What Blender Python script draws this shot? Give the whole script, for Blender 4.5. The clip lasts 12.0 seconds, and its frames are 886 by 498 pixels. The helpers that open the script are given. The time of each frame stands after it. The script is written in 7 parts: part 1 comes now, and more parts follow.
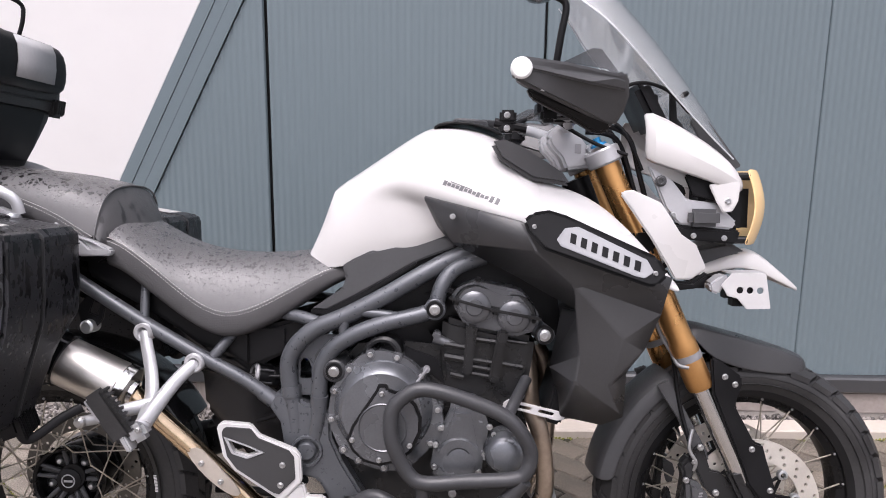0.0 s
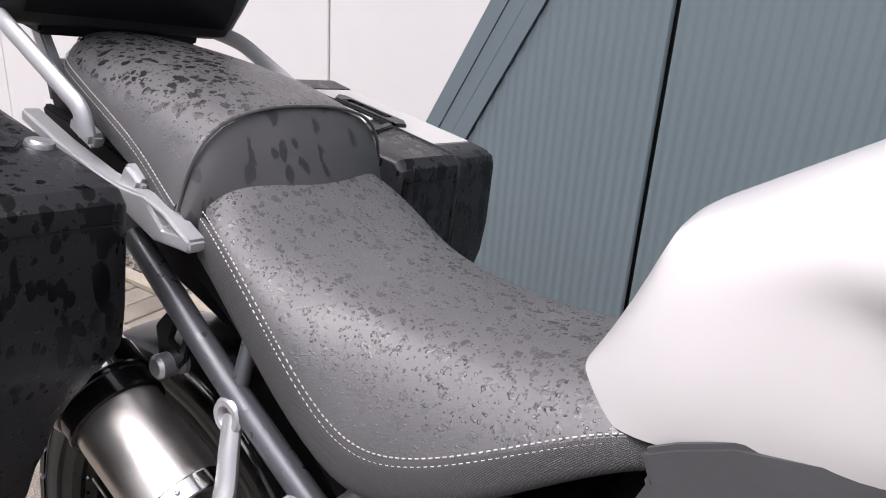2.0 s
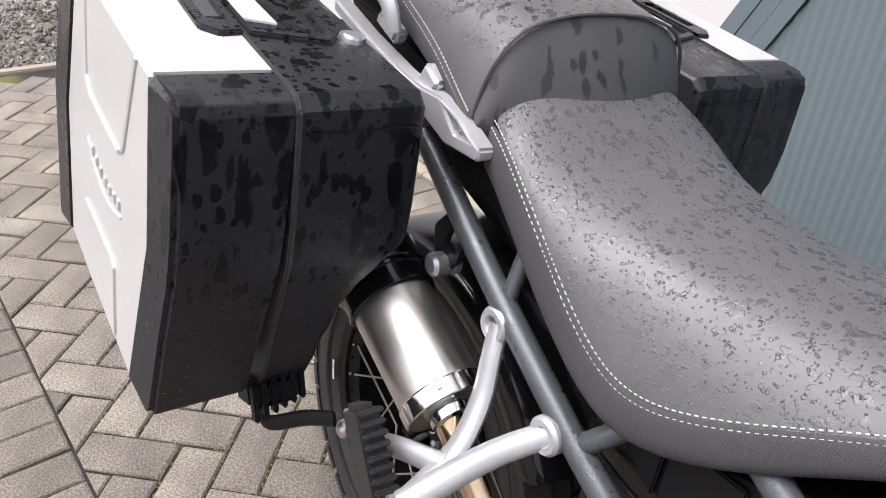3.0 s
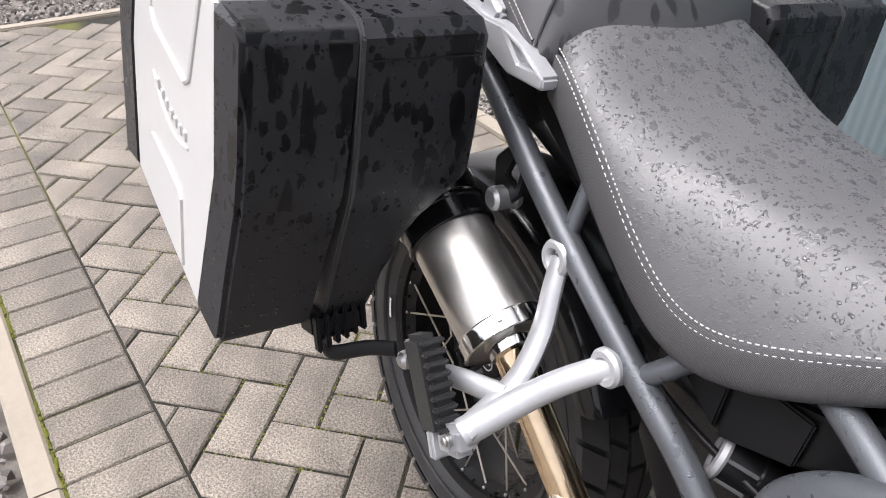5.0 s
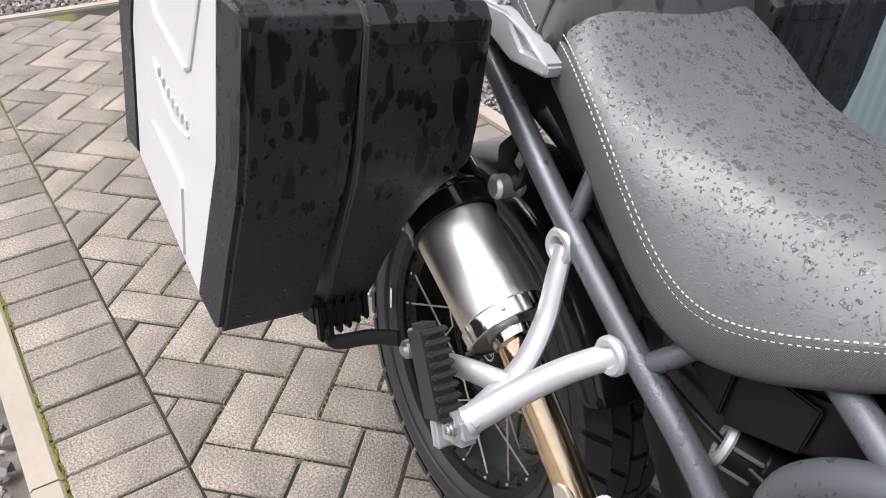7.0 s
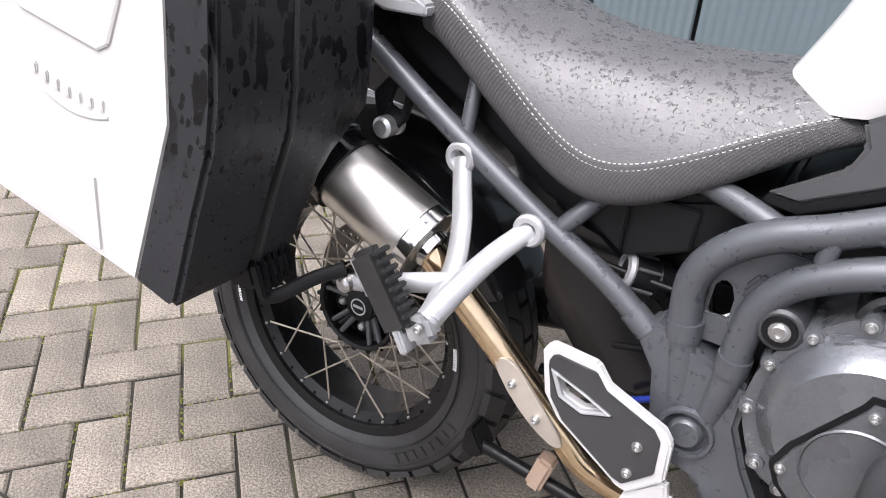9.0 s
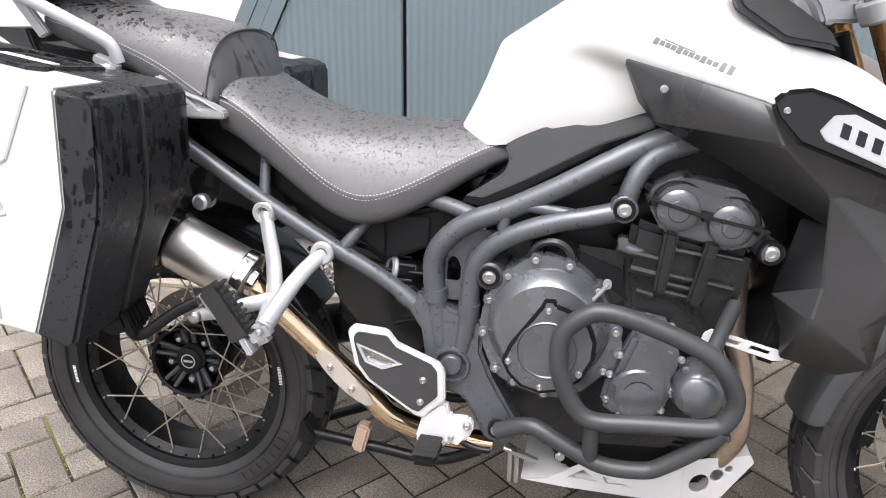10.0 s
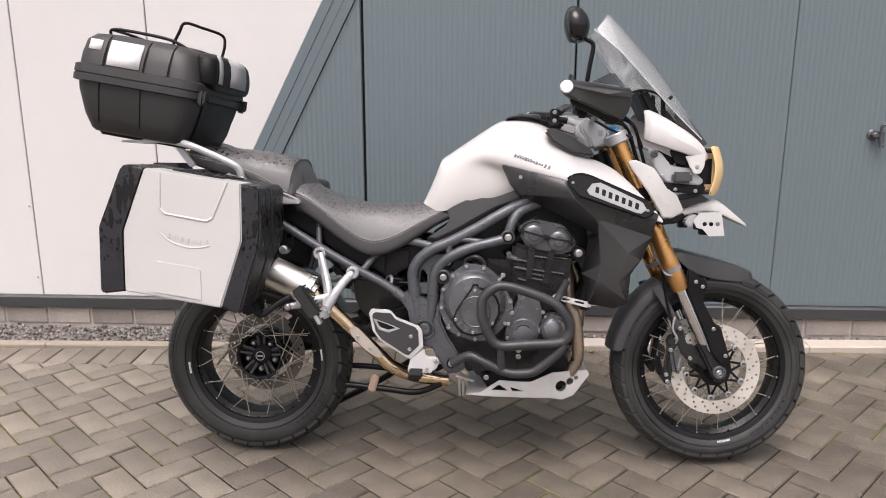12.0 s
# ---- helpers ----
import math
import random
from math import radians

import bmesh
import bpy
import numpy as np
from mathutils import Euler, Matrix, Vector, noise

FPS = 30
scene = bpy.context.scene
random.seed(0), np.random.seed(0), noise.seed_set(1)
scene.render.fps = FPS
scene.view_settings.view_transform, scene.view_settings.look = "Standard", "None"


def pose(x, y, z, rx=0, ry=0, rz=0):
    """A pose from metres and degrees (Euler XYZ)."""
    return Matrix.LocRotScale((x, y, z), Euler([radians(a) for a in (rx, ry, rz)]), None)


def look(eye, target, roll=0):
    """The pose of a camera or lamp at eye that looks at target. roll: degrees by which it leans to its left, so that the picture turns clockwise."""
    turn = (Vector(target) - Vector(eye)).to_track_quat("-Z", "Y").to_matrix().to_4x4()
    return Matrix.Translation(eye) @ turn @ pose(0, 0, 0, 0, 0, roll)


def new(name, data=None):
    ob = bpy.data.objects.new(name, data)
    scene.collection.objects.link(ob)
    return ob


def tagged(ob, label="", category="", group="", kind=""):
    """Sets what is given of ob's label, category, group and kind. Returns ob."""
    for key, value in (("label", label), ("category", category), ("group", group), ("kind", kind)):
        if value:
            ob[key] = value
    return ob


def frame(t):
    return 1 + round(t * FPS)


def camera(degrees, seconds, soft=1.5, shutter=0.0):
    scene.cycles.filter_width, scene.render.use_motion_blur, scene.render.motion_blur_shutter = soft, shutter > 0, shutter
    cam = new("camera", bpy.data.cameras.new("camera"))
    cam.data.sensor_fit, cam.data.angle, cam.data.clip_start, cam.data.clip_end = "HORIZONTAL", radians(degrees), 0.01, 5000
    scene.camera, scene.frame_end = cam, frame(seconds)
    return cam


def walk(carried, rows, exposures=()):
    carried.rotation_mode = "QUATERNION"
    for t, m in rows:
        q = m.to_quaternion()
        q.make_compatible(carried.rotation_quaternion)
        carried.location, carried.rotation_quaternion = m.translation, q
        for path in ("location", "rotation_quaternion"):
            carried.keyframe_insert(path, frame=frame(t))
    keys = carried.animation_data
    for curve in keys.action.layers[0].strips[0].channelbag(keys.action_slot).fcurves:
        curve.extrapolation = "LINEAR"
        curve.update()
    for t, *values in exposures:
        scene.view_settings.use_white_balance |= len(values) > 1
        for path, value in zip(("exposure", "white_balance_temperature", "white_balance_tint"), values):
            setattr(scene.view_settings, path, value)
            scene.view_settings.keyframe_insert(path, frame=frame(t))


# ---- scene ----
from mathutils.bvhtree import BVHTree

cam = camera(60.6, 12.0, 1.0)
PATH = [
    (0, (0.888, -1.632, 1.206), (0.857, 0.327, 0.805), 0.6),
    (0.5, (0.867, -1.273, 1.186), (0.741, 0.689, 0.818), 1.4),
    (1, (0.786, -0.956, 1.2), (0.442, 0.967, 0.771), 2.4),
    (1.5, (0.769, -0.702, 1.195), (0.037, 1.065, 0.61), 2.7),
    (2, (0.778, -0.557, 1.182), (-0.248, 0.985, 0.427), 4.0),
    (2.5, (0.737, -0.546, 1.198), (-0.526, 0.688, 0.257), 3.8),
    (3, (0.721, -0.558, 1.192), (-0.651, 0.464, 0.155), 3.0),
    (3.5, (0.713, -0.573, 1.182), (-0.676, 0.357, 0.083), 2.2),
    (5.5, (0.725, -0.572, 1.174), (-0.655, 0.299, 0.017), 0.8),
    (6, (0.727, -0.574, 1.173), (-0.65, 0.291, 0.009), 0.6),
    (6.5, (0.731, -0.574, 1.17), (-0.643, 0.292, 0.003), 0.8),
    (6.7, (0.729, -0.575, 1.169), (-0.643, 0.294, 0.002), 0.9),
    (8.5, (0.643, -0.723, 1.142), (-0.502, 0.471, 0.018), 2.1),
    (9, (0.652, -0.873, 1.122), (-0.191, 0.586, 0.044), 2.4),
    (9.5, (0.716, -1.047, 1.129), (0.193, 0.625, 0.164), 2.8),
    (10, (0.756, -1.293, 1.199), (0.452, 0.509, 0.385), 1.0),
    (10.5, (0.714, -1.596, 1.224), (0.541, 0.276, 0.542), 0.3),
    (11, (0.753, -1.884, 1.241), (0.624, 0.031, 0.68), 0.3),
    (11.5, (0.78, -2.181, 1.293), (0.676, -0.252, 0.778), 0.2),
    (12, (0.751, -2.504, 1.296), (0.662, -0.56, 0.834), 0.1),
]
EXPOSURES = [(0.0, 0.70, 6350, 20), (1.0, 0.62, 6350, 19), (2.0, 0.62, 6350, 18), (3.0, 0.86, 6350, 15), (5.5, 1.00, 6280, 14), (6.0, 0.98, 6250, 14), (8.5, 1.08, 6280, 15), (9.5, 1.18, 6300, 15), (10.0, 1.16, 6350, 14), (10.5, 0.92, 6450, 15), (11.3, 0.66, 6600, 17), (12.0, 0.54, 6700, 17)]
walk(cam, [(t, look(eye, target, roll)) for t, eye, target, roll in PATH], EXPOSURES)

# ---- world and light: a bright overcast day ----
SUN_EL, SUN_AZ = radians(66), radians(197)
world = bpy.data.worlds.new("overcast_sky")
scene.world = world
world.use_nodes = True
wn = world.node_tree
sky = wn.nodes.new("ShaderNodeTexSky")
sky.sky_type, sky.sun_disc, sky.sun_elevation, sky.sun_rotation = "NISHITA", False, SUN_EL, SUN_AZ
sky.air_density, sky.dust_density, sky.ozone_density = 1.0, 6.0, 1.0
grey = wn.nodes.new("ShaderNodeHueSaturation")
grey.inputs["Saturation"].default_value = 0.25
wn.links.new(sky.outputs[0], grey.inputs["Color"])
wn.links.new(grey.outputs[0], wn.nodes["Background"].inputs["Color"])
wn.nodes["Background"].inputs["Strength"].default_value = 0.15
sun = bpy.data.lights.new("sun", "SUN")
sun.energy, sun.angle, sun.color = 1.5, radians(50), (1.0, 0.97, 0.93)
sun_ob = new("sun", sun)
sun_ob.matrix_world = look((-0.6, -2.2, 5.6), (0.2, 0.1, 0.2))


# ---- materials ----
def mat(name, col, rough=0.5, metal=0.0, var=0.12, scale=30.0, bump=0.0, bscale=200.0, coat=0.0, stretch=(1, 1, 1), rvar=0.1, spec=0.5):
    """A painted or cast surface: colour with broad and fine variation, uneven gloss and fine relief."""
    m = bpy.data.materials.new(name)
    m.use_nodes = True
    n, l = m.node_tree.nodes, m.node_tree.links
    b = n["Principled BSDF"]
    b.inputs["Metallic"].default_value = metal
    b.inputs["Coat Weight"].default_value = coat
    b.inputs["Coat Roughness"].default_value = 0.06
    b.inputs["Specular IOR Level"].default_value = spec
    tc, mp = n.new("ShaderNodeTexCoord"), n.new("ShaderNodeMapping")
    mp.inputs["Scale"].default_value = stretch
    l.new(tc.outputs["Object"], mp.inputs["Vector"])
    a = n.new("ShaderNodeTexNoise")
    a.inputs["Scale"].default_value, a.inputs["Detail"].default_value = scale * 0.2, 6
    f = n.new("ShaderNodeTexNoise")
    f.inputs["Scale"].default_value, f.inputs["Detail"].default_value = scale * 4, 3
    add = n.new("ShaderNodeMath")
    add.operation = "MULTIPLY_ADD"
    add.inputs[1].default_value = 0.35
    for t in (a, f):
        l.new(mp.outputs[0], t.inputs["Vector"])
    l.new(f.outputs["Fac"], add.inputs[0])
    l.new(a.outputs["Fac"], add.inputs[2])
    r = n.new("ShaderNodeMapRange")
    r.inputs["From Min"].default_value, r.inputs["From Max"].default_value = 0.4, 0.95
    r.inputs["To Min"].default_value, r.inputs["To Max"].default_value = 1 - var, 1 + var
    l.new(add.outputs[0], r.inputs["Value"])
    mul = n.new("ShaderNodeMix")
    mul.data_type, mul.blend_type = "RGBA", "MULTIPLY"
    mul.inputs["Factor"].default_value = 1.0
    mul.inputs["A"].default_value = (*col, 1)
    l.new(r.outputs[0], mul.inputs["B"])
    l.new(mul.outputs["Result"], b.inputs["Base Color"])
    rr = n.new("ShaderNodeMapRange")
    rr.inputs["From Min"].default_value, rr.inputs["From Max"].default_value = 0.3, 0.7
    rr.inputs["To Min"].default_value, rr.inputs["To Max"].default_value = max(0.02, rough - rvar), min(1, rough + rvar)
    l.new(a.outputs["Fac"], rr.inputs["Value"])
    l.new(rr.outputs[0], b.inputs["Roughness"])
    if bump:
        bt, bn = n.new("ShaderNodeTexNoise"), n.new("ShaderNodeBump")
        bt.inputs["Scale"].default_value, bt.inputs["Detail"].default_value = bscale, 4
        bn.inputs["Strength"].default_value, bn.inputs["Distance"].default_value = bump, 0.001
        l.new(mp.outputs[0], bt.inputs["Vector"])
        l.new(bt.outputs["Fac"], bn.inputs["Height"])
        l.new(bn.outputs[0], b.inputs["Normal"])
    return m


def wet(m, scale=60.0, stretch=(1, 1, 1), amount=0.5, dark=0.45, rough=0.12, drops=260.0, relief=0.4, soft=0.04):
    """Rain on a surface: dark wet patches with a smooth film, and small standing drops."""
    n, l = m.node_tree.nodes, m.node_tree.links
    b = n["Principled BSDF"]
    tc, mp = n.new("ShaderNodeTexCoord"), n.new("ShaderNodeMapping")
    mp.inputs["Scale"].default_value = stretch
    l.new(tc.outputs["Object"], mp.inputs["Vector"])
    t = n.new("ShaderNodeTexNoise")
    t.inputs["Scale"].default_value, t.inputs["Detail"].default_value, t.inputs["Roughness"].default_value = scale, 2, 0.55
    l.new(mp.outputs[0], t.inputs["Vector"])
    ramp = n.new("ShaderNodeMapRange")
    ramp.inputs["From Min"].default_value, ramp.inputs["From Max"].default_value = 0.5 + (0.5 - amount) * 0.35, 0.5 + soft + (0.5 - amount) * 0.35
    l.new(t.outputs["Fac"], ramp.inputs["Value"])
    old = b.inputs["Base Color"].links[0].from_socket
    mix = n.new("ShaderNodeMix")
    mix.data_type, mix.blend_type = "RGBA", "MULTIPLY"
    mix.inputs["B"].default_value = (dark, dark, dark * 1.04, 1)
    l.new(ramp.outputs[0], mix.inputs["Factor"])
    l.new(old, mix.inputs["A"])
    l.new(mix.outputs["Result"], b.inputs["Base Color"])
    oldr = b.inputs["Roughness"].links[0].from_socket
    mr = n.new("ShaderNodeMix")
    mr.inputs["B"].default_value = rough
    l.new(ramp.outputs[0], mr.inputs["Factor"])
    l.new(oldr, mr.inputs["A"])
    l.new(mr.outputs["Result"], b.inputs["Roughness"])
    if drops:
        v = n.new("ShaderNodeTexVoronoi")
        v.inputs["Scale"].default_value = drops
        l.new(mp.outputs[0], v.inputs["Vector"])
        k = n.new("ShaderNodeMapRange")
        k.interpolation_type = "SMOOTHSTEP"
        k.inputs["From Min"].default_value, k.inputs["From Max"].default_value = 0.42, 0.12
        l.new(v.outputs["Distance"], k.inputs["Value"])
        sel = n.new("ShaderNodeTexNoise")
        sel.inputs["Scale"].default_value = drops * 0.22
        l.new(mp.outputs[0], sel.inputs["Vector"])
        gt = n.new("ShaderNodeMath")
        gt.operation, gt.inputs[1].default_value = "GREATER_THAN", 0.55
        l.new(sel.outputs["Fac"], gt.inputs[0])
        mu = n.new("ShaderNodeMath")
        mu.operation = "MULTIPLY"
        l.new(k.outputs[0], mu.inputs[0])
        l.new(gt.outputs[0], mu.inputs[1])
        bn = n.new("ShaderNodeBump")
        bn.inputs["Strength"].default_value, bn.inputs["Distance"].default_value = relief, 0.002
        l.new(mu.outputs[0], bn.inputs["Height"])
        if b.inputs["Normal"].is_linked:
            l.new(b.inputs["Normal"].links[0].from_socket, bn.inputs["Normal"])
        l.new(bn.outputs[0], b.inputs["Normal"])
    return m


def grit(m, scale, amount, relief=0.0):
    """Gritty aggregate: strong small specks in colour and relief."""
    n, l = m.node_tree.nodes, m.node_tree.links
    b = n["Principled BSDF"]
    tc, t = n.new("ShaderNodeTexCoord"), n.new("ShaderNodeTexNoise")
    t.inputs["Scale"].default_value, t.inputs["Detail"].default_value, t.inputs["Roughness"].default_value = scale, 3, 0.7
    l.new(tc.outputs["Object"], t.inputs["Vector"])
    r = n.new("ShaderNodeMapRange")
    r.inputs["From Min"].default_value, r.inputs["From Max"].default_value = 0.32, 0.68
    r.inputs["To Min"].default_value, r.inputs["To Max"].default_value = 1 - amount, 1 + amount
    l.new(t.outputs["Fac"], r.inputs["Value"])
    mix = n.new("ShaderNodeMix")
    mix.data_type, mix.blend_type = "RGBA", "MULTIPLY"
    mix.inputs["Factor"].default_value = 1.0
    l.new(b.inputs["Base Color"].links[0].from_socket, mix.inputs["A"])
    l.new(r.outputs[0], mix.inputs["B"])
    l.new(mix.outputs["Result"], b.inputs["Base Color"])
    if relief:
        bn = n.new("ShaderNodeBump")
        bn.inputs["Strength"].default_value, bn.inputs["Distance"].default_value = 1.0, relief
        l.new(t.outputs["Fac"], bn.inputs["Height"])
        if b.inputs["Normal"].is_linked:
            l.new(b.inputs["Normal"].links[0].from_socket, bn.inputs["Normal"])
        l.new(bn.outputs[0], b.inputs["Normal"])
    return m


def beads(m, scale, few=0.4, size=0.7, dark=0.8, relief=1.0, rough=0.12, stretch=(1, 1, 1), up=False, dry=None, edge=0.12, ragged=0.9):
    """Rain drops of uneven size: each cell holds one or none. up: on faces that look to the sky; dry: heights between which they end."""
    n, l = m.node_tree.nodes, m.node_tree.links
    b = n["Principled BSDF"]
    obj, tc, v = n.new("ShaderNodeTexCoord"), n.new("ShaderNodeMapping"), n.new("ShaderNodeTexVoronoi")
    tc.inputs["Scale"].default_value = stretch
    l.new(obj.outputs["Object"], tc.inputs["Vector"])
    v.inputs["Scale"].default_value = scale
    sp = n.new("ShaderNodeSeparateColor")
    nz, wob = n.new("ShaderNodeTexNoise"), n.new("ShaderNodeVectorMath")
    nz.inputs["Scale"].default_value = scale * 1.1
    wob.operation, wob.inputs[1].default_value = "MULTIPLY_ADD", (ragged / scale,) * 3
    l.new(tc.outputs[0], nz.inputs["Vector"])
    l.new(nz.outputs["Color"], wob.inputs[0])
    l.new(tc.outputs[0], wob.inputs[2])
    l.new(wob.outputs[0], v.inputs["Vector"])
    l.new(v.outputs["Color"], sp.inputs[0])
    rad = n.new("ShaderNodeMapRange")
    rad.inputs["From Min"].default_value, rad.inputs["From Max"].default_value = few, 1.0
    rad.inputs["To Min"].default_value, rad.inputs["To Max"].default_value = 0.0, size
    l.new(sp.outputs[0], rad.inputs["Value"])
    sub = n.new("ShaderNodeMath")
    sub.operation = "SUBTRACT"
    l.new(rad.outputs[0], sub.inputs[0])
    l.new(v.outputs["Distance"], sub.inputs[1])
    k = n.new("ShaderNodeMapRange")
    k.interpolation_type = "SMOOTHSTEP"
    k.inputs["From Min"].default_value, k.inputs["From Max"].default_value = 0.0, edge
    l.new(sub.outputs[0], k.inputs["Value"])
    falls = []
    if up:
        geo, xyz, lim = n.new("ShaderNodeNewGeometry"), n.new("ShaderNodeSeparateXYZ"), n.new("ShaderNodeMapRange")
        lim.inputs["From Min"].default_value, lim.inputs["From Max"].default_value = 0.35, 0.75
        l.new(geo.outputs["Normal"], xyz.inputs[0])
        l.new(xyz.outputs["Z"], lim.inputs["Value"])
        falls.append(lim)
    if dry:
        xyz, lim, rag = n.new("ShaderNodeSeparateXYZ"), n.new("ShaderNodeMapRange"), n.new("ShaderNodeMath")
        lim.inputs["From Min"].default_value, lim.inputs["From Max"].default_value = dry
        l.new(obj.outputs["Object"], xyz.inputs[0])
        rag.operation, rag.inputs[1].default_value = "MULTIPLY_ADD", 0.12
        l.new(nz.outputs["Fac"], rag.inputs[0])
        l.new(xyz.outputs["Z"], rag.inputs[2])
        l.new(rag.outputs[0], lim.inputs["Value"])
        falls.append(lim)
    for lim in falls:
        cut = n.new("ShaderNodeMath")
        cut.operation = "MULTIPLY"
        l.new(k.outputs[0], cut.inputs[0])
        l.new(lim.outputs[0], cut.inputs[1])
        k = cut
    mix = n.new("ShaderNodeMix")
    mix.data_type, mix.blend_type = "RGBA", "MULTIPLY"
    mix.inputs["B"].default_value = (dark, dark, dark * 1.02, 1)
    l.new(k.outputs[0], mix.inputs["Factor"])
    l.new(b.inputs["Base Color"].links[0].from_socket, mix.inputs["A"])
    l.new(mix.outputs["Result"], b.inputs["Base Color"])
    mr = n.new("ShaderNodeMix")
    mr.inputs["B"].default_value = rough
    l.new(k.outputs[0], mr.inputs["Factor"])
    l.new(b.inputs["Roughness"].links[0].from_socket, mr.inputs["A"])
    l.new(mr.outputs["Result"], b.inputs["Roughness"])
    if relief:
        hi = n.new("ShaderNodeMapRange")
        hi.interpolation_type = "SMOOTHSTEP"
        hi.inputs["From Min"].default_value, hi.inputs["From Max"].default_value = 0.0, 0.3
        l.new(sub.outputs[0], hi.inputs["Value"])
        bn = n.new("ShaderNodeBump")
        bn.inputs["Strength"].default_value, bn.inputs["Distance"].default_value = relief, 0.0012
        both = n.new("ShaderNodeMath")
        both.operation = "MULTIPLY"
        l.new(hi.outputs[0], both.inputs[0])
        l.new(k.outputs[0], both.inputs[1])
        l.new(both.outputs[0], bn.inputs["Height"])
        if b.inputs["Normal"].is_linked:
            l.new(b.inputs["Normal"].links[0].from_socket, bn.inputs["Normal"])
        l.new(bn.outputs[0], b.inputs["Normal"])
    return m


def piece_tint(m, spread):
    """Gives each separate piece its own shade."""
    n, l = m.node_tree.nodes, m.node_tree.links
    b = n["Principled BSDF"]
    info = n.new("ShaderNodeObjectInfo")
    geo = n.new("ShaderNodeNewGeometry")
    ad = n.new("ShaderNodeMath")
    l.new(info.outputs["Random"], ad.inputs[0])
    l.new(geo.outputs["Random Per Island"], ad.inputs[1])
    fr = n.new("ShaderNodeMath")
    fr.operation = "FRACT"
    l.new(ad.outputs[0], fr.inputs[0])
    r = n.new("ShaderNodeMapRange")
    r.inputs["To Min"].default_value, r.inputs["To Max"].default_value = 1 - spread, 1 + spread
    l.new(fr.outputs[0], r.inputs["Value"])
    mix = n.new("ShaderNodeMix")
    mix.data_type, mix.blend_type = "RGBA", "MULTIPLY"
    mix.inputs["Factor"].default_value = 1.0
    l.new(b.inputs["Base Color"].links[0].from_socket, mix.inputs["A"])
    l.new(r.outputs[0], mix.inputs["B"])
    l.new(mix.outputs["Result"], b.inputs["Base Color"])
    return m


WHITE = mat("white_paint", (0.575, 0.566, 0.558), 0.28, 0, 0.02, 12, coat=0.4, rvar=0.05)
WHITE_CASE = mat("white_case_paint", (0.475, 0.470, 0.461), 0.35, 0, 0.03, 14, 0.05, 400, coat=0.2)
PLASTIC = mat("charcoal_plastic", (0.033, 0.0332, 0.0347), 0.34, 0, 0.2, 40, 0.25, 1500, spec=0.6)
GREY_PLASTIC = mat("grey_plastic", (0.056, 0.057, 0.060), 0.42, 0, 0.15, 40, 0.25, 1500, spec=0.5)
BLACK = mat("black_plastic", (0.006, 0.006, 0.0068), 0.40, 0, 0.3, 40, 0.15, 900, spec=0.22)
GLOSS_BLACK = mat("gloss_black", (0.008, 0.008, 0.009), 0.16, 0, 0.2, 30)
FRAME = wet(mat("graphite_frame_paint", (0.092, 0.098, 0.108), 0.36, 0.4, 0.1, 50, 0.12, 700), 90, (1, 1, 1), 0.12, 0.85, 0.2, 320, 0.2)
CRASH = mat("crash_bar_powder_coat", (0.036, 0.037, 0.040), 0.40, 0.0, 0.2, 60, 0.3, 900, spec=0.45)
RUBBER = mat("tyre_rubber", (0.028, 0.0276, 0.0282), 0.48, 0, 0.45, 40, 0.3, 300, spec=0.42)
RIM = mat("black_rim", (0.007, 0.007, 0.0075), 0.30, 0.0, 0.3, 40, spec=0.25)
VINYL = beads(beads(mat("seat_vinyl", (0.071, 0.0700, 0.0731), 0.45, 0, 0.1, 60, 0.3, 1400, spec=0.78), 120, 0.40, 0.78, 0.56, 0.25, 0.26, up=True, ragged=1.7), 300, 0.50, 0.70, 0.86, 0.8, 0.2, up=True, ragged=1.3)
FABRIC = mat("woven_seat_fabric", (0.050, 0.049, 0.051), 0.65, 0, 0.15, 60, 0.0, spec=0.5)
THREAD = mat("white_thread", (0.5, 0.49, 0.48), 0.8)
SILVER = mat("silver_cast_alloy", (0.47, 0.475, 0.49), 0.42, 0.5, 0.08, 40, 0.12, 700)
ALLOY = mat("bare_alloy", (0.55, 0.56, 0.57), 0.35, 0.9, 0.1, 60, 0.15, 500)
CHROME = mat("polished_steel", (0.72, 0.71, 0.70), 0.14, 1.0, 0.06, 40)
STEEL = mat("brushed_steel", (0.66, 0.635, 0.60), 0.36, 1.0, 0.08, 60, 0.15, 300, stretch=(1, 1, 1))
BRONZE = mat("heat_tinted_pipe", (0.78, 0.60, 0.40), 0.16, 1.0, 0.3, 14)
GOLD = mat("gold_anodised", (0.60, 0.32, 0.12), 0.30, 0.9, 0.08, 40)
ENGINE = mat("engine_grey_paint", (0.150, 0.158, 0.171), 0.24, 0.6, 0.3, 60, 0.25, 400, spec=0.8)
ENGINE_TOP = mat("cam_cover_paint", (0.110, 0.114, 0.122), 0.28, 0.5, 0.25, 60, 0.2, 500, spec=0.7)
HEADER = mat("darkened_header_steel", (0.42, 0.34, 0.27), 0.32, 0.9, 0.35, 20, 0.2, 300)
VINYL_WET = beads(beads(mat("wet_pillion_vinyl", (0.074, 0.0726, 0.0752), 0.48, 0, 0.1, 60, 0.3, 1400, spec=0.72), 95, 0.34, 0.85, 0.28, 0.2, 0.2, up=True), 260, 0.50, 0.70, 0.7, 0.8, up=True)
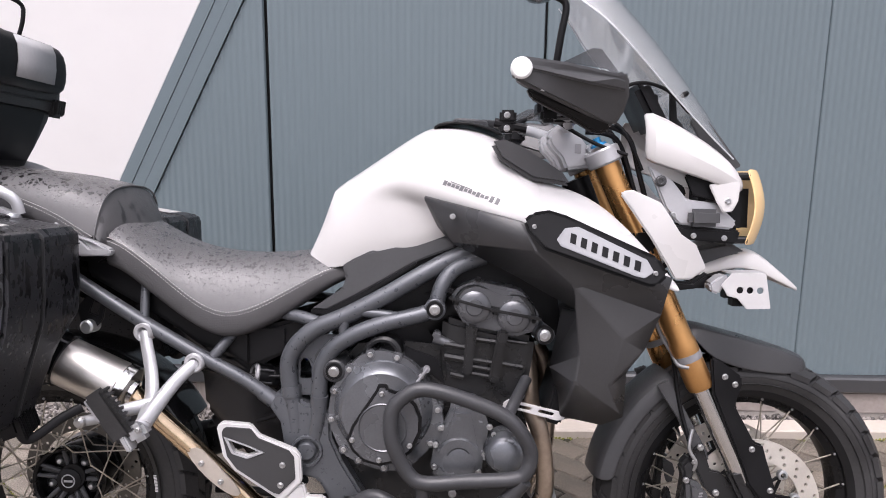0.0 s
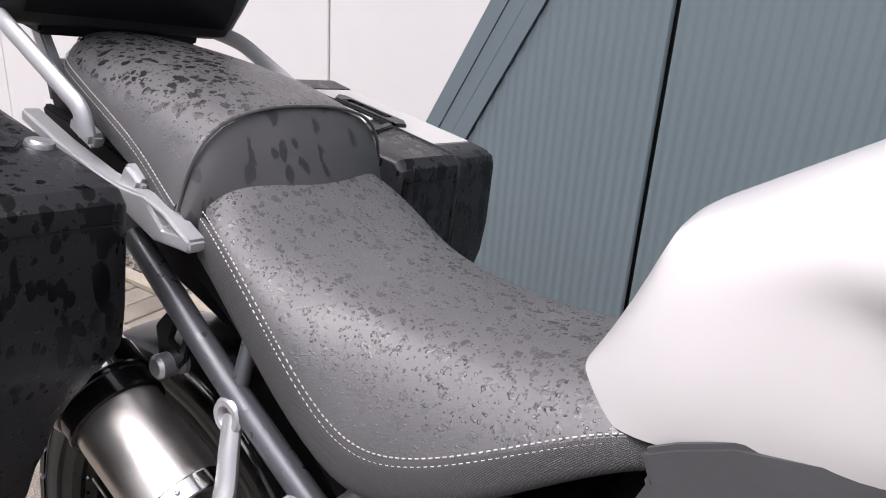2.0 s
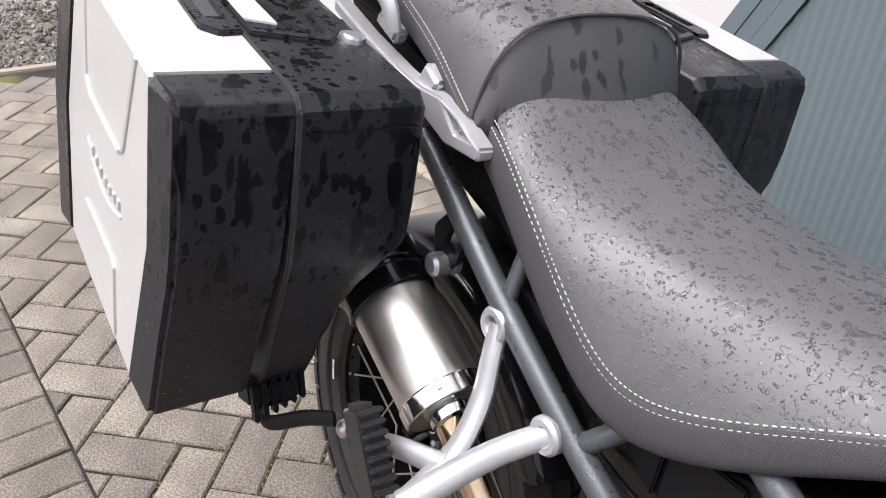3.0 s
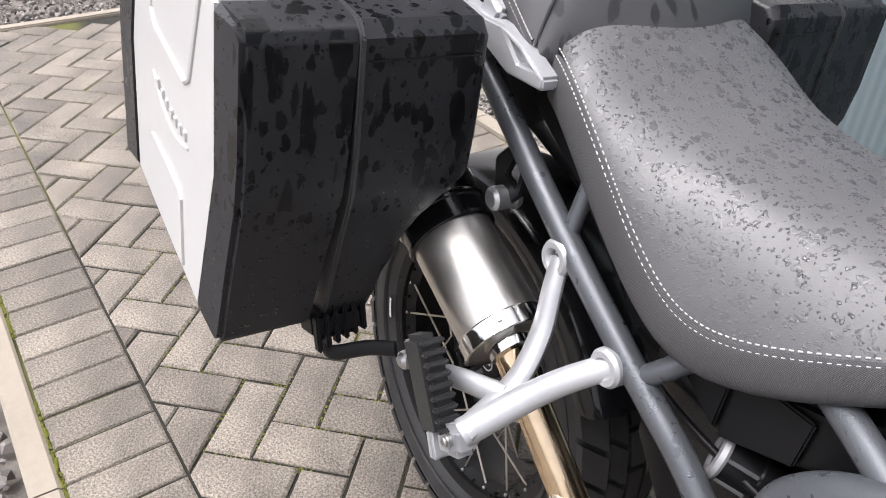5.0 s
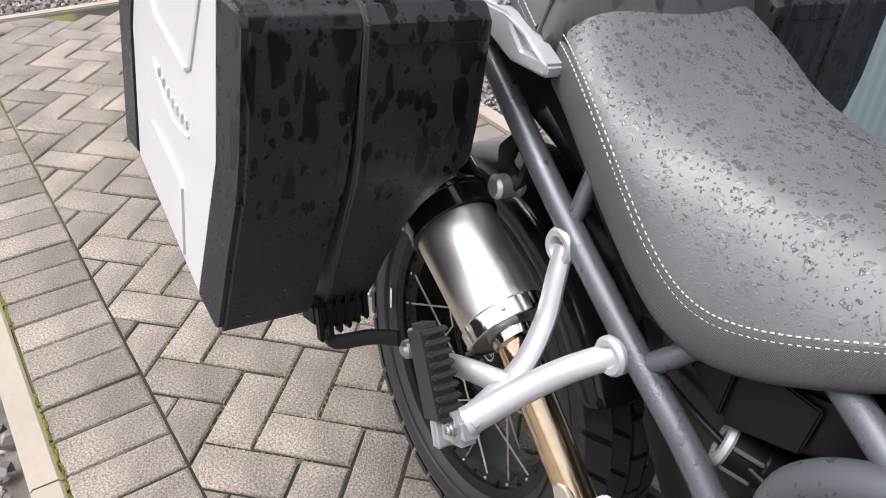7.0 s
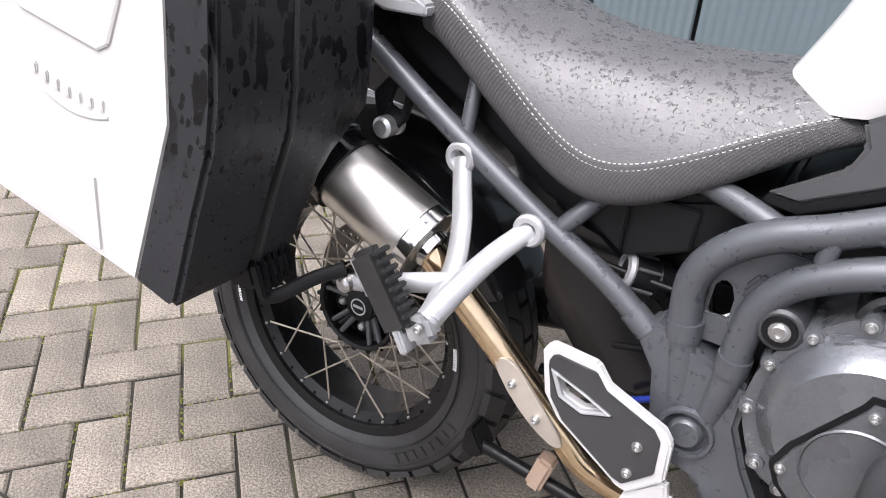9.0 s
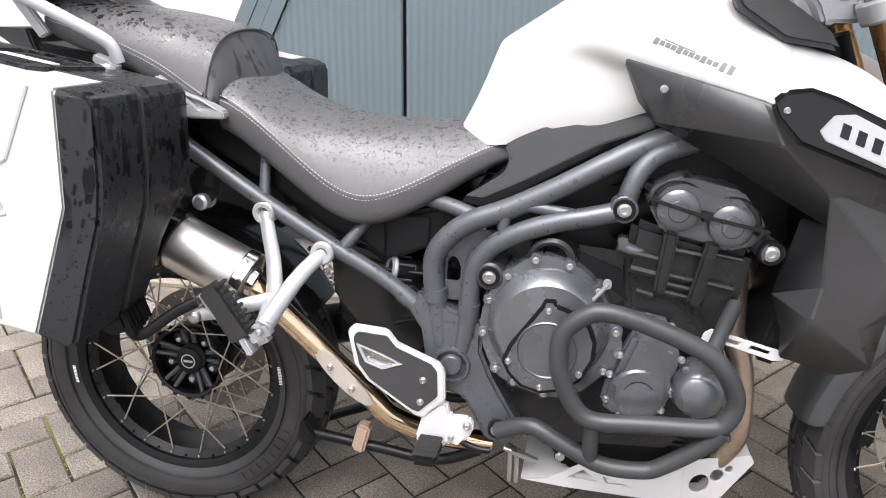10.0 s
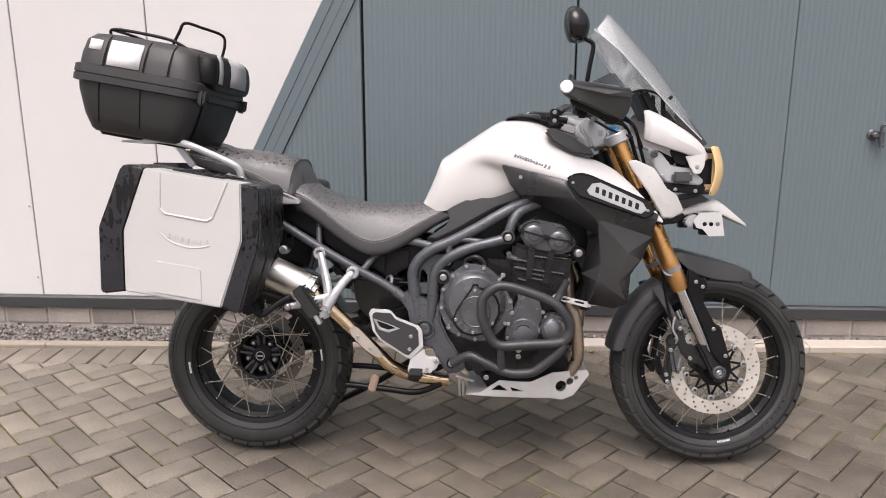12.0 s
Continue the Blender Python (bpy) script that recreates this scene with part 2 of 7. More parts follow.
VINYL_FACE = beads(mat("streaked_pillion_front_vinyl", (0.060, 0.0590, 0.0612), 0.48, 0, 0.1, 60, 0.3, 1400, spec=0.72), 85, 0.42, 0.85, 0.42, 0.0, 0.3, (1, 1, 0.32))
ENGINE_DARK = mat("engine_black_paint", (0.012, 0.0123, 0.013), 0.28, 0.0, 0.3, 60, 0.25, 400, spec=0.45)
ZINC = mat("zinc_bolt", (0.5, 0.5, 0.5), 0.34, 0.95, 0.1, 90)
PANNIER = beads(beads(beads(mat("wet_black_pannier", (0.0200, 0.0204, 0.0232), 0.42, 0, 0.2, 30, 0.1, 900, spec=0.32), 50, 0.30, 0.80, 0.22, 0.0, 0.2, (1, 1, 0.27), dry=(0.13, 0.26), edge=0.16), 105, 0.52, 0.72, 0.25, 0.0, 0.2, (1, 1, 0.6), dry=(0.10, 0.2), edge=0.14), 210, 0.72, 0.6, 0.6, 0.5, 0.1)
CASE = mat("top_case_black", (0.024, 0.0235, 0.0245), 0.52, 0, 0.2, 30, 0.3, 900)
AMBER = mat("amber_headlight_cover", (0.86, 0.60, 0.30), 0.2, 0, 0.05, 20)
BLUE = mat("blue_anodised", (0.02, 0.2, 0.42), 0.35, 0.6)
BLUE_HOSE = mat("blue_cable", (0.01, 0.03, 0.28), 0.4)
YELLOW = mat("yellow_sleeve", (0.55, 0.6, 0.05), 0.5)
BRIGHT_ALU = mat("bright_sheet_aluminium", (0.59, 0.585, 0.585), 0.42, 0.25, 0.06, 40, 0.1, 600)
WARM_ALLOY = mat("heat_stained_alloy", (0.55, 0.50, 0.44), 0.40, 0.7, 0.15, 30, 0.1, 500)
CLIP = mat("dull_alloy_clip", (0.26, 0.26, 0.27), 0.5, 0.3, 0.1, 60)
DISC = mat("brake_disc_steel", (0.72, 0.68, 0.62), 0.42, 0.7, 0.12, 60, 0.1, 400)
DARK_DISC = mat("dark_disc_steel", (0.16, 0.145, 0.125), 0.5, 0.6, 0.25, 40, 0.1, 400)
SPOKE = mat("stained_steel_spoke", (0.46, 0.42, 0.36), 0.36, 0.8, 0.2, 60)
TAN = mat("worn_tan_rubber", (0.33, 0.24, 0.18), 0.8, 0, 0.2, 60, 0.3, 300)
REFLECT = mat("pale_reflector_film", (0.74, 0.74, 0.74), 0.3)
GREY_STRIPE = mat("grey_reflective_strip", (0.42, 0.42, 0.43), 0.4)
BADGE = mat("badge_silver", (0.34, 0.345, 0.355), 0.35, 0.4, 0.1, 60, 0.1, 500)
DARK_WALL = mat("dark_wall_coating", (0.142, 0.182, 0.200), 0.34, 0.0, 0.03, 3, 0.0, rvar=0.015)
DARK_TRIM = mat("dark_trim_coating", (0.130, 0.168, 0.186), 0.36, 0.0, 0.05, 3)
WHITE_WALL = mat("white_wall_coating", (0.655, 0.645, 0.640), 0.4, 0.0, 0.04, 2.5, rvar=0.06)
DECAL = mat("grey_decal_film", (0.11, 0.11, 0.115), 0.4)
SEAM = mat("seam_gasket", (0.012, 0.012, 0.013), 0.6)
FLASHING = mat("drip_flashing", (0.05, 0.052, 0.056), 0.45, 0.1, 0.15, 8)
PLINTH = piece_tint(mat("plinth_brick", (0.27, 0.235, 0.215), 0.8, 0, 0.3, 18, 0.5, 150), 0.25)
MORTAR = mat("pale_mortar", (0.36, 0.33, 0.30), 0.9, 0, 0.2, 40, 0.5, 200)
PAVER = piece_tint(grit(mat("grey_paving_block", (0.215, 0.187, 0.156), 0.58, 0, 0.48, 34, 0.0, 300, rvar=0.18), 210, 0.62, 0.007), 0.23)


def darken_past(m, x0, x1, dark):
    """Darkens, browns and evens the gloss of the paving past a ragged line across the strip."""
    n, l = m.node_tree.nodes, m.node_tree.links
    b = n["Principled BSDF"]
    geo, xyz, nz = n.new("ShaderNodeNewGeometry"), n.new("ShaderNodeSeparateXYZ"), n.new("ShaderNodeTexNoise")
    nz.inputs["Scale"].default_value, nz.inputs["Detail"].default_value = 3.0, 5
    l.new(geo.outputs["Position"], xyz.inputs[0])
    l.new(geo.outputs["Position"], nz.inputs["Vector"])
    rag, lim = n.new("ShaderNodeMath"), n.new("ShaderNodeMapRange")
    rag.operation, rag.inputs[1].default_value = "MULTIPLY_ADD", 0.9
    l.new(nz.outputs["Fac"], rag.inputs[0])
    l.new(xyz.outputs["X"], rag.inputs[2])
    lim.inputs["From Min"].default_value, lim.inputs["From Max"].default_value = x0 + 0.45, x1 + 0.45
    l.new(rag.outputs[0], lim.inputs["Value"])
    mix = n.new("ShaderNodeMix")
    mix.data_type, mix.blend_type = "RGBA", "MULTIPLY"
    mix.inputs["B"].default_value = (dark, dark * 0.97, dark * 0.93, 1)
    l.new(lim.outputs[0], mix.inputs["Factor"])
    l.new(b.inputs["Base Color"].links[0].from_socket, mix.inputs["A"])
    l.new(mix.outputs["Result"], b.inputs["Base Color"])
    mr = n.new("ShaderNodeMix")
    mr.inputs["B"].default_value = 0.42
    l.new(lim.outputs[0], mr.inputs["Factor"])
    l.new(b.inputs["Roughness"].links[0].from_socket, mr.inputs["A"])
    l.new(mr.outputs["Result"], b.inputs["Roughness"])
    return m


darken_past(PAVER, 0.0, 0.6, 0.72)
JOINT = mat("mossy_joint", (0.016, 0.015, 0.011), 0.95, 0, 0.5, 40, 0.9, 120)
tint = JOINT.node_tree.nodes.new("ShaderNodeTexNoise")
tint.inputs["Scale"].default_value, tint.inputs["Detail"].default_value = 5.0, 5
step = JOINT.node_tree.nodes.new("ShaderNodeMapRange")
step.inputs["From Min"].default_value, step.inputs["From Max"].default_value = 0.50, 0.64
green = JOINT.node_tree.nodes.new("ShaderNodeMix")
green.data_type = "RGBA"
green.inputs["B"].default_value = (0.105, 0.107, 0.024, 1)
bsdf = JOINT.node_tree.nodes["Principled BSDF"]
JOINT.node_tree.links.new(tint.outputs["Fac"], step.inputs["Value"])
JOINT.node_tree.links.new(step.outputs[0], green.inputs["Factor"])
JOINT.node_tree.links.new(bsdf.inputs["Base Color"].links[0].from_socket, green.inputs["A"])
JOINT.node_tree.links.new(green.outputs["Result"], bsdf.inputs["Base Color"])
MOSS = mat("moss", (0.15, 0.158, 0.028), 0.95, 0, 0.4, 60, 0.9, 160)
KERB = mat("concrete_kerb", (0.27, 0.235, 0.19), 0.8, 0, 0.15, 14, 0.5, 200)
KERB_PALE = mat("pale_concrete_kerb", (0.44, 0.39, 0.34), 0.8, 0, 0.12, 14, 0.5, 200)
STONE = piece_tint(mat("gravel_stone", (0.17, 0.155, 0.145), 0.75, 0, 0.25, 60, 0.4, 300), 0.75)
SOIL = mat("gravel_bed", (0.15, 0.135, 0.12), 0.95, 0, 0.5, 60, 1.0, 90)


def clear(name, tint=(0.95, 0.96, 0.965), sky_veil=0.13, sheen=0.36):
    """Thin clear plastic: what is behind shows through a white veil painted for reflected sky, with a sky sheen that
    grows at a slant.
    """
    m = bpy.data.materials.new(name)
    m.use_nodes = True
    n, l = m.node_tree.nodes, m.node_tree.links
    n.remove(n["Principled BSDF"])
    tr, gl, df, fr = n.new("ShaderNodeBsdfTransparent"), n.new("ShaderNodeBsdfGlossy"), n.new("ShaderNodeBsdfDiffuse"), n.new("ShaderNodeLayerWeight")
    tr.inputs["Color"].default_value = (*tint, 1)
    gl.inputs["Roughness"].default_value = 0.08
    df.inputs["Color"].default_value = (0.85, 0.85, 0.85, 1)
    fr.inputs["Blend"].default_value = sheen
    a, b = n.new("ShaderNodeMixShader"), n.new("ShaderNodeMixShader")
    a.inputs[0].default_value = sky_veil
    l.new(tr.outputs[0], a.inputs[1])
    l.new(df.outputs[0], a.inputs[2])
    l.new(fr.outputs["Facing"], b.inputs[0])
    l.new(a.outputs[0], b.inputs[1])
    l.new(gl.outputs[0], b.inputs[2])
    l.new(b.outputs[0], n["Material Output"].inputs[0])
    return m


# strong white veil: the screen's pale sky reflection put into its colour
SCREEN = clear("clear_windscreen", sky_veil=0.24, sheen=0.40)
SMOKE = clear("smoked_deflector", (0.50, 0.50, 0.51), 0.03, 0.2)
EDGE_GLINT = mat("painted_edge_glint", (0.55, 0.57, 0.59), 0.2, 0, 0.03, 20)


def weave(m):
    n, l = m.node_tree.nodes, m.node_tree.links
    b = n["Principled BSDF"]
    tc = n.new("ShaderNodeTexCoord")
    bn = n.new("ShaderNodeBump")
    bn.inputs["Strength"].default_value, bn.inputs["Distance"].default_value = 0.5, 0.0007
    ad = n.new("ShaderNodeMath")
    for k in ("X", "Z"):
        w = n.new("ShaderNodeTexWave")
        w.bands_direction = k
        w.inputs["Scale"].default_value = 240
        l.new(tc.outputs["Object"], w.inputs["Vector"])
        l.new(w.outputs["Fac"], ad.inputs[0 if k == "X" else 1])
    l.new(ad.outputs[0], bn.inputs["Height"])
    l.new(bn.outputs[0], b.inputs["Normal"])


weave(FABRIC)


# ---- mesh helpers ----
BIKE = pose(0, -0.045, 0, 0, 0, -1.4) @ pose(0, 0, 0, -7.0, 0, 0)   # on its side stand
STEER_AXIS = (Vector((1.545, 0, 0.327)) - Vector((1.2, 0, 1.05))).normalized()
STEER = Matrix.Translation((1.10, 0, 1.05)) @ Matrix.Rotation(radians(-5), 4, STEER_AXIS) @ Matrix.Translation((-1.10, 0, -1.05))
LEFT_BAR = STEER @ Matrix.Diagonal((1, -1, 1, 1)) @ STEER.inverted()   # the left bar half answers the right one
BASE = {}


def thing(name, base, label, category, m=BIKE, group=""):
    ob = new(name)
    ob.empty_display_size = 0.05
    ob.matrix_world = m @ Matrix.Translation(base)
    BASE[ob.name] = Vector(base)
    return tagged(ob, label, category, group)


def part(name, bm, material, parent, label="", sharp=35, turn=None):
    """Links a bmesh as one mesh object under a thing or a part."""
    if turn is not None:
        bm.transform(turn)
    off = BASE.get(parent.name, Vector()) if parent else Vector()
    bmesh.ops.translate(bm, verts=bm.verts, vec=-off)
    bmesh.ops.recalc_face_normals(bm, faces=bm.faces)
    me = bpy.data.meshes.new(name)
    bm.to_mesh(me)
    bm.free()
    me.materials.append(material)
    for p in me.polygons:
        p.use_smooth = True
    me.set_sharp_from_angle(angle=radians(sharp))
    ob = new(name, me)
    ob.parent = parent
    BASE[ob.name] = off
    if label:
        ob["label"] = label
    return ob


def curve_through(pts, n=8, closed=False):
    """Points on a smooth curve through pts."""
    P = [Vector(p) for p in pts]
    out = []
    N = len(P)
    for i in range(N if closed else N - 1):
        if closed:
            a, b, c, d = P[i - 1], P[i], P[(i + 1) % N], P[(i + 2) % N]
        else:
            a, b, c, d = P[max(i - 1, 0)], P[i], P[i + 1], P[min(i + 2, N - 1)]
        for k in range(n):
            t = k / n
            out.append(0.5 * ((2 * b) + (c - a) * t + (2 * a - 5 * b + 4 * c - d) * t * t + (3 * b - a - 3 * c + d) * t ** 3))
    if not closed:
        out.append(P[-1])
    return out


def sweep(bm, pts, r, sides=14, closed=False, flat=1.0, up=(0, 1, 0)):
    """A tube of radius r (a number, or one for each point) along pts; flat squeezes it along 'up'."""
    n = len(pts)
    rs = r if isinstance(r, (list, tuple)) else [r] * n
    rings = []
    side = None
    for i, p in enumerate(pts):
        a, b = (pts[i - 1], pts[(i + 1) % n]) if closed else (pts[max(i - 1, 0)], pts[min(i + 1, n - 1)])
        d = (Vector(b) - Vector(a)).normalized()
        if side is None:
            side = d.cross(Vector(up))
            if side.length < 0.1:
                side = d.cross(Vector((1, 0, 0.3)))
        side = (side - d * side.dot(d)).normalized()
        w = d.cross(side)
        rings.append([bm.verts.new(Vector(p) + (side * math.cos(2 * math.pi * k / sides) + w * flat * math.sin(2 * math.pi * k / sides)) * rs[i]) for k in range(sides)])
    for i in range(n if closed else n - 1):
        A, B = rings[i], rings[(i + 1) % n]
        for k in range(sides):
            bm.faces.new((A[k], A[(k + 1) % sides], B[(k + 1) % sides], B[k]))
    if not closed:
        bm.faces.new(rings[0][::-1])
        bm.faces.new(rings[-1])
    return bm


def tube(name, pts, r, material, parent, label="", n=8, closed=False, sides=14, turn=None, flat=1.0):
    return part(name, sweep(bmesh.new(), curve_through(pts, n, closed), r, sides, closed, flat), material, parent, label, turn=turn)


def rod(bm, a, b, r, sides=12, r2=None):
    return sweep(bm, [Vector(a), Vector(b)], [r, r if r2 is None else r2], sides)


def plate_mesh(outline, y0, y1, holes=(), bevel=0.0015, warp=None, smooth=0, inner=True, plain=()):
    """A flat outline in x and z, with holes, thick from y0 to y1; warp(x, z) bends it sideways."""
    bm = bmesh.new()
    edges = []
    for loop in (outline, *holes):
        pts = [(p[0], p[1]) for p in loop]
        if smooth and loop is outline:
            pts = [(p.x, p.z) for p in curve_through([(a, 0, b) for a, b in pts], smooth, True)]
        vs = [bm.verts.new((x, y0, z)) for x, z in pts]
        edges += [bm.edges.new((vs[i], vs[(i + 1) % len(vs)])) for i in range(len(vs))]
    bmesh.ops.triangle_fill(bm, edges=edges, use_beauty=True)
    ex = bmesh.ops.extrude_face_region(bm, geom=bm.faces[:])
    for v in ex["geom"]:
        if isinstance(v, bmesh.types.BMVert):
            v.co.y = y1
    bmesh.ops.recalc_face_normals(bm, faces=bm.faces)
    if bevel:
        es = [e for e in bm.edges if len(e.link_faces) == 2 and e.calc_face_angle(0) > 0.6 and (inner or any(abs(v.co.y - y0) > 1e-6 for v in e.verts)) and not all(any(abs(v.co.x - q) < 1e-4 for q in plain) for v in e.verts)]
        bmesh.ops.bevel(bm, geom=es, offset=bevel, segments=2, affect="EDGES", clamp_overlap=True)
    if warp:
        for v in bm.verts:
            v.co.y += warp(v.co.x, v.co.z)
    return bm


def plate(name, outline, y0, y1, material, parent, label="", holes=(), bevel=0.0015, warp=None, smooth=0, turn=None):
    return part(name, plate_mesh(outline, y0, y1, holes, bevel, warp, smooth), material, parent, label, turn=turn)


def disc_outline(x, z, r, n=24):
    return [(x + r * math.cos(2 * math.pi * k / n), z + r * math.sin(2 * math.pi * k / n)) for k in range(n)]


def rbox(bm, c, s, r=0.004, m=None):
    """A box of centre c and size s with rounded edges, added to bm."""
    t = bmesh.new()
    bmesh.ops.create_cube(t, size=1)
    for v in t.verts:
        v.co = Vector((v.co.x * s[0], v.co.y * s[1], v.co.z * s[2]))
    if r:
        bmesh.ops.bevel(t, geom=t.edges[:], offset=min(r, min(s) * 0.45), segments=2, affect="EDGES")
    mm = Matrix.Translation(c) @ (m if m is not None else Matrix())
    add = {v: bm.verts.new(mm @ v.co) for v in t.verts}
    for f in t.faces:
        bm.faces.new([add[v] for v in f.verts])
    t.free()
    return bm


def turned(bm, profile, centre, axis=(0, 1, 0), segs=48, closed=False, start=0.0, arc=2 * math.pi):
    """A profile of (radius, distance along the axis) turned about an axis."""
    axis = Vector(axis).normalized()
    u = axis.cross(Vector((0, 0, 1)))
    u = (u if u.length > 0.1 else axis.cross(Vector((1, 0, 0)))).normalized()
    w = axis.cross(u)
    full = arc > 6.28
    n = segs if full else segs + 1
    rings = []
    for k in range(n):
        a = start + arc * k / segs
        d = u * math.cos(a) + w * math.sin(a)
        rings.append([bm.verts.new(Vector(centre) + d * r + axis * h) for r, h in profile])
    m = len(profile)
    for k in range(segs):
        A, B = rings[k], rings[(k + 1) % n]
        for i in range(m if closed else m - 1):
            bm.faces.new((A[i], A[(i + 1) % m], B[(i + 1) % m], B[i]))
    bmesh.ops.remove_doubles(bm, verts=bm.verts, dist=1e-5)
    return bm


def loft(bm, rings, closed=False, cap=True):
    R = [[bm.verts.new(p) for p in ring] for ring in rings]
    m = len(rings[0])
    for A, B in zip(R, R[1:]):
        for i in range(m if closed else m - 1):
            bm.faces.new((A[i], A[(i + 1) % m], B[(i + 1) % m], B[i]))
    if cap and closed:
        bm.faces.new(R[0][::-1])
        bm.faces.new(R[-1])
    return bm


def subdivided(ob, levels=2, thickness=0.0, offset=-1.0):
    if thickness:
        s = ob.modifiers.new("thickness", "SOLIDIFY")
        s.thickness, s.offset = thickness, offset
    if levels:
        d = ob.modifiers.new("smooth", "SUBSURF")
        d.levels = d.render_levels = levels
    return ob


def soft(ob):
    """Keeps broad faces flat while the rounded edges shade smoothly."""
    w = ob.modifiers.new("even_normals", "WEIGHTED_NORMAL")
    w.keep_sharp, w.weight = True, 80
    return ob


def mirrored(half):
    """A half ring from the middle outwards on the right side, completed to both sides."""
    right = [(x, -y, z) for x, y, z in half]
    left = [(x, y, z) for x, y, z in half[1:]]
    return left[::-1] + right


def bolt(p, r, parent, material=None, turn=None, axis=(0, -1, 0), name="bolt"):
    bm = bmesh.new()
    p, a = Vector(p), Vector(axis)
    turned(bm, [(0, -0.004), (r * 0.98, -0.004), (r * 0.98, 0.0008), (r * 0.78, 0.001), (r * 0.78, 0.0042), (r * 0.66, 0.0052), (r * 0.42, 0.0052), (r * 0.40, 0.0022), (0, 0.0022)], p, a, 12)
    return part(name, bm, material or ZINC, parent, turn=turn)


# ---- the setting: wall, plinth, gravel, kerbs, paving bed ----
def structure(name, bm, material, label, category, sharp=30):
    ob = part(name, bm, material, None, sharp=sharp)
    return tagged(ob, label, category, kind="structure")


def slab(x0, x1, y0, y1, z0, z1, r=0.0):
    return rbox(bmesh.new(), ((x0 + x1) / 2, (y0 + y1) / 2, (z0 + z1) / 2), (x1 - x0, y1 - y0, z1 - z0), r)


WALL_Y, WALL_BOTTOM, WALL_TOP = 1.165, 0.160, 4.2
GROUND = -0.012
LEAN_FOOT, LEAN_RATE = -0.820, 0.525        # the slanting joint: x = foot + rate * z


def slant(z):
    return LEAN_FOOT + LEAN_RATE * z


def front_edge(x):
    return -0.462 + 0.050 * x


def back_edge(x):
    return 0.895 + 0.033 * x


# backing wall, closed behind the cladding
structure("wall_north", slab(-9, 9, WALL_Y + 0.04, WALL_Y + 0.3, -0.05, WALL_TOP), SEAM, "dark backing wall behind the metal cladding", "wall")
ground_bm = slab(-400, 400, -400, 400, -0.30, -0.045)
structure("ground", ground_bm, SOIL, "bare gravelly ground round the paved strip", "ground").location.z = GROUND

cladding = tagged(new("wall_cladding"), "dark slate-grey ribbed metal cladding on the building", "wall", kind="structure")
PITCH = 0.025


def ribbed_panel(x0, x1):
    """One sheet with shallow upright ribs, cut along the slanting joint where it meets it."""
    bm = bmesh.new()
    n = int(round((x1 - x0) / PITCH)) * 8
    last = None
    for k in range(n + 1):
        x = x0 + (x1 - x0) * k / n
        y = WALL_Y + 0.0012 * math.cos(2 * math.pi * (x - x0) / PITCH)
        if k in (0, n):
            y = WALL_Y + 0.012
        top = min(WALL_TOP, (x - 0.151 - LEAN_FOOT) / LEAN_RATE)
        if top <= WALL_BOTTOM + 0.005:
            continue
        col = (bm.verts.new((x, y, WALL_BOTTOM)), bm.verts.new((x, y, top)))
        if last:
            bm.faces.new((last[0], col[0], col[1], last[1]))
        last = col
    return bm


for x0 in (-0.80, 0.203, 1.203, 2.197, 3.2, 4.2, 5.2):
    part("cladding_panel", ribbed_panel(x0 + 0.0038, x0 + 0.9962), DARK_WALL, cladding, sharp=80)
# slanting trim with two folds
for a, b, lift in ((0.0, 0.048, 0.010), (0.050, 0.096, 0.007), (0.098, 0.147, 0.009)):
    bm = bmesh.new()
    zs = (WALL_BOTTOM, WALL_TOP)
    ring = [[(slant(z) + a, WALL_Y + 0.03, z), (slant(z) + a, WALL_Y - lift, z), (slant(z) + b, WALL_Y - lift, z), (slant(z) + b, WALL_Y + 0.03, z)] for z in zs]
    loft(bm, ring, closed=True)
    part("corner_trim", bm, DARK_TRIM, cladding)

white_wall = tagged(new("white_cladding"), "smooth off-white metal cladding sheets with narrow upright seams", "wall", kind="structure")
for x0, x1 in ((-6.75, -5.44), (-5.434, -4.12), (-4.114, -2.80), (-2.794, -1.49), (-1.484, -0.832), (-0.826, 1.3)):
    bm = bmesh.new()
    def edge(x, z):
        return min(x, slant(z) - 0.003)
    low, mid = WALL_BOTTOM - 0.008, 2.6
    zs = [low + (WALL_TOP - low) * k / 24 for k in range(25)]
    rows = [z for z in zs if edge(x1, z) > x0 + 0.01]
    ring = [[(x0, WALL_Y + 0.03, z), (x0, WALL_Y + 0.003, z), (x0 + 0.003, WALL_Y, z), (edge(x1, z) - 0.003, WALL_Y, z), (edge(x1, z), WALL_Y + 0.003, z), (edge(x1, z), WALL_Y + 0.03, z)] for z in rows]
    loft(bm, ring, closed=True)
    part("white_sheet", bm, WHITE_WALL, white_wall)
for x, z in ((-1.62, 1.10), (-1.505, 0.62), (-1.505, 0.25), (-1.62, 1.75)):
    bolt((x, WALL_Y - 0.002, z), 0.006, white_wall, ALLOY, name="screw")

# drip flashing and plinth
bm = bmesh.new()
loft(bm, [[(x, WALL_Y + 0.03, 0.158), (x, WALL_Y - 0.028, 0.158), (x, WALL_Y - 0.034, 0.150), (x, WALL_Y - 0.030, 0.100), (x, WALL_Y - 0.024, 0.098), (x, WALL_Y + 0.03, 0.098)] for x in (-8, 8)], closed=True)
structure("drip_flashing", bm, FLASHING, "dark grey folded metal flashing along the wall foot", "flashing")
structure("plinth_mortar", slab(-8, 8, WALL_Y - 0.006, WALL_Y + 0.05, -0.05, 0.097), MORTAR, "pale mortar bed of the low plinth", "plinth")
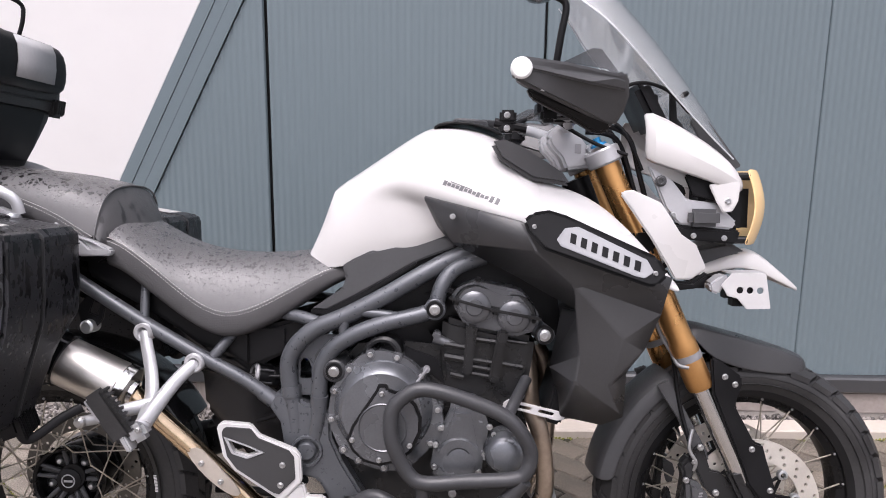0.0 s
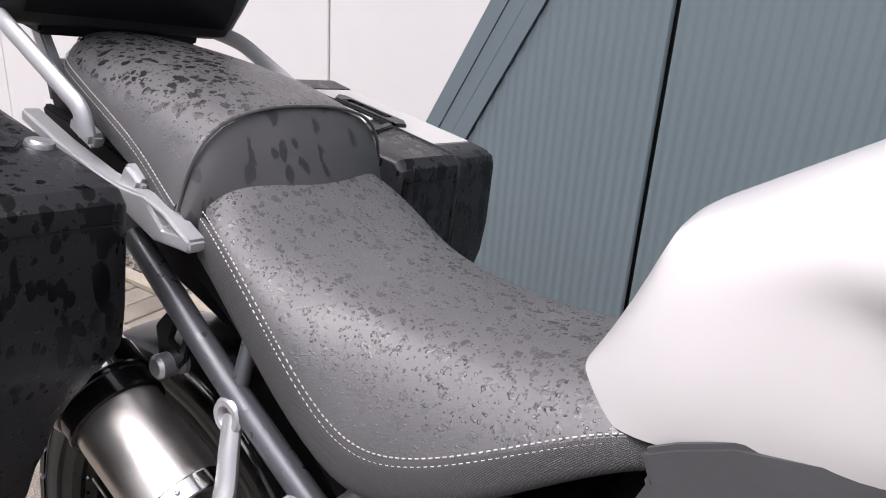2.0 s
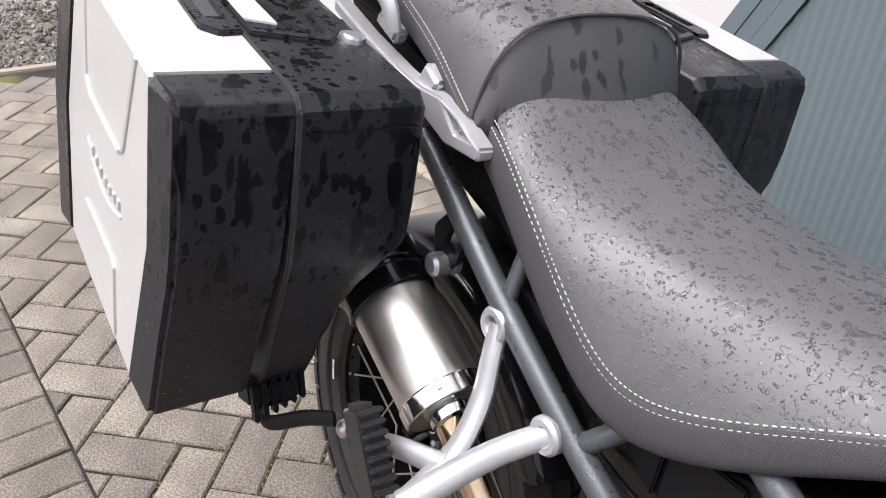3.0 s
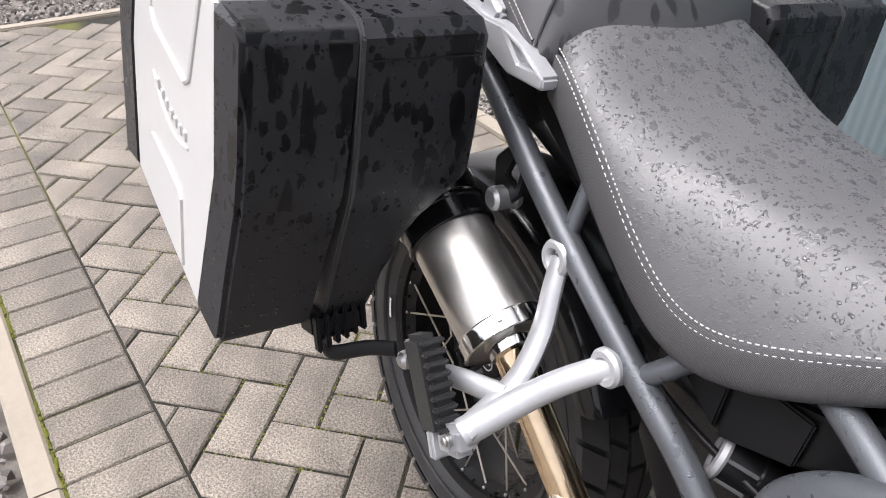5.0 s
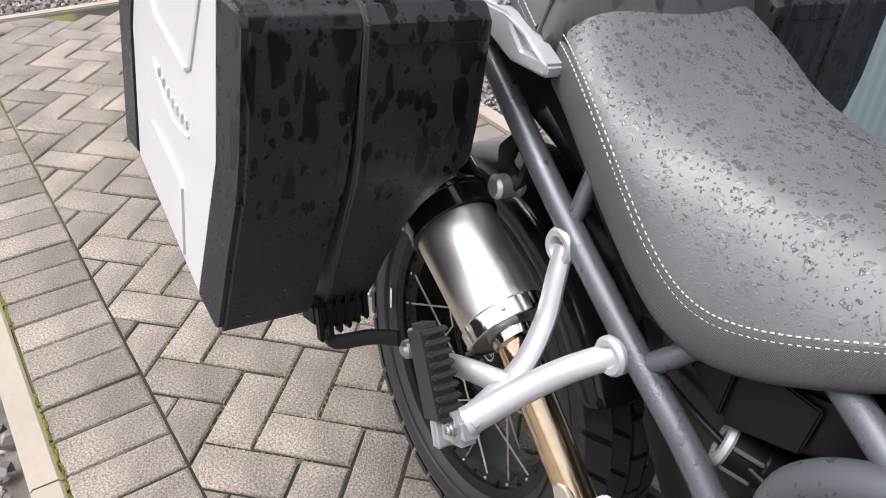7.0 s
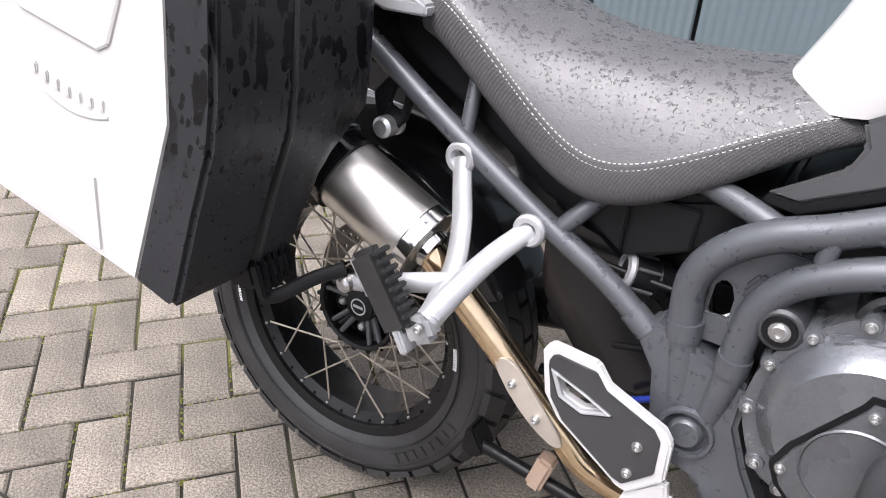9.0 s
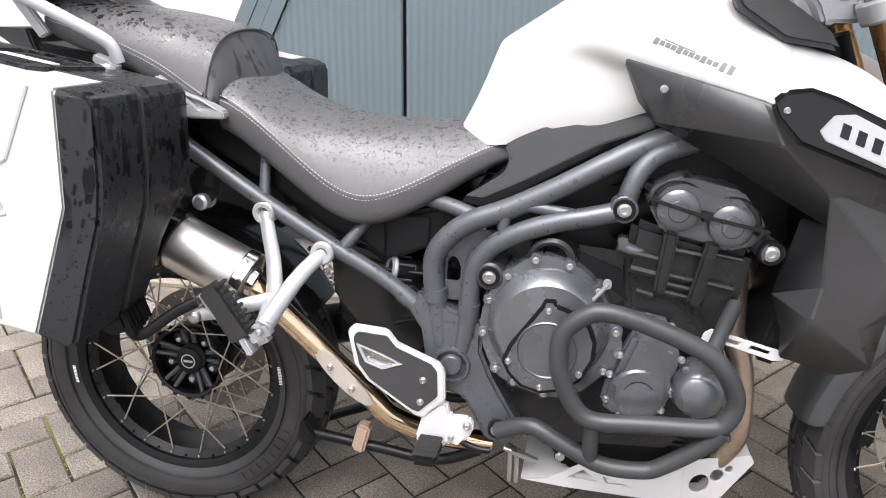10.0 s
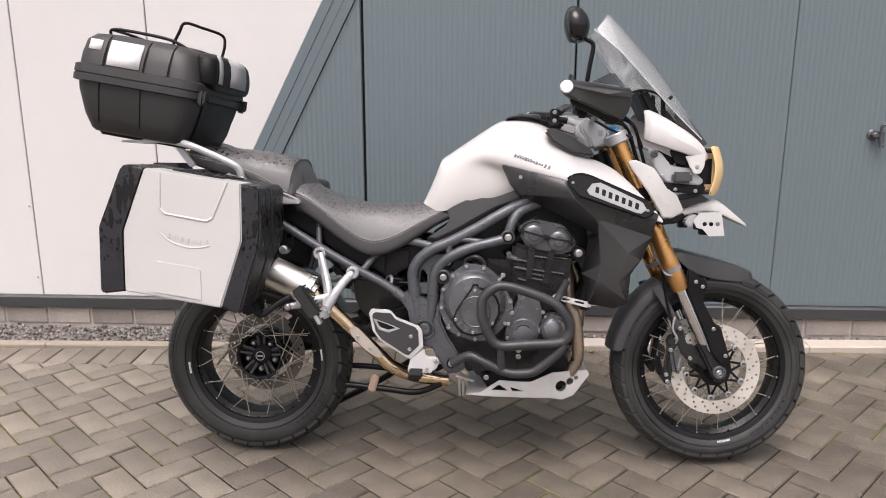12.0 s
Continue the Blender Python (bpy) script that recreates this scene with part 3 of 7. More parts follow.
plinth = tagged(new("plinth"), "low grey-brown brick plinth stained with pale mortar", "plinth", kind="structure")
brick_me = bpy.data.meshes.new("plinth_brick")
bm = slab(-0.215 / 2, 0.215 / 2, -0.05, 0.05, 0, 0.085, 0.004)
bm.to_mesh(brick_me)
bm.free()
brick_me.materials.append(PLINTH)
for k in range(46):
    b = new("brick", brick_me)
    b.parent = plinth
    b.location = (-4.3 + 0.2265 * k, WALL_Y + 0.039 + random.uniform(-0.002, 0.001), 0.006)


# kerbs
def strip(x0, x1, f0, f1, z0, z1, n=24, r=0.006):
    """A long block whose two long sides follow the lines f0 and f1."""
    bm = bmesh.new()
    ring = []
    for k in range(n + 1):
        x = x0 + (x1 - x0) * k / n
        a, b = f0(x), f1(x)
        ring.append([(x, a, z0), (x, a, z1 - r), (x, a + r, z1), (x, b - r, z1), (x, b, z1 - r), (x, b, z0)])
    return loft(bm, ring, closed=True)


kerb = tagged(new("kerb"), "narrow concrete edging kerbs along the paved strip", "kerb", kind="structure")
kerb.location.z = GROUND
for x0 in np.arange(-3.15, 3.6, 0.915):
    pale = x0 > 0.3
    x1 = x0 + 0.911
    part("kerb_stone", strip(x0, x1, back_edge, (lambda x: back_edge(x) + (0.10 if x0 > 0.3 else 0.055)), -0.1, 0.016 if not pale else 0.028, 6), KERB_PALE if pale else KERB, kerb)
    part("kerb_stone", strip(x0, x1, lambda x: front_edge(x) - 0.262, lambda x: front_edge(x) - 0.206, -0.1, 0.004, 6), KERB, kerb)
part("kerb_stone", slab(-3.215, -3.155, -0.9, 1.0, -0.1, 0.012, 0.006), KERB, kerb)


def gravel(name, count, box, size, seed, label, floor):
    """Loose angular stones lying in several sizes on a bed; box: x0, x1 and two lines for y."""
    rng = np.random.default_rng(seed)
    x0, x1, f0, f1 = box
    base = np.array([(1, 0, 0), (-1, 0, 0), (0, 1, 0), (0, -1, 0), (0, 0, 1), (0, 0, -1), (0.6, 0.6, 0.45), (-0.6, -0.6, 0.45)], float)
    tri = [(0, 6, 4), (6, 2, 4), (2, 1, 4), (1, 7, 4), (7, 3, 4), (3, 0, 4), (0, 2, 6), (1, 3, 7), (2, 0, 5), (1, 2, 5), (3, 1, 5), (0, 3, 5)]
    V, F = [], []
    for k in range(count):
        x = rng.uniform(x0, x1)
        y = rng.uniform(f0(x), f1(x))
        s = size * rng.uniform(0.5, 1.35)
        q = Euler(rng.uniform(0, 6.28, 3)).to_matrix()
        pts = base * (s * rng.uniform(0.55, 1.1, (8, 3)))
        o = len(V)
        z = floor + rng.uniform(0, size * 0.9)
        V += [tuple(q @ Vector(p) + Vector((x, y, z))) for p in pts]
        F += [(a + o, b + o, c + o) for a, b, c in tri]
    me = bpy.data.meshes.new(name)
    me.from_pydata(V, [], F)
    me.materials.append(STONE)
    ob = tagged(new(name, me), label, "gravel", kind="stuff")
    ob.location.z = GROUND
    return ob


gravel("gravel", 6500, (-3.4, 3.6, lambda x: back_edge(x) + 0.06, lambda x: WALL_Y - 0.01), 0.011, 3, "small grey and brown gravel chips at the wall foot", -0.005)
gravel("gravel", 2600, (-2.2, 0.1, lambda x: front_edge(x) - 0.75, lambda x: front_edge(x) - 0.27), 0.014, 4, "pale grey loose gravel beyond the edging kerb", -0.02)
gravel("gravel", 4500, (-4.6, -3.22, lambda x: -1.6, lambda x: 1.15), 0.014, 5, "pinkish grey gravel beyond the end of the paving", -0.02)
structure("gravel_bed", strip(-3.5, 4.0, lambda x: back_edge(x) + 0.04, lambda x: WALL_Y + 0.02, -0.06, -0.006), SOIL, "dark gritty bed under the gravel strip", "gravel bed").location.z = GROUND
structure("paving_bed", strip(-3.2, 3.3, lambda x: front_edge(x) - 0.22, lambda x: back_edge(x) + 0.02, -0.06, -0.007), JOINT, "mossy sand bed between the paving blocks", "paving bed").location.z = GROUND

# ---- outdoor tap on the wall ----
tap = thing("outdoor_tap", (2.63, WALL_Y, 1.0), "small dull grey metal outdoor tap on a round wall plate", "tap", Matrix())
plate_disc = turned(bmesh.new(), [(0, 0), (0.025, 0), (0.025, 0.004), (0.019, 0.009), (0.012, 0.010), (0, 0.010)], (2.596, WALL_Y, 1.0), (0, -1, 0), 24)
part("wall_plate", plate_disc, ENGINE_TOP, tap)
bm = turned(bmesh.new(), [(0, 0), (0.011, 0), (0.011, 0.030), (0.014, 0.034), (0.014, 0.042), (0.009, 0.048), (0, 0.048)], (2.592, WALL_Y, 1.0), (0, -1, 0), 16)
rod(bm, (2.592, WALL_Y - 0.034, 0.996), (2.622, WALL_Y - 0.034, 0.996), 0.009)
rod(bm, (2.622, WALL_Y - 0.034, 0.972), (2.620, WALL_Y - 0.034, 1.012), 0.013)
rod(bm, (2.620, WALL_Y - 0.034, 1.012), (2.6195, WALL_Y - 0.034, 1.018), 0.018, 6)
part("body", bm, ENGINE_TOP, tap)
tube("spout", [(2.622, WALL_Y - 0.034, 0.975), (2.624, WALL_Y - 0.036, 0.960), (2.625, WALL_Y - 0.038, 0.942)], 0.010, ENGINE_TOP, tap)
tube("lever", [(2.6195, WALL_Y - 0.034, 1.016), (2.618, WALL_Y - 0.036, 1.042), (2.632, WALL_Y - 0.040, 1.050), (2.665, WALL_Y - 0.044, 1.052)], 0.007, ENGINE_TOP, tap)


# ---- the motorcycle: x forward, y to its left, z up from its contact line ----
bike = thing("motorcycle", (0.7, 0, 0), "white and black adventure touring motorcycle leaning on its side stand", "motorcycle")


def wheel(name, c, turn, spec, marks):
    """Tyre, rim, spokes and hub about a cross axle at c."""
    R, half, rim_r, rim_in, hub_r, hub_w = spec
    c = Vector(c)
    tyre = part(name, turned(bmesh.new(), [(rim_r - 0.012, -half * 0.74), (rim_r + 0.004, -half * 0.82), (rim_r + 0.010, -half * 0.90), (rim_r + 0.03, -half), (R - 0.045, -half * 1.02), (R - 0.031, -half * 0.93), (R - 0.019, -half * 0.66), (R - 0.012, -half * 0.3), (R - 0.011, 0),
                                           (R - 0.012, half * 0.3), (R - 0.019, half * 0.66), (R - 0.031, half * 0.93), (R - 0.045, half * 1.02), (rim_r + 0.03, half), (rim_r + 0.010, half * 0.90), (rim_r + 0.004, half * 0.82), (rim_r - 0.012, half * 0.74)], c, segs=96, closed=True), RUBBER, bike, "dual-sport tyre with deep shoulder grooves", sharp=50, turn=turn)
    # tread blocks
    bm = bmesh.new()
    count = 34
    rows = ((0.0, 0.30, 0), (0.40, 0.34, 0.5), (-0.40, 0.34, 0.5), (0.80, 0.40, 0.12), (-0.80, 0.40, 0.12))
    for off, wide, ph in rows:
        for k in range(count):
            a0 = 2 * math.pi * (k + ph) / count
            pts = []
            for da, q in (((0.05, -1), (0.90, -1), (0.90, 1), (0.05, 1)) if abs(off) < 0.6 else ((0.05, -1), (0.88, -1), (0.88, 1), (0.05, 1))):
                t = off + q * wide / 2
                a = a0 + 2 * math.pi / count * (da + 0.9 * abs(t))
                drop = 0.0005 + 0.0225 * abs(t) ** 2.8
                for lift in (-0.012, 0.0):
                    r = R + lift - drop
                    pts.append(bm.verts.new(c + Vector((math.cos(a) * r, t * half, math.sin(a) * r))))
            for f in ((1, 3, 5, 7), (0, 1, 3, 2), (2, 3, 5, 4), (4, 5, 7, 6), (6, 7, 1, 0)):
                bm.faces.new([pts[q] for q in f])
    part("tread", bm, RUBBER, tyre, sharp=20, turn=turn)
    # raised rings of the sidewall
    bm = bmesh.new()
    for rr in (rim_r + 0.021, R - 0.048):
        turned(bm, [(rr - 0.0016, -half * 0.985), (rr, -half * 1.035), (rr + 0.0016, -half * 0.985)], c, segs=96)
    part("sidewall_ring", bm, RUBBER, tyre, turn=turn)
    # pale maker's strokes on the sidewall
    for a in marks:
        bm = bmesh.new()
        for k in range(12):
            b = a + k * 0.0142
            r0, r1 = rim_r + 0.0055, rim_r + 0.0125
            vs = [bm.verts.new(c + Vector((math.cos(q) * r, -half * 0.935, math.sin(q) * r))) for q, r in ((b, r0), (b + 0.010, r0), (b + 0.010, r1), (b, r1))]
            bm.faces.new(vs)
        part("sidewall_mark", bm, REFLECT, tyre, turn=turn)
    # raised strokes of the maker's lettering on the sidewall
    for k in range(8):
        a = -1.02 + 0.085 * k
        r0, r1 = R - 0.072, R - 0.054
        bm = bmesh.new()
        ring = [[c + Vector((math.cos(q) * r, y, math.sin(q) * r)) for q, r in ((a, r0), (a + 0.052, r0), (a + 0.052, r1), (a, r1))] for y in (-half * 0.98, -half * 1.045)]
        loft(bm, ring, closed=True)
        part("sidewall_stroke", bm, RUBBER, tyre, turn=turn)
    rw = half * 0.80
    rim = part("rim", turned(bmesh.new(), [(rim_r - 0.004, -rw), (rim_r + 0.004, -rw - 0.002), (rim_r + 0.004, -rw + 0.004), (rim_r - 0.006, -rw + 0.006), (rim_in + 0.014, -rw + 0.012), (rim_in, -rw + 0.022), (rim_in - 0.003, 0), (rim_in, rw - 0.022), (rim_in + 0.014, rw - 0.012), (rim_r - 0.006, rw - 0.006), (rim_r + 0.004, rw - 0.004), (rim_r + 0.004, rw + 0.002), (rim_r - 0.010, rw), (rim_in + 0.012, 0.02), (rim_in + 0.012, -0.02), (rim_r - 0.012, -rw + 0.003)], c, segs=96, closed=True), RIM, tyre, "black tubeless rim", turn=turn)
    n = 40
    for k in range(n):
        a = 2 * math.pi * k / n
        side = -1 if k % 2 else 1
        skew = (0.80 if (k // 2) % 2 else -0.80)
        p = c + Vector((math.cos(a) * (rim_in + 0.006), side * (rw - 0.016), math.sin(a) * (rim_in + 0.006)))
        q = c + Vector((math.cos(a + skew) * hub_r, side * hub_w, math.sin(a + skew) * hub_r))
        bm = rod(bmesh.new(), p, q, 0.0018, 6)
        part("spoke", bm, SPOKE, tyre, turn=turn)
        bm = bmesh.new()
        r2 = rim_in + 0.012
        e = c + Vector((math.cos(a) * r2, -rw + 0.011, math.sin(a) * r2))
        bmesh.ops.create_icosphere(bm, subdivisions=1, radius=0.0034, matrix=Matrix.Translation(e))
        part("nipple", bm, ZINC if k % 2 else BLACK, tyre, turn=turn)
    return tyre


REAR, FRONT = (-0.008, 0, 0.311), (1.538, 0, 0.321)
rear = wheel("rear_wheel", REAR, None, (0.327, 0.076, 0.225, 0.196, 0.080, 0.034), (math.pi * 1.02, 0.02))
front = wheel("front_wheel", FRONT, STEER, (0.330, 0.058, 0.246, 0.218, 0.048, 0.036), (-1.46,))

# rear hub: a dark five-spoked bowl with five nuts, and its laced flange
HUB = Vector(REAR) + Vector((0, 0.026, 0))
bm = turned(bmesh.new(), [(0.074, -0.047), (0.080, -0.050), (0.083, -0.046), (0.083, -0.030), (0.078, -0.014), (0.060, 0.000), (0.034, -0.004), (0.034, 0.05), (0.075, 0.05), (0.078, -0.010), (0.072, -0.024), (0.072, -0.042)], HUB, segs=48, closed=True)
part("hub", bm, RIM, rear)
for k in range(5):
    a = 2 * math.pi * k / 5 + 0.27
    d, w = Vector((math.cos(a), 0, math.sin(a))), Vector((-math.sin(a), 0, math.cos(a)))
    for q in (-1, 1):
        part("hub_spoke", rod(bmesh.new(), HUB + d * 0.028 + w * 0.007 * q + Vector((0, -0.022, 0)), HUB + d * 0.074 + w * 0.013 * q + Vector((0, -0.040, 0)), 0.0062, 8, 0.0050), GREY_PLASTIC, rear)
    part("hub_web", rod(bmesh.new(), HUB + d * 0.03 + Vector((0, -0.014, 0)), HUB + d * 0.072 + Vector((0, -0.026, 0)), 0.010, 8, 0.012), RIM, rear)
for k in range(5):
    a = 2 * math.pi * (k + 0.5) / 5 + 0.27
    e = HUB + Vector((0.050 * math.cos(a), -0.016, 0.050 * math.sin(a)))
    part("nut_seat", turned(bmesh.new(), [(0.006, 0.004), (0.014, 0.004), (0.017, 0.0), (0.017, -0.014)], e, (0, -1, 0), 20), RIM, rear)
    part("wheel_nut", turned(bmesh.new(), [(0, 0.014), (0.005, 0.013), (0.0085, 0.009), (0.010, 0.002), (0.010, -0.004)], e, (0, -1, 0), 12), ALLOY, rear)
cap = part("hub_cap", turned(bmesh.new(), [(0, -0.041), (0.024, -0.041), (0.029, -0.038), (0.031, -0.030), (0.031, 0)], HUB, segs=32), BLACK, rear)
bm = turned(bmesh.new(), [(0.0135, -0.0412), (0.0150, -0.0420), (0.0165, -0.0412)], HUB, segs=32)
part("emblem", bm, GREY_STRIPE, rear, "pale ring emblem")
part("emblem_bar", rbox(bmesh.new(), HUB + Vector((0, -0.0413, 0)), (0.021, 0.0012, 0.0052), 0.0003), GREY_STRIPE, rear)
for k in range(16):
    a = 2 * math.pi * k / 16
    e = HUB + Vector((0.082 * math.cos(a), -0.046, 0.082 * math.sin(a)))
    part("flange_lug", rbox(bmesh.new(), e, (0.012, 0.010, 0.009), 0.003, pose(0, 0, 0, 0, -math.degrees(a), 0)), RIM, rear)


def brake_disc(name, c, y, r0, r1, parent, turn, steel=DISC):
    """A flat steel ring, drilled through in slanting rows."""
    holes = [disc_outline(c[0], c[2], r0, 60)]
    for k in range(20):
        for i, f in enumerate((0.22, 0.5, 0.78)):
            a, r = 2 * math.pi * (k + 0.3 * i) / 20, r0 + (r1 - r0) * f
            holes.append(disc_outline(c[0] + r * math.cos(a), c[2] + r * math.sin(a), 0.0041, 8))
    return part(name, plate_mesh(disc_outline(c[0], c[2], r1, 96), y - 0.0025, y + 0.0025, holes, 0), steel, parent, "drilled steel brake disc", turn=turn)


brake_disc("brake_disc", FRONT, -0.078, 0.106, 0.150, front, STEER)
brake_disc("brake_disc", FRONT, 0.078, 0.106, 0.150, front, STEER)
# the rear disc has a much darker colour than the front ones
brake_disc("brake_disc", REAR, 0.058, 0.100, 0.141, rear, None, DARK_DISC)
# carrier arms and bobbins of the front disc
part("disc_carrier", turned(bmesh.new(), [(0.036, -0.082), (0.054, -0.082), (0.054, -0.074), (0.036, -0.074)], FRONT, segs=32, closed=True), BLACK, front, turn=STEER)
for k in range(10):
    a = 2 * math.pi * k / 10 + 0.2
    e = Vector((math.cos(a), 0, math.sin(a)))
    for q in (-0.34, 0.34):
        d = Vector((math.cos(a + q), 0, math.sin(a + q)))
        part("carrier_arm", rod(bmesh.new(), Vector(FRONT) + d * 0.050 + Vector((0, -0.078, 0)), Vector(FRONT) + e * 0.095 + Vector((0, -0.078, 0)), 0.0040, 6), BLACK, front, turn=STEER)
    p = Vector(FRONT) + e * 0.0965 + Vector((0, -0.078, 0))
    part("disc_tab", rod(bmesh.new(), p + e * 0.006 + Vector((0, 0.0005, 0)), p + e * 0.016 + Vector((0, 0.0005, 0)), 0.0024, 6), DISC, front, turn=STEER)
    bm = turned(bmesh.new(), [(0.0050, 0.004), (0.0065, 0.007), (0.0105, 0.006), (0.0118, 0.003), (0.0118, -0.004), (0.0050, -0.004)], p, (0, -1, 0), 14, closed=True)
    part("bobbin", bm, ALLOY, front, turn=STEER)
bm = turned(bmesh.new(), [(0, -0.088), (0.034, -0.086), (0.042, -0.070), (0.042, 0.070), (0.034, 0.086), (0, 0.088)], FRONT, segs=32)
part("hub", bm, BLACK, front, turn=STEER)

# ---- front end ----
TOP, MID, LOW = Vector((1.186, 0, 1.075)), Vector((1.408, 0, 0.588)), Vector((1.488, 0, 0.418))
for s in (-1, 1):
    o = Vector((0, 0.105 * s, 0))
    d = (MID - TOP).normalized()
    leg = part("fork_leg", turned(bmesh.new(), [(0, 0), (0.025, 0), (0.0265, 0.01), (0.0265, 0.42), (0.029, 0.43), (0.029, 0.455), (0.0275, 0.465), (0.0285, 0.475), (0.0285, 0.525), (0.026, 0.534), (0, 0.534)], TOP + o, d, 24), GOLD, bike, "gold anodised fork tube", turn=STEER)
    part("slider", rod(bmesh.new(), MID + o - d * 0.02, LOW + o + d * 0.03, 0.0215, 20), CHROME, leg, "polished steel slider", turn=STEER)
    lug = plate_mesh([(1.462, 0.414), (1.495, 0.421), (1.525, 0.353), (1.559, 0.340), (1.567, 0.315), (1.557, 0.289), (1.536, 0.283), (1.514, 0.297), (1.505, 0.327), (1.468, 0.399)], 0.092 * s, 0.128 * s, bevel=0.008)
    part("axle_lug", lug, ENGINE_DARK, leg, turn=STEER)
    part("axle_boss", turned(bmesh.new(), [(0, 0.001), (0.0095, 0.001), (0.0105, 0.006), (0.013, 0.008), (0.019, 0.008), (0.022, 0.004), (0.022, -0.012)], (1.534, s * 0.127, 0.321), (0, s, 0), 28), GREY_PLASTIC, leg, turn=STEER)
    bm = turned(bmesh.new(), [(0.0265, 0.452), (0.0295, 0.453), (0.0295, 0.468), (0.0265, 0.469)], TOP + o, d, 24, closed=True)
    part("clamp_ring", bm, CLIP, leg, turn=STEER)
    # long black guard beside the slider
    g = plate_mesh([(1.418, 0.658), (1.435, 0.654), (1.485, 0.618), (1.486, 0.600), (1.476, 0.570), (1.474, 0.553), (1.515, 0.480), (1.534, 0.474), (1.544, 0.440), (1.568, 0.368), (1.556, 0.346), (1.539, 0.346), (1.504, 0.389), (1.490, 0.427), (1.424, 0.582)], 0.118 * s, 0.131 * s, bevel=0.004)
    part("fork_guard", g, BLACK, leg, turn=STEER)
bolt((1.534, -0.129, 0.321), 0.0105, bike, ALLOY, STEER, name="axle_nut")
for x, z in ((1.448, 0.618), (1.470, 0.602), (1.510, 0.465), (1.552, 0.377)):
    bolt((x, -0.131, z), 0.0068, bike, ZINC, STEER)
# triple clamp
bm = plate_mesh([(1.150, 1.085), (1.175, 1.110), (1.215, 1.098), (1.232, 1.070), (1.205, 1.055), (1.165, 1.060)], -0.098, 0.098, bevel=0.008)
part("triple_clamp", bm, SILVER, bike, "silver upper fork clamp", turn=STEER)
for s in (-1, 1):
    bm = turned(bmesh.new(), [(0.022, 0.002), (0.026, -0.006), (0.034, -0.006), (0.037, -0.002), (0.037, 0.024), (0.034, 0.028), (0.026, 0.028)], TOP + Vector((-0.004, 0.105 * s, 0.008)), (MID - TOP).normalized(), 24)
    part("clamp_cap", bm, SILVER, bike, turn=STEER)
    bm = turned(bmesh.new(), [(0, -0.016), (0.008, -0.016), (0.009, -0.004), (0.016, -0.003), (0.018, 0.002), (0, 0.002)], TOP + Vector((-0.010, 0.105 * s, 0.022)), (MID - TOP).normalized(), 16)
    part("fork_adjuster", bm, BLUE, bike, "blue anodised fork adjuster", turn=STEER)
    riser = plate_mesh([(1.076, 1.112), (1.082, 1.132), (1.110, 1.145), (1.138, 1.128), (1.161, 1.098), (1.180, 1.078), (1.172, 1.052), (1.134, 1.050), (1.116, 1.046), (1.104, 1.072), (1.082, 1.096)], s * 0.030, s * 0.072, bevel=0.006)
    part("bar_riser", riser, SILVER, bike, "cast silver handlebar riser", turn=STEER)
    # darker raised box paints the shade of a recess in the riser
    hole = rbox(bmesh.new(), (1.140, s * 0.0725, 1.092), (0.014, 0.003, 0.020), 0.001)
    part("recess_shade", hole, CLIP, bike, turn=STEER)
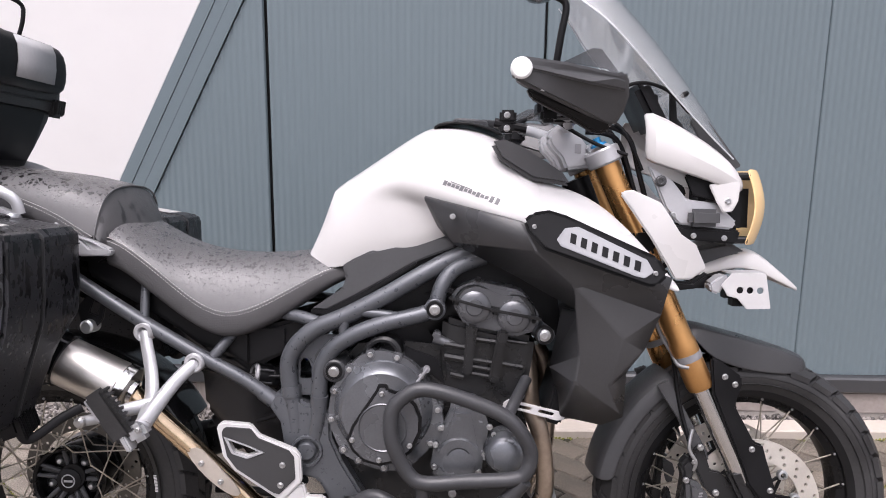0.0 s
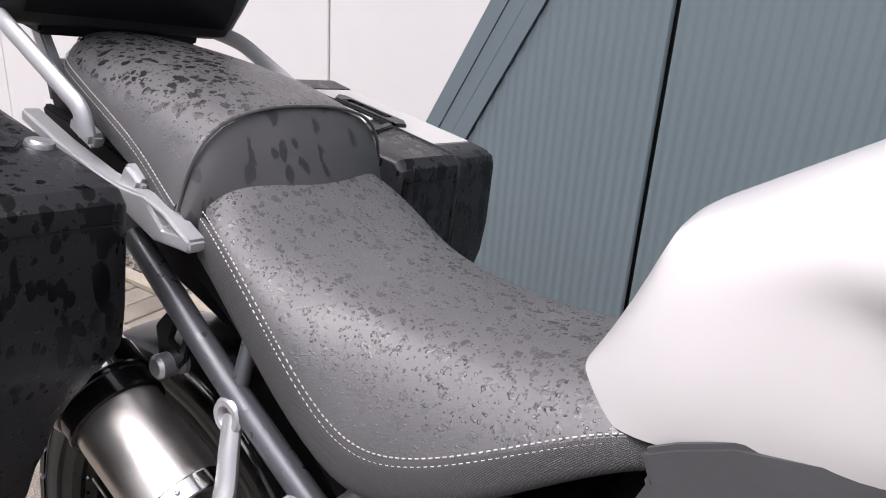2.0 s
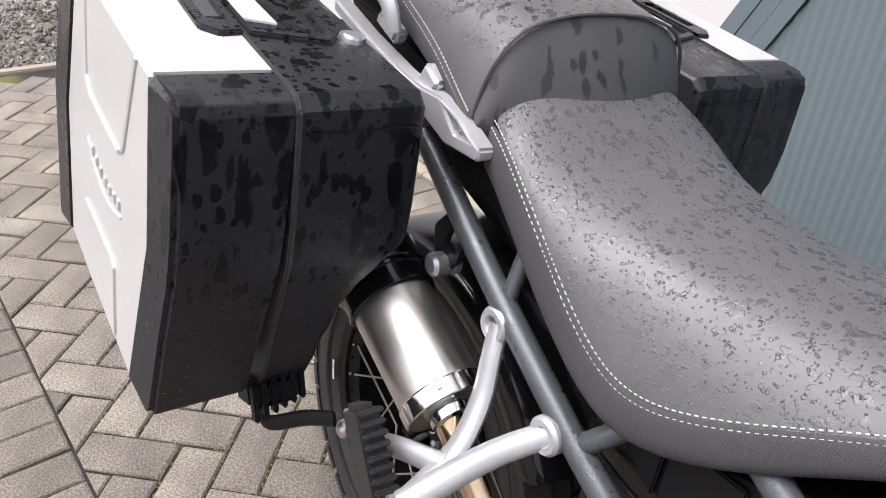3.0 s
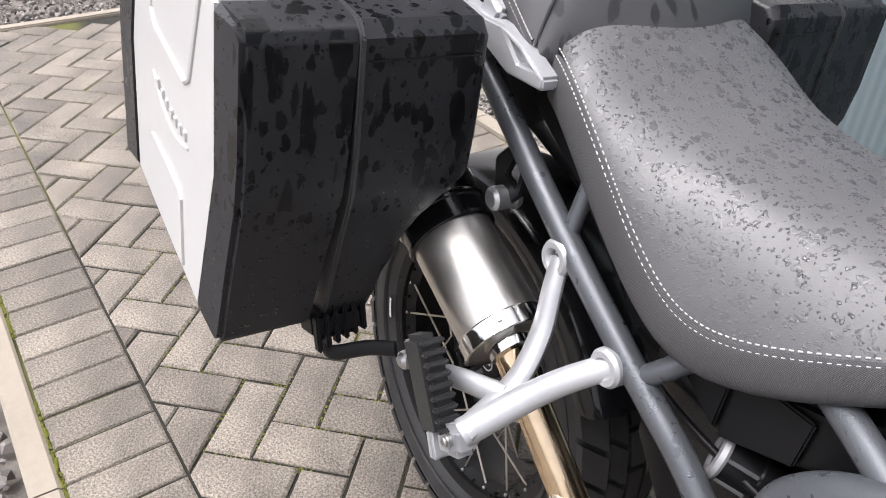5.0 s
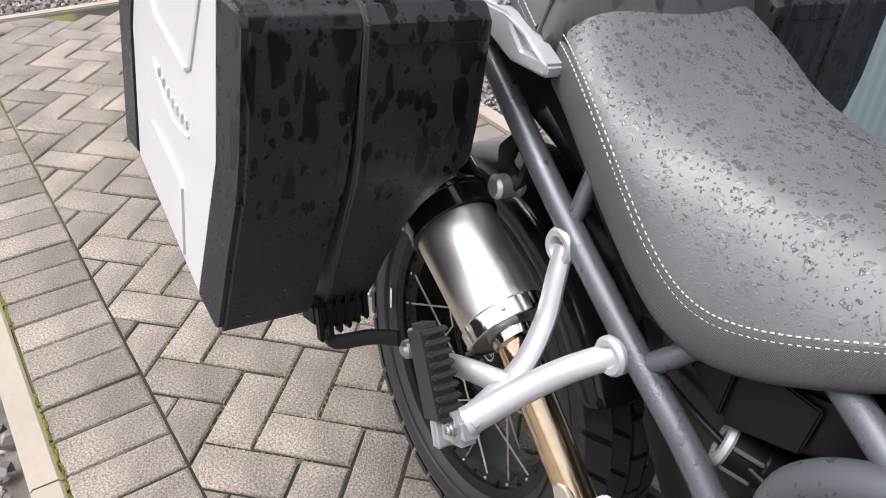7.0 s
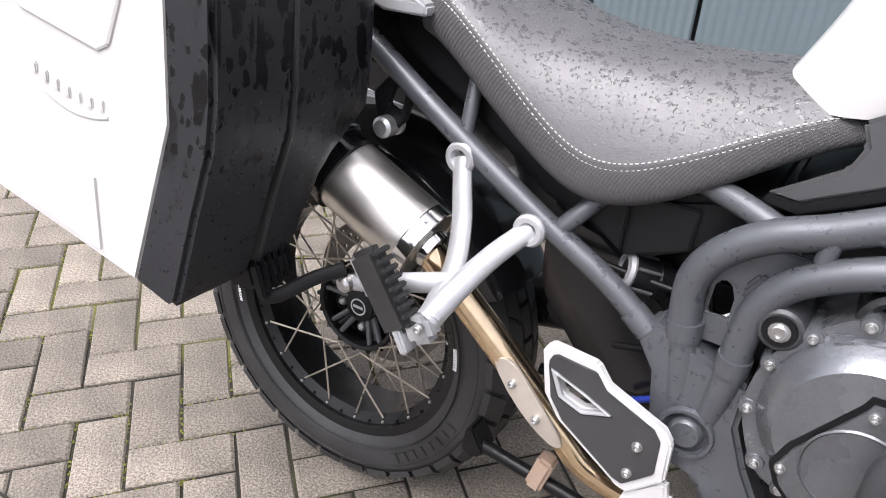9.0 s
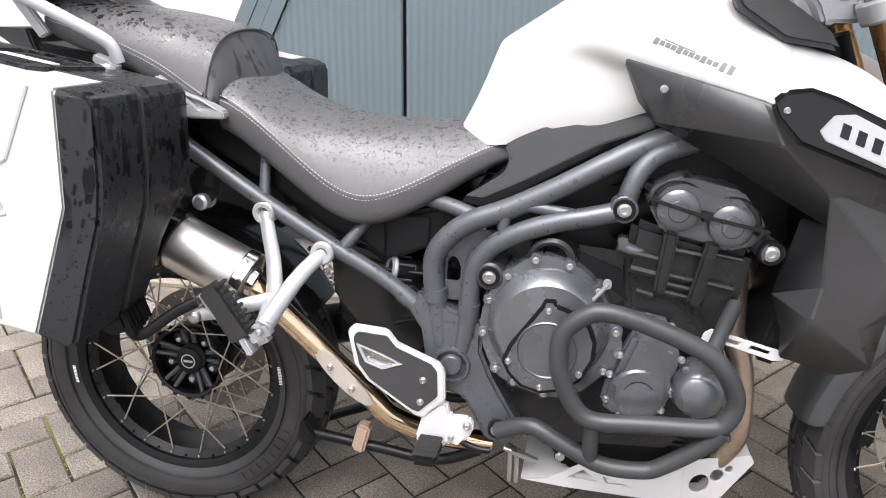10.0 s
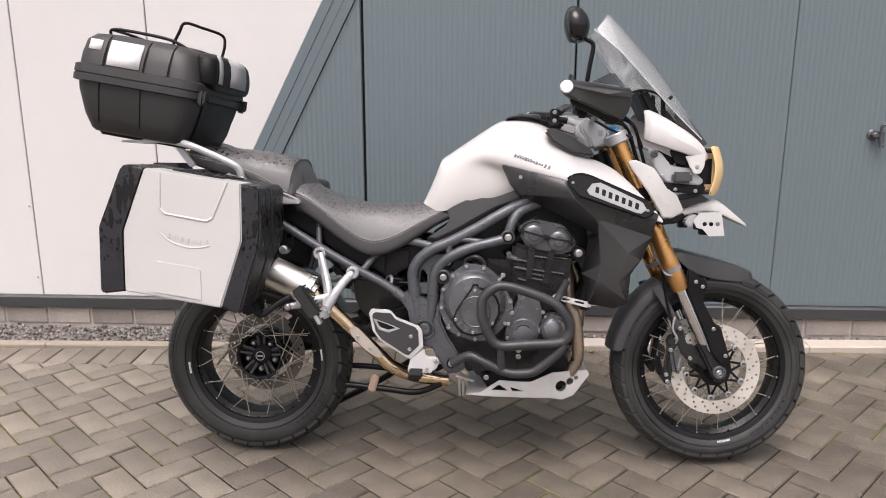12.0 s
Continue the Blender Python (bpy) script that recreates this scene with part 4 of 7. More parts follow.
# lower yoke, steering stem, hoses
bm = plate_mesh([(1.245, 0.925), (1.285, 0.93), (1.300, 0.880), (1.270, 0.860), (1.235, 0.885)], -0.14, 0.14, bevel=0.01)
part("lower_yoke", bm, BLACK, bike, turn=STEER)
part("steering_head", rod(bmesh.new(), (1.15, 0, 1.03), (1.215, 0, 0.87), 0.032, 20), BLACK, bike)
HB = [(1.115, 0, 1.140), (1.118, -0.06, 1.140), (1.118, -0.12, 1.142), (1.10, -0.20, 1.165), (1.075, -0.27, 1.180), (1.040, -0.35, 1.196), (1.005, -0.410, 1.205)]
for turn in (None, LEFT_BAR):
    tube("handlebar", HB, 0.0125, SILVER, bike, "silver tapered handlebar", turn=turn)
    tube("grip", [(1.055, -.315, 1.190), (1.03, -.37, 1.200), (1.004, -.412, 1.205)], 0.0170, BLACK, bike, turn=turn)
    bm = turned(bmesh.new(), [(0, -0.010), (0.015, -0.010), (0.018, -0.007), (0.018, 0.010), (0, 0.010)], (1.001, -.425, 1.206), (0, 1, 0), 24)
    part("bar_end", bm, REFLECT, bike, "pale round bar-end weight", turn=turn)
    sw = bmesh.new()
    rbox(sw, (1.072, -.275, 1.170), (0.045, 0.055, 0.052), 0.008)
    rbox(sw, (1.060, -.285, 1.142), (0.03, 0.03, 0.025), 0.006)
    part("switch_block", sw, BLACK, bike, turn=turn)
    bend = lambda x, z: -(.432 - .30 * max(0, x - 1.0) - 1.2 * max(0, x - 1.13) ** 1.5 - .75 * max(0, 1.188 - z))
    guard_shape = [(.984, 1.200), (.990, 1.217), (1.004, 1.226), (1.08, 1.220), (1.168, 1.208), (1.184, 1.214), (1.192, 1.206), (1.196, 1.174), (1.190, 1.146), (1.176, 1.122), (1.160, 1.122), (1.105, 1.143), (1.01, 1.178), (.990, 1.188)]
    hg = part("hand_guard", plate_mesh(guard_shape, 0.032, 0, bevel=0.006, warp=bend), GREY_PLASTIC, bike, "dark grey plastic hand guard", turn=turn)
    part("guard_ridge", plate_mesh([(1.000, 1.206), (1.020, 1.212), (1.165, 1.200), (1.186, 1.196), (1.186, 1.180), (1.120, 1.186)], 0.006, -0.004, bevel=0.003, warp=bend), GREY_PLASTIC, hg, turn=turn)
    part("guard_edge", plate_mesh([(1.010, 1.176), (1.105, 1.145), (1.168, 1.128), (1.165, 1.112), (1.14, 1.108), (1.09, 1.132), (1.02, 1.160)], 0.028, 0.004, bevel=0.004, warp=bend), BLACK, hg, turn=turn)
    part("deflector", plate_mesh([(1.075, 1.224), (1.125, 1.250), (1.142, 1.250), (1.175, 1.215), (1.182, 1.190), (1.155, 1.217)], 0.030, 0.026, bevel=0.0008, warp=bend), SMOKE, hg, "smoked upper extension", turn=turn)
    lever = curve_through([(1.085, -.25, 1.165), (1.10, -.31, 1.165), (1.075, -.37, 1.172), (1.035, -.405, 1.178)], 5)
    part("lever", sweep(bmesh.new(), lever, 0.006, 8), ALLOY, bike, turn=turn)
# brake reservoir, clutch cylinder and bundle of controls beside the tank top
bm = bmesh.new()
rbox(bm, (1.100, -0.19, 1.176), (0.060, 0.06, 0.032), 0.007)
rbox(bm, (1.060, -0.235, 1.150), (0.075, 0.05, 0.034), 0.008)
rbox(bm, (1.095, -0.15, 1.150), (0.06, 0.05, 0.03), 0.006)
part("master_cylinder", bm, BLACK, bike, turn=STEER)
bm = bmesh.new()
rbox(bm, (0.992, -0.150, 1.152), (0.034, 0.03, 0.026), 0.005)
rbox(bm, (0.990, -0.150, 1.128), (0.030, 0.03, 0.018), 0.004)
rod(bm, (0.965, -0.150, 1.14), (1.03, -0.150, 1.128), 0.010, 10)
part("cable_block", bm, BLACK, bike)
for z in (1.154, 1.128):
    bolt((0.990, -0.166, z), 0.007, bike, ZINC)
for k, (y, pts) in enumerate(((-0.07, ((1.16, 1.13), (1.225, 1.115), (1.262, 1.02), (1.290, 0.92), (1.30, 0.83))), (-0.09, ((1.15, 1.15), (1.24, 1.125), (1.272, 1.04), (1.295, 0.95), (1.315, 0.84))), (-0.055, ((1.12, 1.16), (1.20, 1.145), (1.25, 1.06), (1.275, 0.93), (1.27, 0.82))), (-0.1, ((1.08, 1.165), (1.16, 1.165), (1.23, 1.135), (1.275, 1.05))), (-0.12, ((1.07, 1.16), (1.14, 1.12), (1.18, 1.10), (1.24, 1.08))))):
    tube("control_cable", [(x, y, z) for x, z in pts], 0.0055 if k < 3 else 0.004, BLACK, bike)
# mirrors on their stalks; the left one is folded lower
tube("mirror_stalk", [(1.066, -.285, 1.190), (1.072, -.297, 1.24), (1.079, -.30, 1.29), (1.086, -.30, 1.330), (1.080, -.30, 1.346), (1.058, -.30, 1.356)], 0.0066, BLACK, bike)


def mirror_shell(c, a, b, deep):
    """An egg-shaped shell, blunt below, with the flat glass side towards the rider."""
    bm = bmesh.new()
    bmesh.ops.create_uvsphere(bm, u_segments=32, v_segments=20, radius=1.0)
    for v in bm.verts:
        x, y, z = v.co
        wide = 1.0 - .22 * max(0, z) ** 2 + .10 * z
        v.co = Vector(c) + Vector((a * (x * wide if x > -.45 else -.45 * wide - .55 * (-.45 - x)) - .10 * b * z, deep * y, b * (z if z > -.75 else -.75 + .45 * (z + .75))))
    return bm


part("mirror", mirror_shell((1.032, -.300, 1.392), .042, .056, .062), GLOSS_BLACK, bike, "glossy black egg-shaped rear-view mirror", sharp=60)
tube("mirror_stalk", [(1.030, .345, 1.180), (1.070, .385, 1.20), (1.098, .40, 1.225), (1.100, .40, 1.275)], 0.0065, BLACK, bike)
part("mirror", mirror_shell((1.092, .405, 1.296), .015, .042, .062), GLOSS_BLACK, bike, "black rear-view mirror folded low")

# windscreen: a clear curved blade, and its black mount
rows = []
for t in range(9):
    f = t / 8
    x, z = 1.490 - 0.325 * f + 0.02 * math.sin(f * 3.14), 1.075 + 0.415 * f
    w = 0.115 + 0.055 * math.sin(min(1, f * 1.25) * 2.2) - 0.075 * max(0, f - 0.72) / 0.28
    back = 0.034 + 0.050 * math.sin(math.pi * min(1, f * 1.02) ** 0.9) + 0.018 * f
    rows.append([(x - back * abs(u) ** 2.0, w * u, z - 0.070 * f ** 2 * abs(u) ** 2) for u in [q / 6 for q in range(-6, 7)]])
screen = part("windscreen", loft(bmesh.new(), rows), SCREEN, bike, "clear curved windscreen", sharp=80)
subdivided(screen, 1, 0.003)
screen.visible_shadow = False
# pale tubes added along both sides to paint the edge's bright glint
for u in (0, -1):
    ed = tube("screen_glint", [r[u] for r in rows], 0.0016, EDGE_GLINT, screen, "pale tube painted as the bright glint of the screen edge", n=3, sides=6)
    ed.visible_shadow = False
for s in (-1, 1):
    bolt((1.352, s * 0.125, 1.205), 0.006, bike, BLACK, axis=(0.6, s * 0.6, 0.4))
    plate("screen_mount", [(1.385, 1.180), (1.400, 1.165), (1.480, 1.062), (1.462, 1.052), (1.400, 1.100), (1.372, 1.150)], s * 0.085, s * 0.095, PLASTIC, bike, "charcoal screen bracket", bevel=0.002)
    plate("screen_strut", [(1.330, 1.230), (1.342, 1.226), (1.352, 1.120), (1.336, 1.115)], s * 0.07, s * 0.08, BLACK, bike)
# instrument pod
bm = bmesh.new()
rbox(bm, (1.290, 0, 1.185), (0.035, 0.20, 0.105), 0.012, pose(0, 0, 0, 0, -28, 0))
part("instrument_pod", bm, BLACK, bike)
tube("screen_rail", [(1.200, -0.12, 1.205), (1.26, -0.11, 1.228), (1.32, -0.10, 1.215), (1.37, -0.09, 1.17)], 0.004, BLACK, bike)

# nose fairing
LAMP_GAP = [(1.352, 1.040), (1.372, 1.046), (1.425, 1.020), (1.432, 1.000), (1.415, 0.988), (1.370, 0.998)]
for s in (-1, 1):
    secs = []
    for x, zt, zb, y in ((1.270, 1.156, 1.070, 0.140), (1.280, 1.172, 1.062, 0.158), (1.345, 1.134, 1.042, 0.168), (1.40, 1.102, 1.026, 0.166), (1.450, 1.066, 1.008, 0.154), (1.474, 1.034, 1.006, 0.138)):
        secs.append([(x, s * (y - 0.045), zt + 0.004), (x, s * (y - 0.012), zt), (x, s * y, (zt * 0.45 + zb * 0.55)), (x, s * (y - 0.01), zb)])
    cowl = part("nose_cowl", loft(bmesh.new(), secs), WHITE, bike, "glossy white headlight cowl", sharp=28)
    subdivided(cowl, 1, 0.004)
    plate("cowl_leg", [(1.398, 1.022), (1.462, 1.030), (1.458, 0.990), (1.447, 0.968), (1.428, 0.966), (1.416, 0.985)], s * 0.146, s * 0.151, WHITE, bike, bevel=0.002)
    bolt((1.437, s * 0.150, 0.990), 0.008, bike, ALLOY, axis=(0, s, 0))
    plate("headlight_frame", [(1.279, 1.060), (1.331, 1.029), (1.361, 0.992), (1.423, 0.984), (1.464, 0.946), (1.453, 0.931), (1.346, 0.940), (1.318, 0.972)], s * 0.118, s * 0.132, SILVER, bike, "silver headlight frame", bevel=0.004)
    # black plate on the frame stands in for the shade inside an opening
    plate("opening_shade", LAMP_GAP, s * 0.130, s * 0.136, BLACK, bike, bevel=0.003)
    bm = rbox(bmesh.new(), (1.392, s * 0.146, 0.955), (0.062, 0.026, 0.036), 0.008)
    part("marker_block", bm, GREY_PLASTIC, bike)
    plate("lamp_bracket", [(1.335, 0.938), (1.470, 0.930), (1.462, 0.902), (1.352, 0.910)], s * 0.100, s * 0.138, BLACK, bike, bevel=0.004)
    for x, z in ((1.333, 0.960), (1.375, 0.918), (1.437, 0.914)):
        bolt((x, s * 0.139, z), 0.006, bike, ALLOY, axis=(0, s, 0))
    bolt((1.306, s * 0.136, 1.028), 0.012, bike, GREY_PLASTIC, axis=(0, s, 0), name="knob")
    # white fairing flank beside the fork
    flank = [(1.222, 1.000), (1.228, 1.007), (1.246, 1.009), (1.300, 0.984), (1.330, 0.939), (1.342, 0.922), (1.376, 0.901), (1.404, 0.852), (1.370, 0.829), (1.333, 0.830), (1.316, 0.858), (1.280, 0.914)]
    plate("fairing_flank", flank, s * .120, s * .128, WHITE, bike, "glossy white fairing flank", bevel=.003, warp=lambda x, z: s * (.050 - 3.2 * (x - 1.30) ** 2 - 1.0 * (z - .92) ** 2))
    plate("flank_edge", [(1.318, 0.852), (1.335, 0.826), (1.370, 0.824), (1.402, 0.846), (1.402, 0.832), (1.380, 0.812), (1.330, 0.806), (1.305, 0.830)], s * 0.135, s * 0.160, BLACK, bike, bevel=0.004)
    # auxiliary lamp in a drilled silver shroud
    bm = rbox(bmesh.new(), (1.468, s * 0.140, 0.806), (0.060, 0.06, 0.058), 0.016)
    fog = part("fog_lamp", bm, BLACK, bike)
    part("lamp_shroud", plate_mesh([(1.425, 0.822), (1.445, 0.846), (1.512, 0.848), (1.520, 0.800), (1.524, 0.776), (1.476, 0.774), (1.458, 0.795), (1.438, 0.800)], s * 0.168, s * 0.172, [disc_outline(x, 0.812, 0.0068, 12) for x in (1.462, 1.482, 1.502)], 0.001), BRIGHT_ALU, bike, "drilled silver lamp shroud")
    part("lamp_shroud", slab(1.443, 1.514, min(s * 0.11, s * 0.170), max(s * 0.11, s * 0.170), 0.843, 0.847, 0.001), SILVER, bike)
    plate("lamp_arm", [(1.405, 0.822), (1.430, 0.842), (1.445, 0.838), (1.425, 0.800), (1.408, 0.806)], s * 0.12, s * 0.16, SILVER, bike, bevel=0.004)
# headlight with its amber-tinted guard
bm = bmesh.new()
for s in (-1, 1):
    rbox(bm, (1.462, s * 0.066, 0.975), (0.065, 0.115, 0.125), 0.022)
part("headlight", bm, BLACK, bike)
rows = []
for t in range(9):
    z = 0.898 + 0.158 * t / 8
    bow = 0.020 * math.sin(math.pi * t / 8)
    rows.append([(1.476 + bow + 0.052 * (1 - abs(u) ** 3), 0.140 * u, z) for u in [q / 6 for q in range(-6, 7)]])
guard = part("headlight_guard", loft(bmesh.new(), rows), AMBER, bike, "amber-tinted headlight protector", sharp=80)
subdivided(guard, 1, 0.004)
for s in (-1, 1):
    for z in (1.040, 0.910):
        part("guard_mount", rod(bmesh.new(), (1.445, s * 0.125, z), (1.486, s * 0.128, z), 0.008, 10), BLACK, bike)
# beak
secs = []
for x, w, z, d in ((1.40, 0.075, 0.850, 0.028), (1.47, 0.080, 0.878, 0.028), (1.520, 0.078, 0.889, 0.044), (1.545, 0.070, 0.879, 0.044), (1.580, 0.056, 0.851, 0.032), (1.612, 0.040, 0.826, 0.020), (1.632, 0.028, 0.810, 0.013), (1.640, 0.020, 0.802, 0.008)):
    secs.append([(x, -w, z - d), (x, -w * 0.93, z - d * 0.3), (x, -w * 0.80, z - 0.004), (x, 0, z + 0.002), (x, w * 0.80, z - 0.004), (x, w * 0.93, z - d * 0.3), (x, w, z - d)])
beak = part("beak", loft(bmesh.new(), secs), WHITE, bike, "white pointed front beak", sharp=60)
subdivided(beak, 2, 0.006)
part("beak_support", plate_mesh([(1.365, 0.880), (1.470, 0.905), (1.530, 0.868), (1.470, 0.830), (1.405, 0.825)], -0.06, 0.06, bevel=0.01), GREY_PLASTIC, bike, "dark grey beak support")

# front mudguard: upper blade, side skirts and rear flap
rows = []
for x, zt, zl, w in ((1.392, .708, .696, .050), (1.405, .717, .690, .062), (1.432, .714, .655, .070), (1.470, .704, .634, .072), (1.530, .689, .618, .070), (1.595, .670, .610, .064), (1.640, .655, .609, .056), (1.664, .645, .612, .042), (1.675, .638, .618, .028), (1.677, .632, .622, .018)):
    rows.append(mirrored([(x, 0, zt + .003), (x, w * .45, zt), (x, w * .80, zt - .006), (x, w * .86, zt - .010), (x, w, zl + .004), (x, w, zl)]))
mg = part("front_mudguard", loft(bmesh.new(), rows), PLASTIC, bike, "charcoal plastic front mudguard", sharp=60, turn=STEER)
subdivided(mg, 2, 0.005)
rows = []
for t in range(8):
    a = radians(122 + 49 * t / 7)
    r = 0.350
    rad = Vector((math.cos(a), 0, math.sin(a)))
    p = Vector((FRONT[0], 0, FRONT[2])) + rad * r
    w = 0.066
    rows.append([tuple(p - rad * 0.045 + Vector((0, -w, 0))), tuple(p - rad * 0.008 + Vector((0, -w * 0.97, 0))), tuple(p + Vector((0, -w * 0.5, 0))), tuple(p + Vector((0, w * 0.5, 0))), tuple(p - rad * 0.008 + Vector((0, w * 0.97, 0))), tuple(p - rad * 0.045 + Vector((0, w, 0)))])
mg = part("rear_flap", loft(bmesh.new(), rows), GREY_PLASTIC, bike, "dark grey rear half of the front mudguard", sharp=60, turn=STEER)
subdivided(mg, 2, 0.005)
for s in (-1, 1):
    plate("mudguard_stay", [(1.318, 0.590), (1.345, 0.600), (1.381, 0.538), (1.431, 0.448), (1.437, 0.426), (1.419, 0.439), (1.406, 0.435), (1.365, 0.520), (1.338, 0.559)], s * 0.080, s * 0.088, GREY_PLASTIC, bike, bevel=0.002, turn=STEER)
    arm = plate_mesh([(1.355, .295), (1.353, .312), (1.367, .321), (1.377, .394), (1.370, .420), (1.389, .442), (1.406, .438), (1.402, .416), (1.395, .386), (1.391, .321), (1.388, .278), (1.375, .269)], s * .070, s * .104, bevel=.006)
    calp = part("brake_caliper", arm, ENGINE_DARK, bike, "black radial brake caliper", turn=STEER)
    part("caliper_body", plate_mesh([(1.379, .392), (1.400, .388), (1.422, .375), (1.430, .350), (1.421, .315), (1.401, .307), (1.389, .324), (1.382, .358)], s * .072, s * .116, bevel=.010), GREY_PLASTIC, calp, turn=STEER)
    part("caliper_body", plate_mesh([(1.372, .300), (1.362, .330), (1.350, .372), (1.340, .350), (1.345, .312), (1.356, .292)], s * .060, s * .092, bevel=.008), BLACK, calp, turn=STEER)
    bars = bmesh.new()
    for k in range(7):
        rbox(bars, (1.404 + 0.0010 * k, s * 0.1165, 0.328 + 0.0062 * k), (0.008, 0.0012, 0.0036), 0.0003, pose(0, 0, 0, 0, -8, 0))
    part("caliper_mark", bars, CLIP, calp, turn=STEER)
    for x, z in ((1.410, 0.461), (1.397, 0.431), (1.446, 0.363), (1.381, 0.390), (1.369, 0.308), (1.374, 0.285), (1.423, 0.327)):
        bolt((x, s * 0.107, z), 0.0072, bike, ZINC, STEER, axis=(0, s, 0))
    plate("caliper_bracket", [(1.398, 0.455), (1.416, 0.468), (1.434, 0.411), (1.455, 0.407), (1.486, 0.377), (1.513, 0.334), (1.497, 0.323), (1.475, 0.342), (1.449, 0.347), (1.420, 0.375), (1.400, 0.420)], s * 0.090, s * 0.104, ENGINE_DARK, bike, bevel=0.003, turn=STEER)
tube("brake_hose", [(1.30, -0.07, 0.80), (1.345, -0.085, 0.68), (1.368, -0.09, 0.55), (1.385, -0.10, 0.48), (1.392, -0.105, 0.43)], 0.0045, BLACK, bike, turn=STEER)
for dx in (0, 0.014):
    tube("brake_pipe", [(1.300 + dx, -0.075, 0.77), (1.325 + dx, -0.085, 0.70), (1.345 + dx, -0.100, 0.66), (1.352 + dx, -0.118, 0.640), (1.372, -0.128, 0.636)], 0.0042, CLIP, bike, turn=STEER)
tube("brake_pipe", [(1.392, -0.105, 0.50), (1.385, -0.108, 0.46), (1.400, -0.108, 0.43), (1.398, -0.10, 0.41)], 0.004, ALLOY, bike, turn=STEER)

# ---- tank, wings and side panels ----
TANK = (
    (0.566, ((0, .858), (.03, .857), (.052, .853), (.062, .849), (.066, .846), (.068, .843), (.069, .840), (.069, .836))),
    (0.600, ((0, .928), (.04, .926), (.078, .914), (.090, .894), (.096, .878), (.099, .862), (.100, .848), (.100, .834))),
    (0.630, ((0, 1.008), (.05, 1.006), (.096, .994), (.114, .958), (.119, .925), (.121, .895), (.120, .865), (.116, .836))),
    (0.668, ((0, 1.034), (.05, 1.032), (.106, 1.017), (.129, .988), (.134, .952), (.136, .912), (.133, .874), (.125, .843))),
    (0.734, ((0, 1.079), (.06, 1.076), (.128, 1.054), (.153, 1.024), (.149, .990), (.148, .945), (.144, .900), (.134, .866))),
    (0.790, ((0, 1.117), (.07, 1.114), (.148, 1.082), (.183, 1.012), (.151, .984), (.150, .945), (.148, .905), (.140, .880))),
    (0.826, ((0, 1.138), (.08, 1.134), (.158, 1.096), (.201, .995), (.160, .970), (.152, .942), (.149, .912), (.140, .892))),
    (0.860, ((0, 1.144), (.085, 1.138), (.166, 1.098), (.209, .990), (.180, .966), (.162, .945), (.153, .925), (.142, .905))),
    (0.910, ((0, 1.142), (.090, 1.134), (.180, 1.090), (.221, .982), (.205, .962), (.190, .950), (.172, .938), (.150, .925))),
    (0.970, ((0, 1.128), (.092, 1.119), (.184, 1.076), (.236, .972), (.232, .958), (.228, .947), (.222, .938), (.205, .930))),
    (1.030, ((0, 1.080), (.085, 1.075), (.162, 1.058), (.237, 1.000), (.255, .952), (.254, .938), (.252, .925), (.235, .915))),
    (1.060, ((0, 1.030), (.085, 1.03), (.162, 1.03), (.238, .995), (.262, .942), (.262, .930), (.262, .916), (.240, .905))),
)
bm = loft(bmesh.new(), [mirrored([(x, y, z) for y, z in half]) for x, half in TANK])
bm.verts.ensure_lookup_table()
fold = bm.edges.layers.float.new("crease_edge")
for r, hard in ((4, 0.35), (5, 0.8), (6, 0.95), (7, 0.95), (8, 0.9), (9, 0.8)):
    for k in (3, 11):
        bm.edges.get((bm.verts[r * 15 + k], bm.verts[(r + 1) * 15 + k]))[fold] = hard
for k in range(4, 10):      # the break between the steep back and the top
    bm.edges.get((bm.verts[2 * 15 + k], bm.verts[2 * 15 + k + 1]))[fold] = 0.75
for r in range(0, 4):       # the corner between the back and the flanks
    for k in (5, 9):
        bm.edges.get((bm.verts[r * 15 + k], bm.verts[(r + 1) * 15 + k]))[fold] = 0.45
tank = part("fuel_tank", bm, WHITE, bike, "glossy white fuel tank with knee recesses", sharp=80)
subdivided(tank, 2)
bpy.context.view_layer.update()
skin = BVHTree.FromObject(tank, bpy.context.evaluated_depsgraph_get())


def on_tank(s, x, z):
    """Where the tank's flank stands, out from the middle, at a place along it and a height."""
    hit = skin.ray_cast(Vector((x, s * 1.0, z)) - BASE[tank.name], Vector((0, -s, 0)))[0]
    return hit.y if hit else s * .21


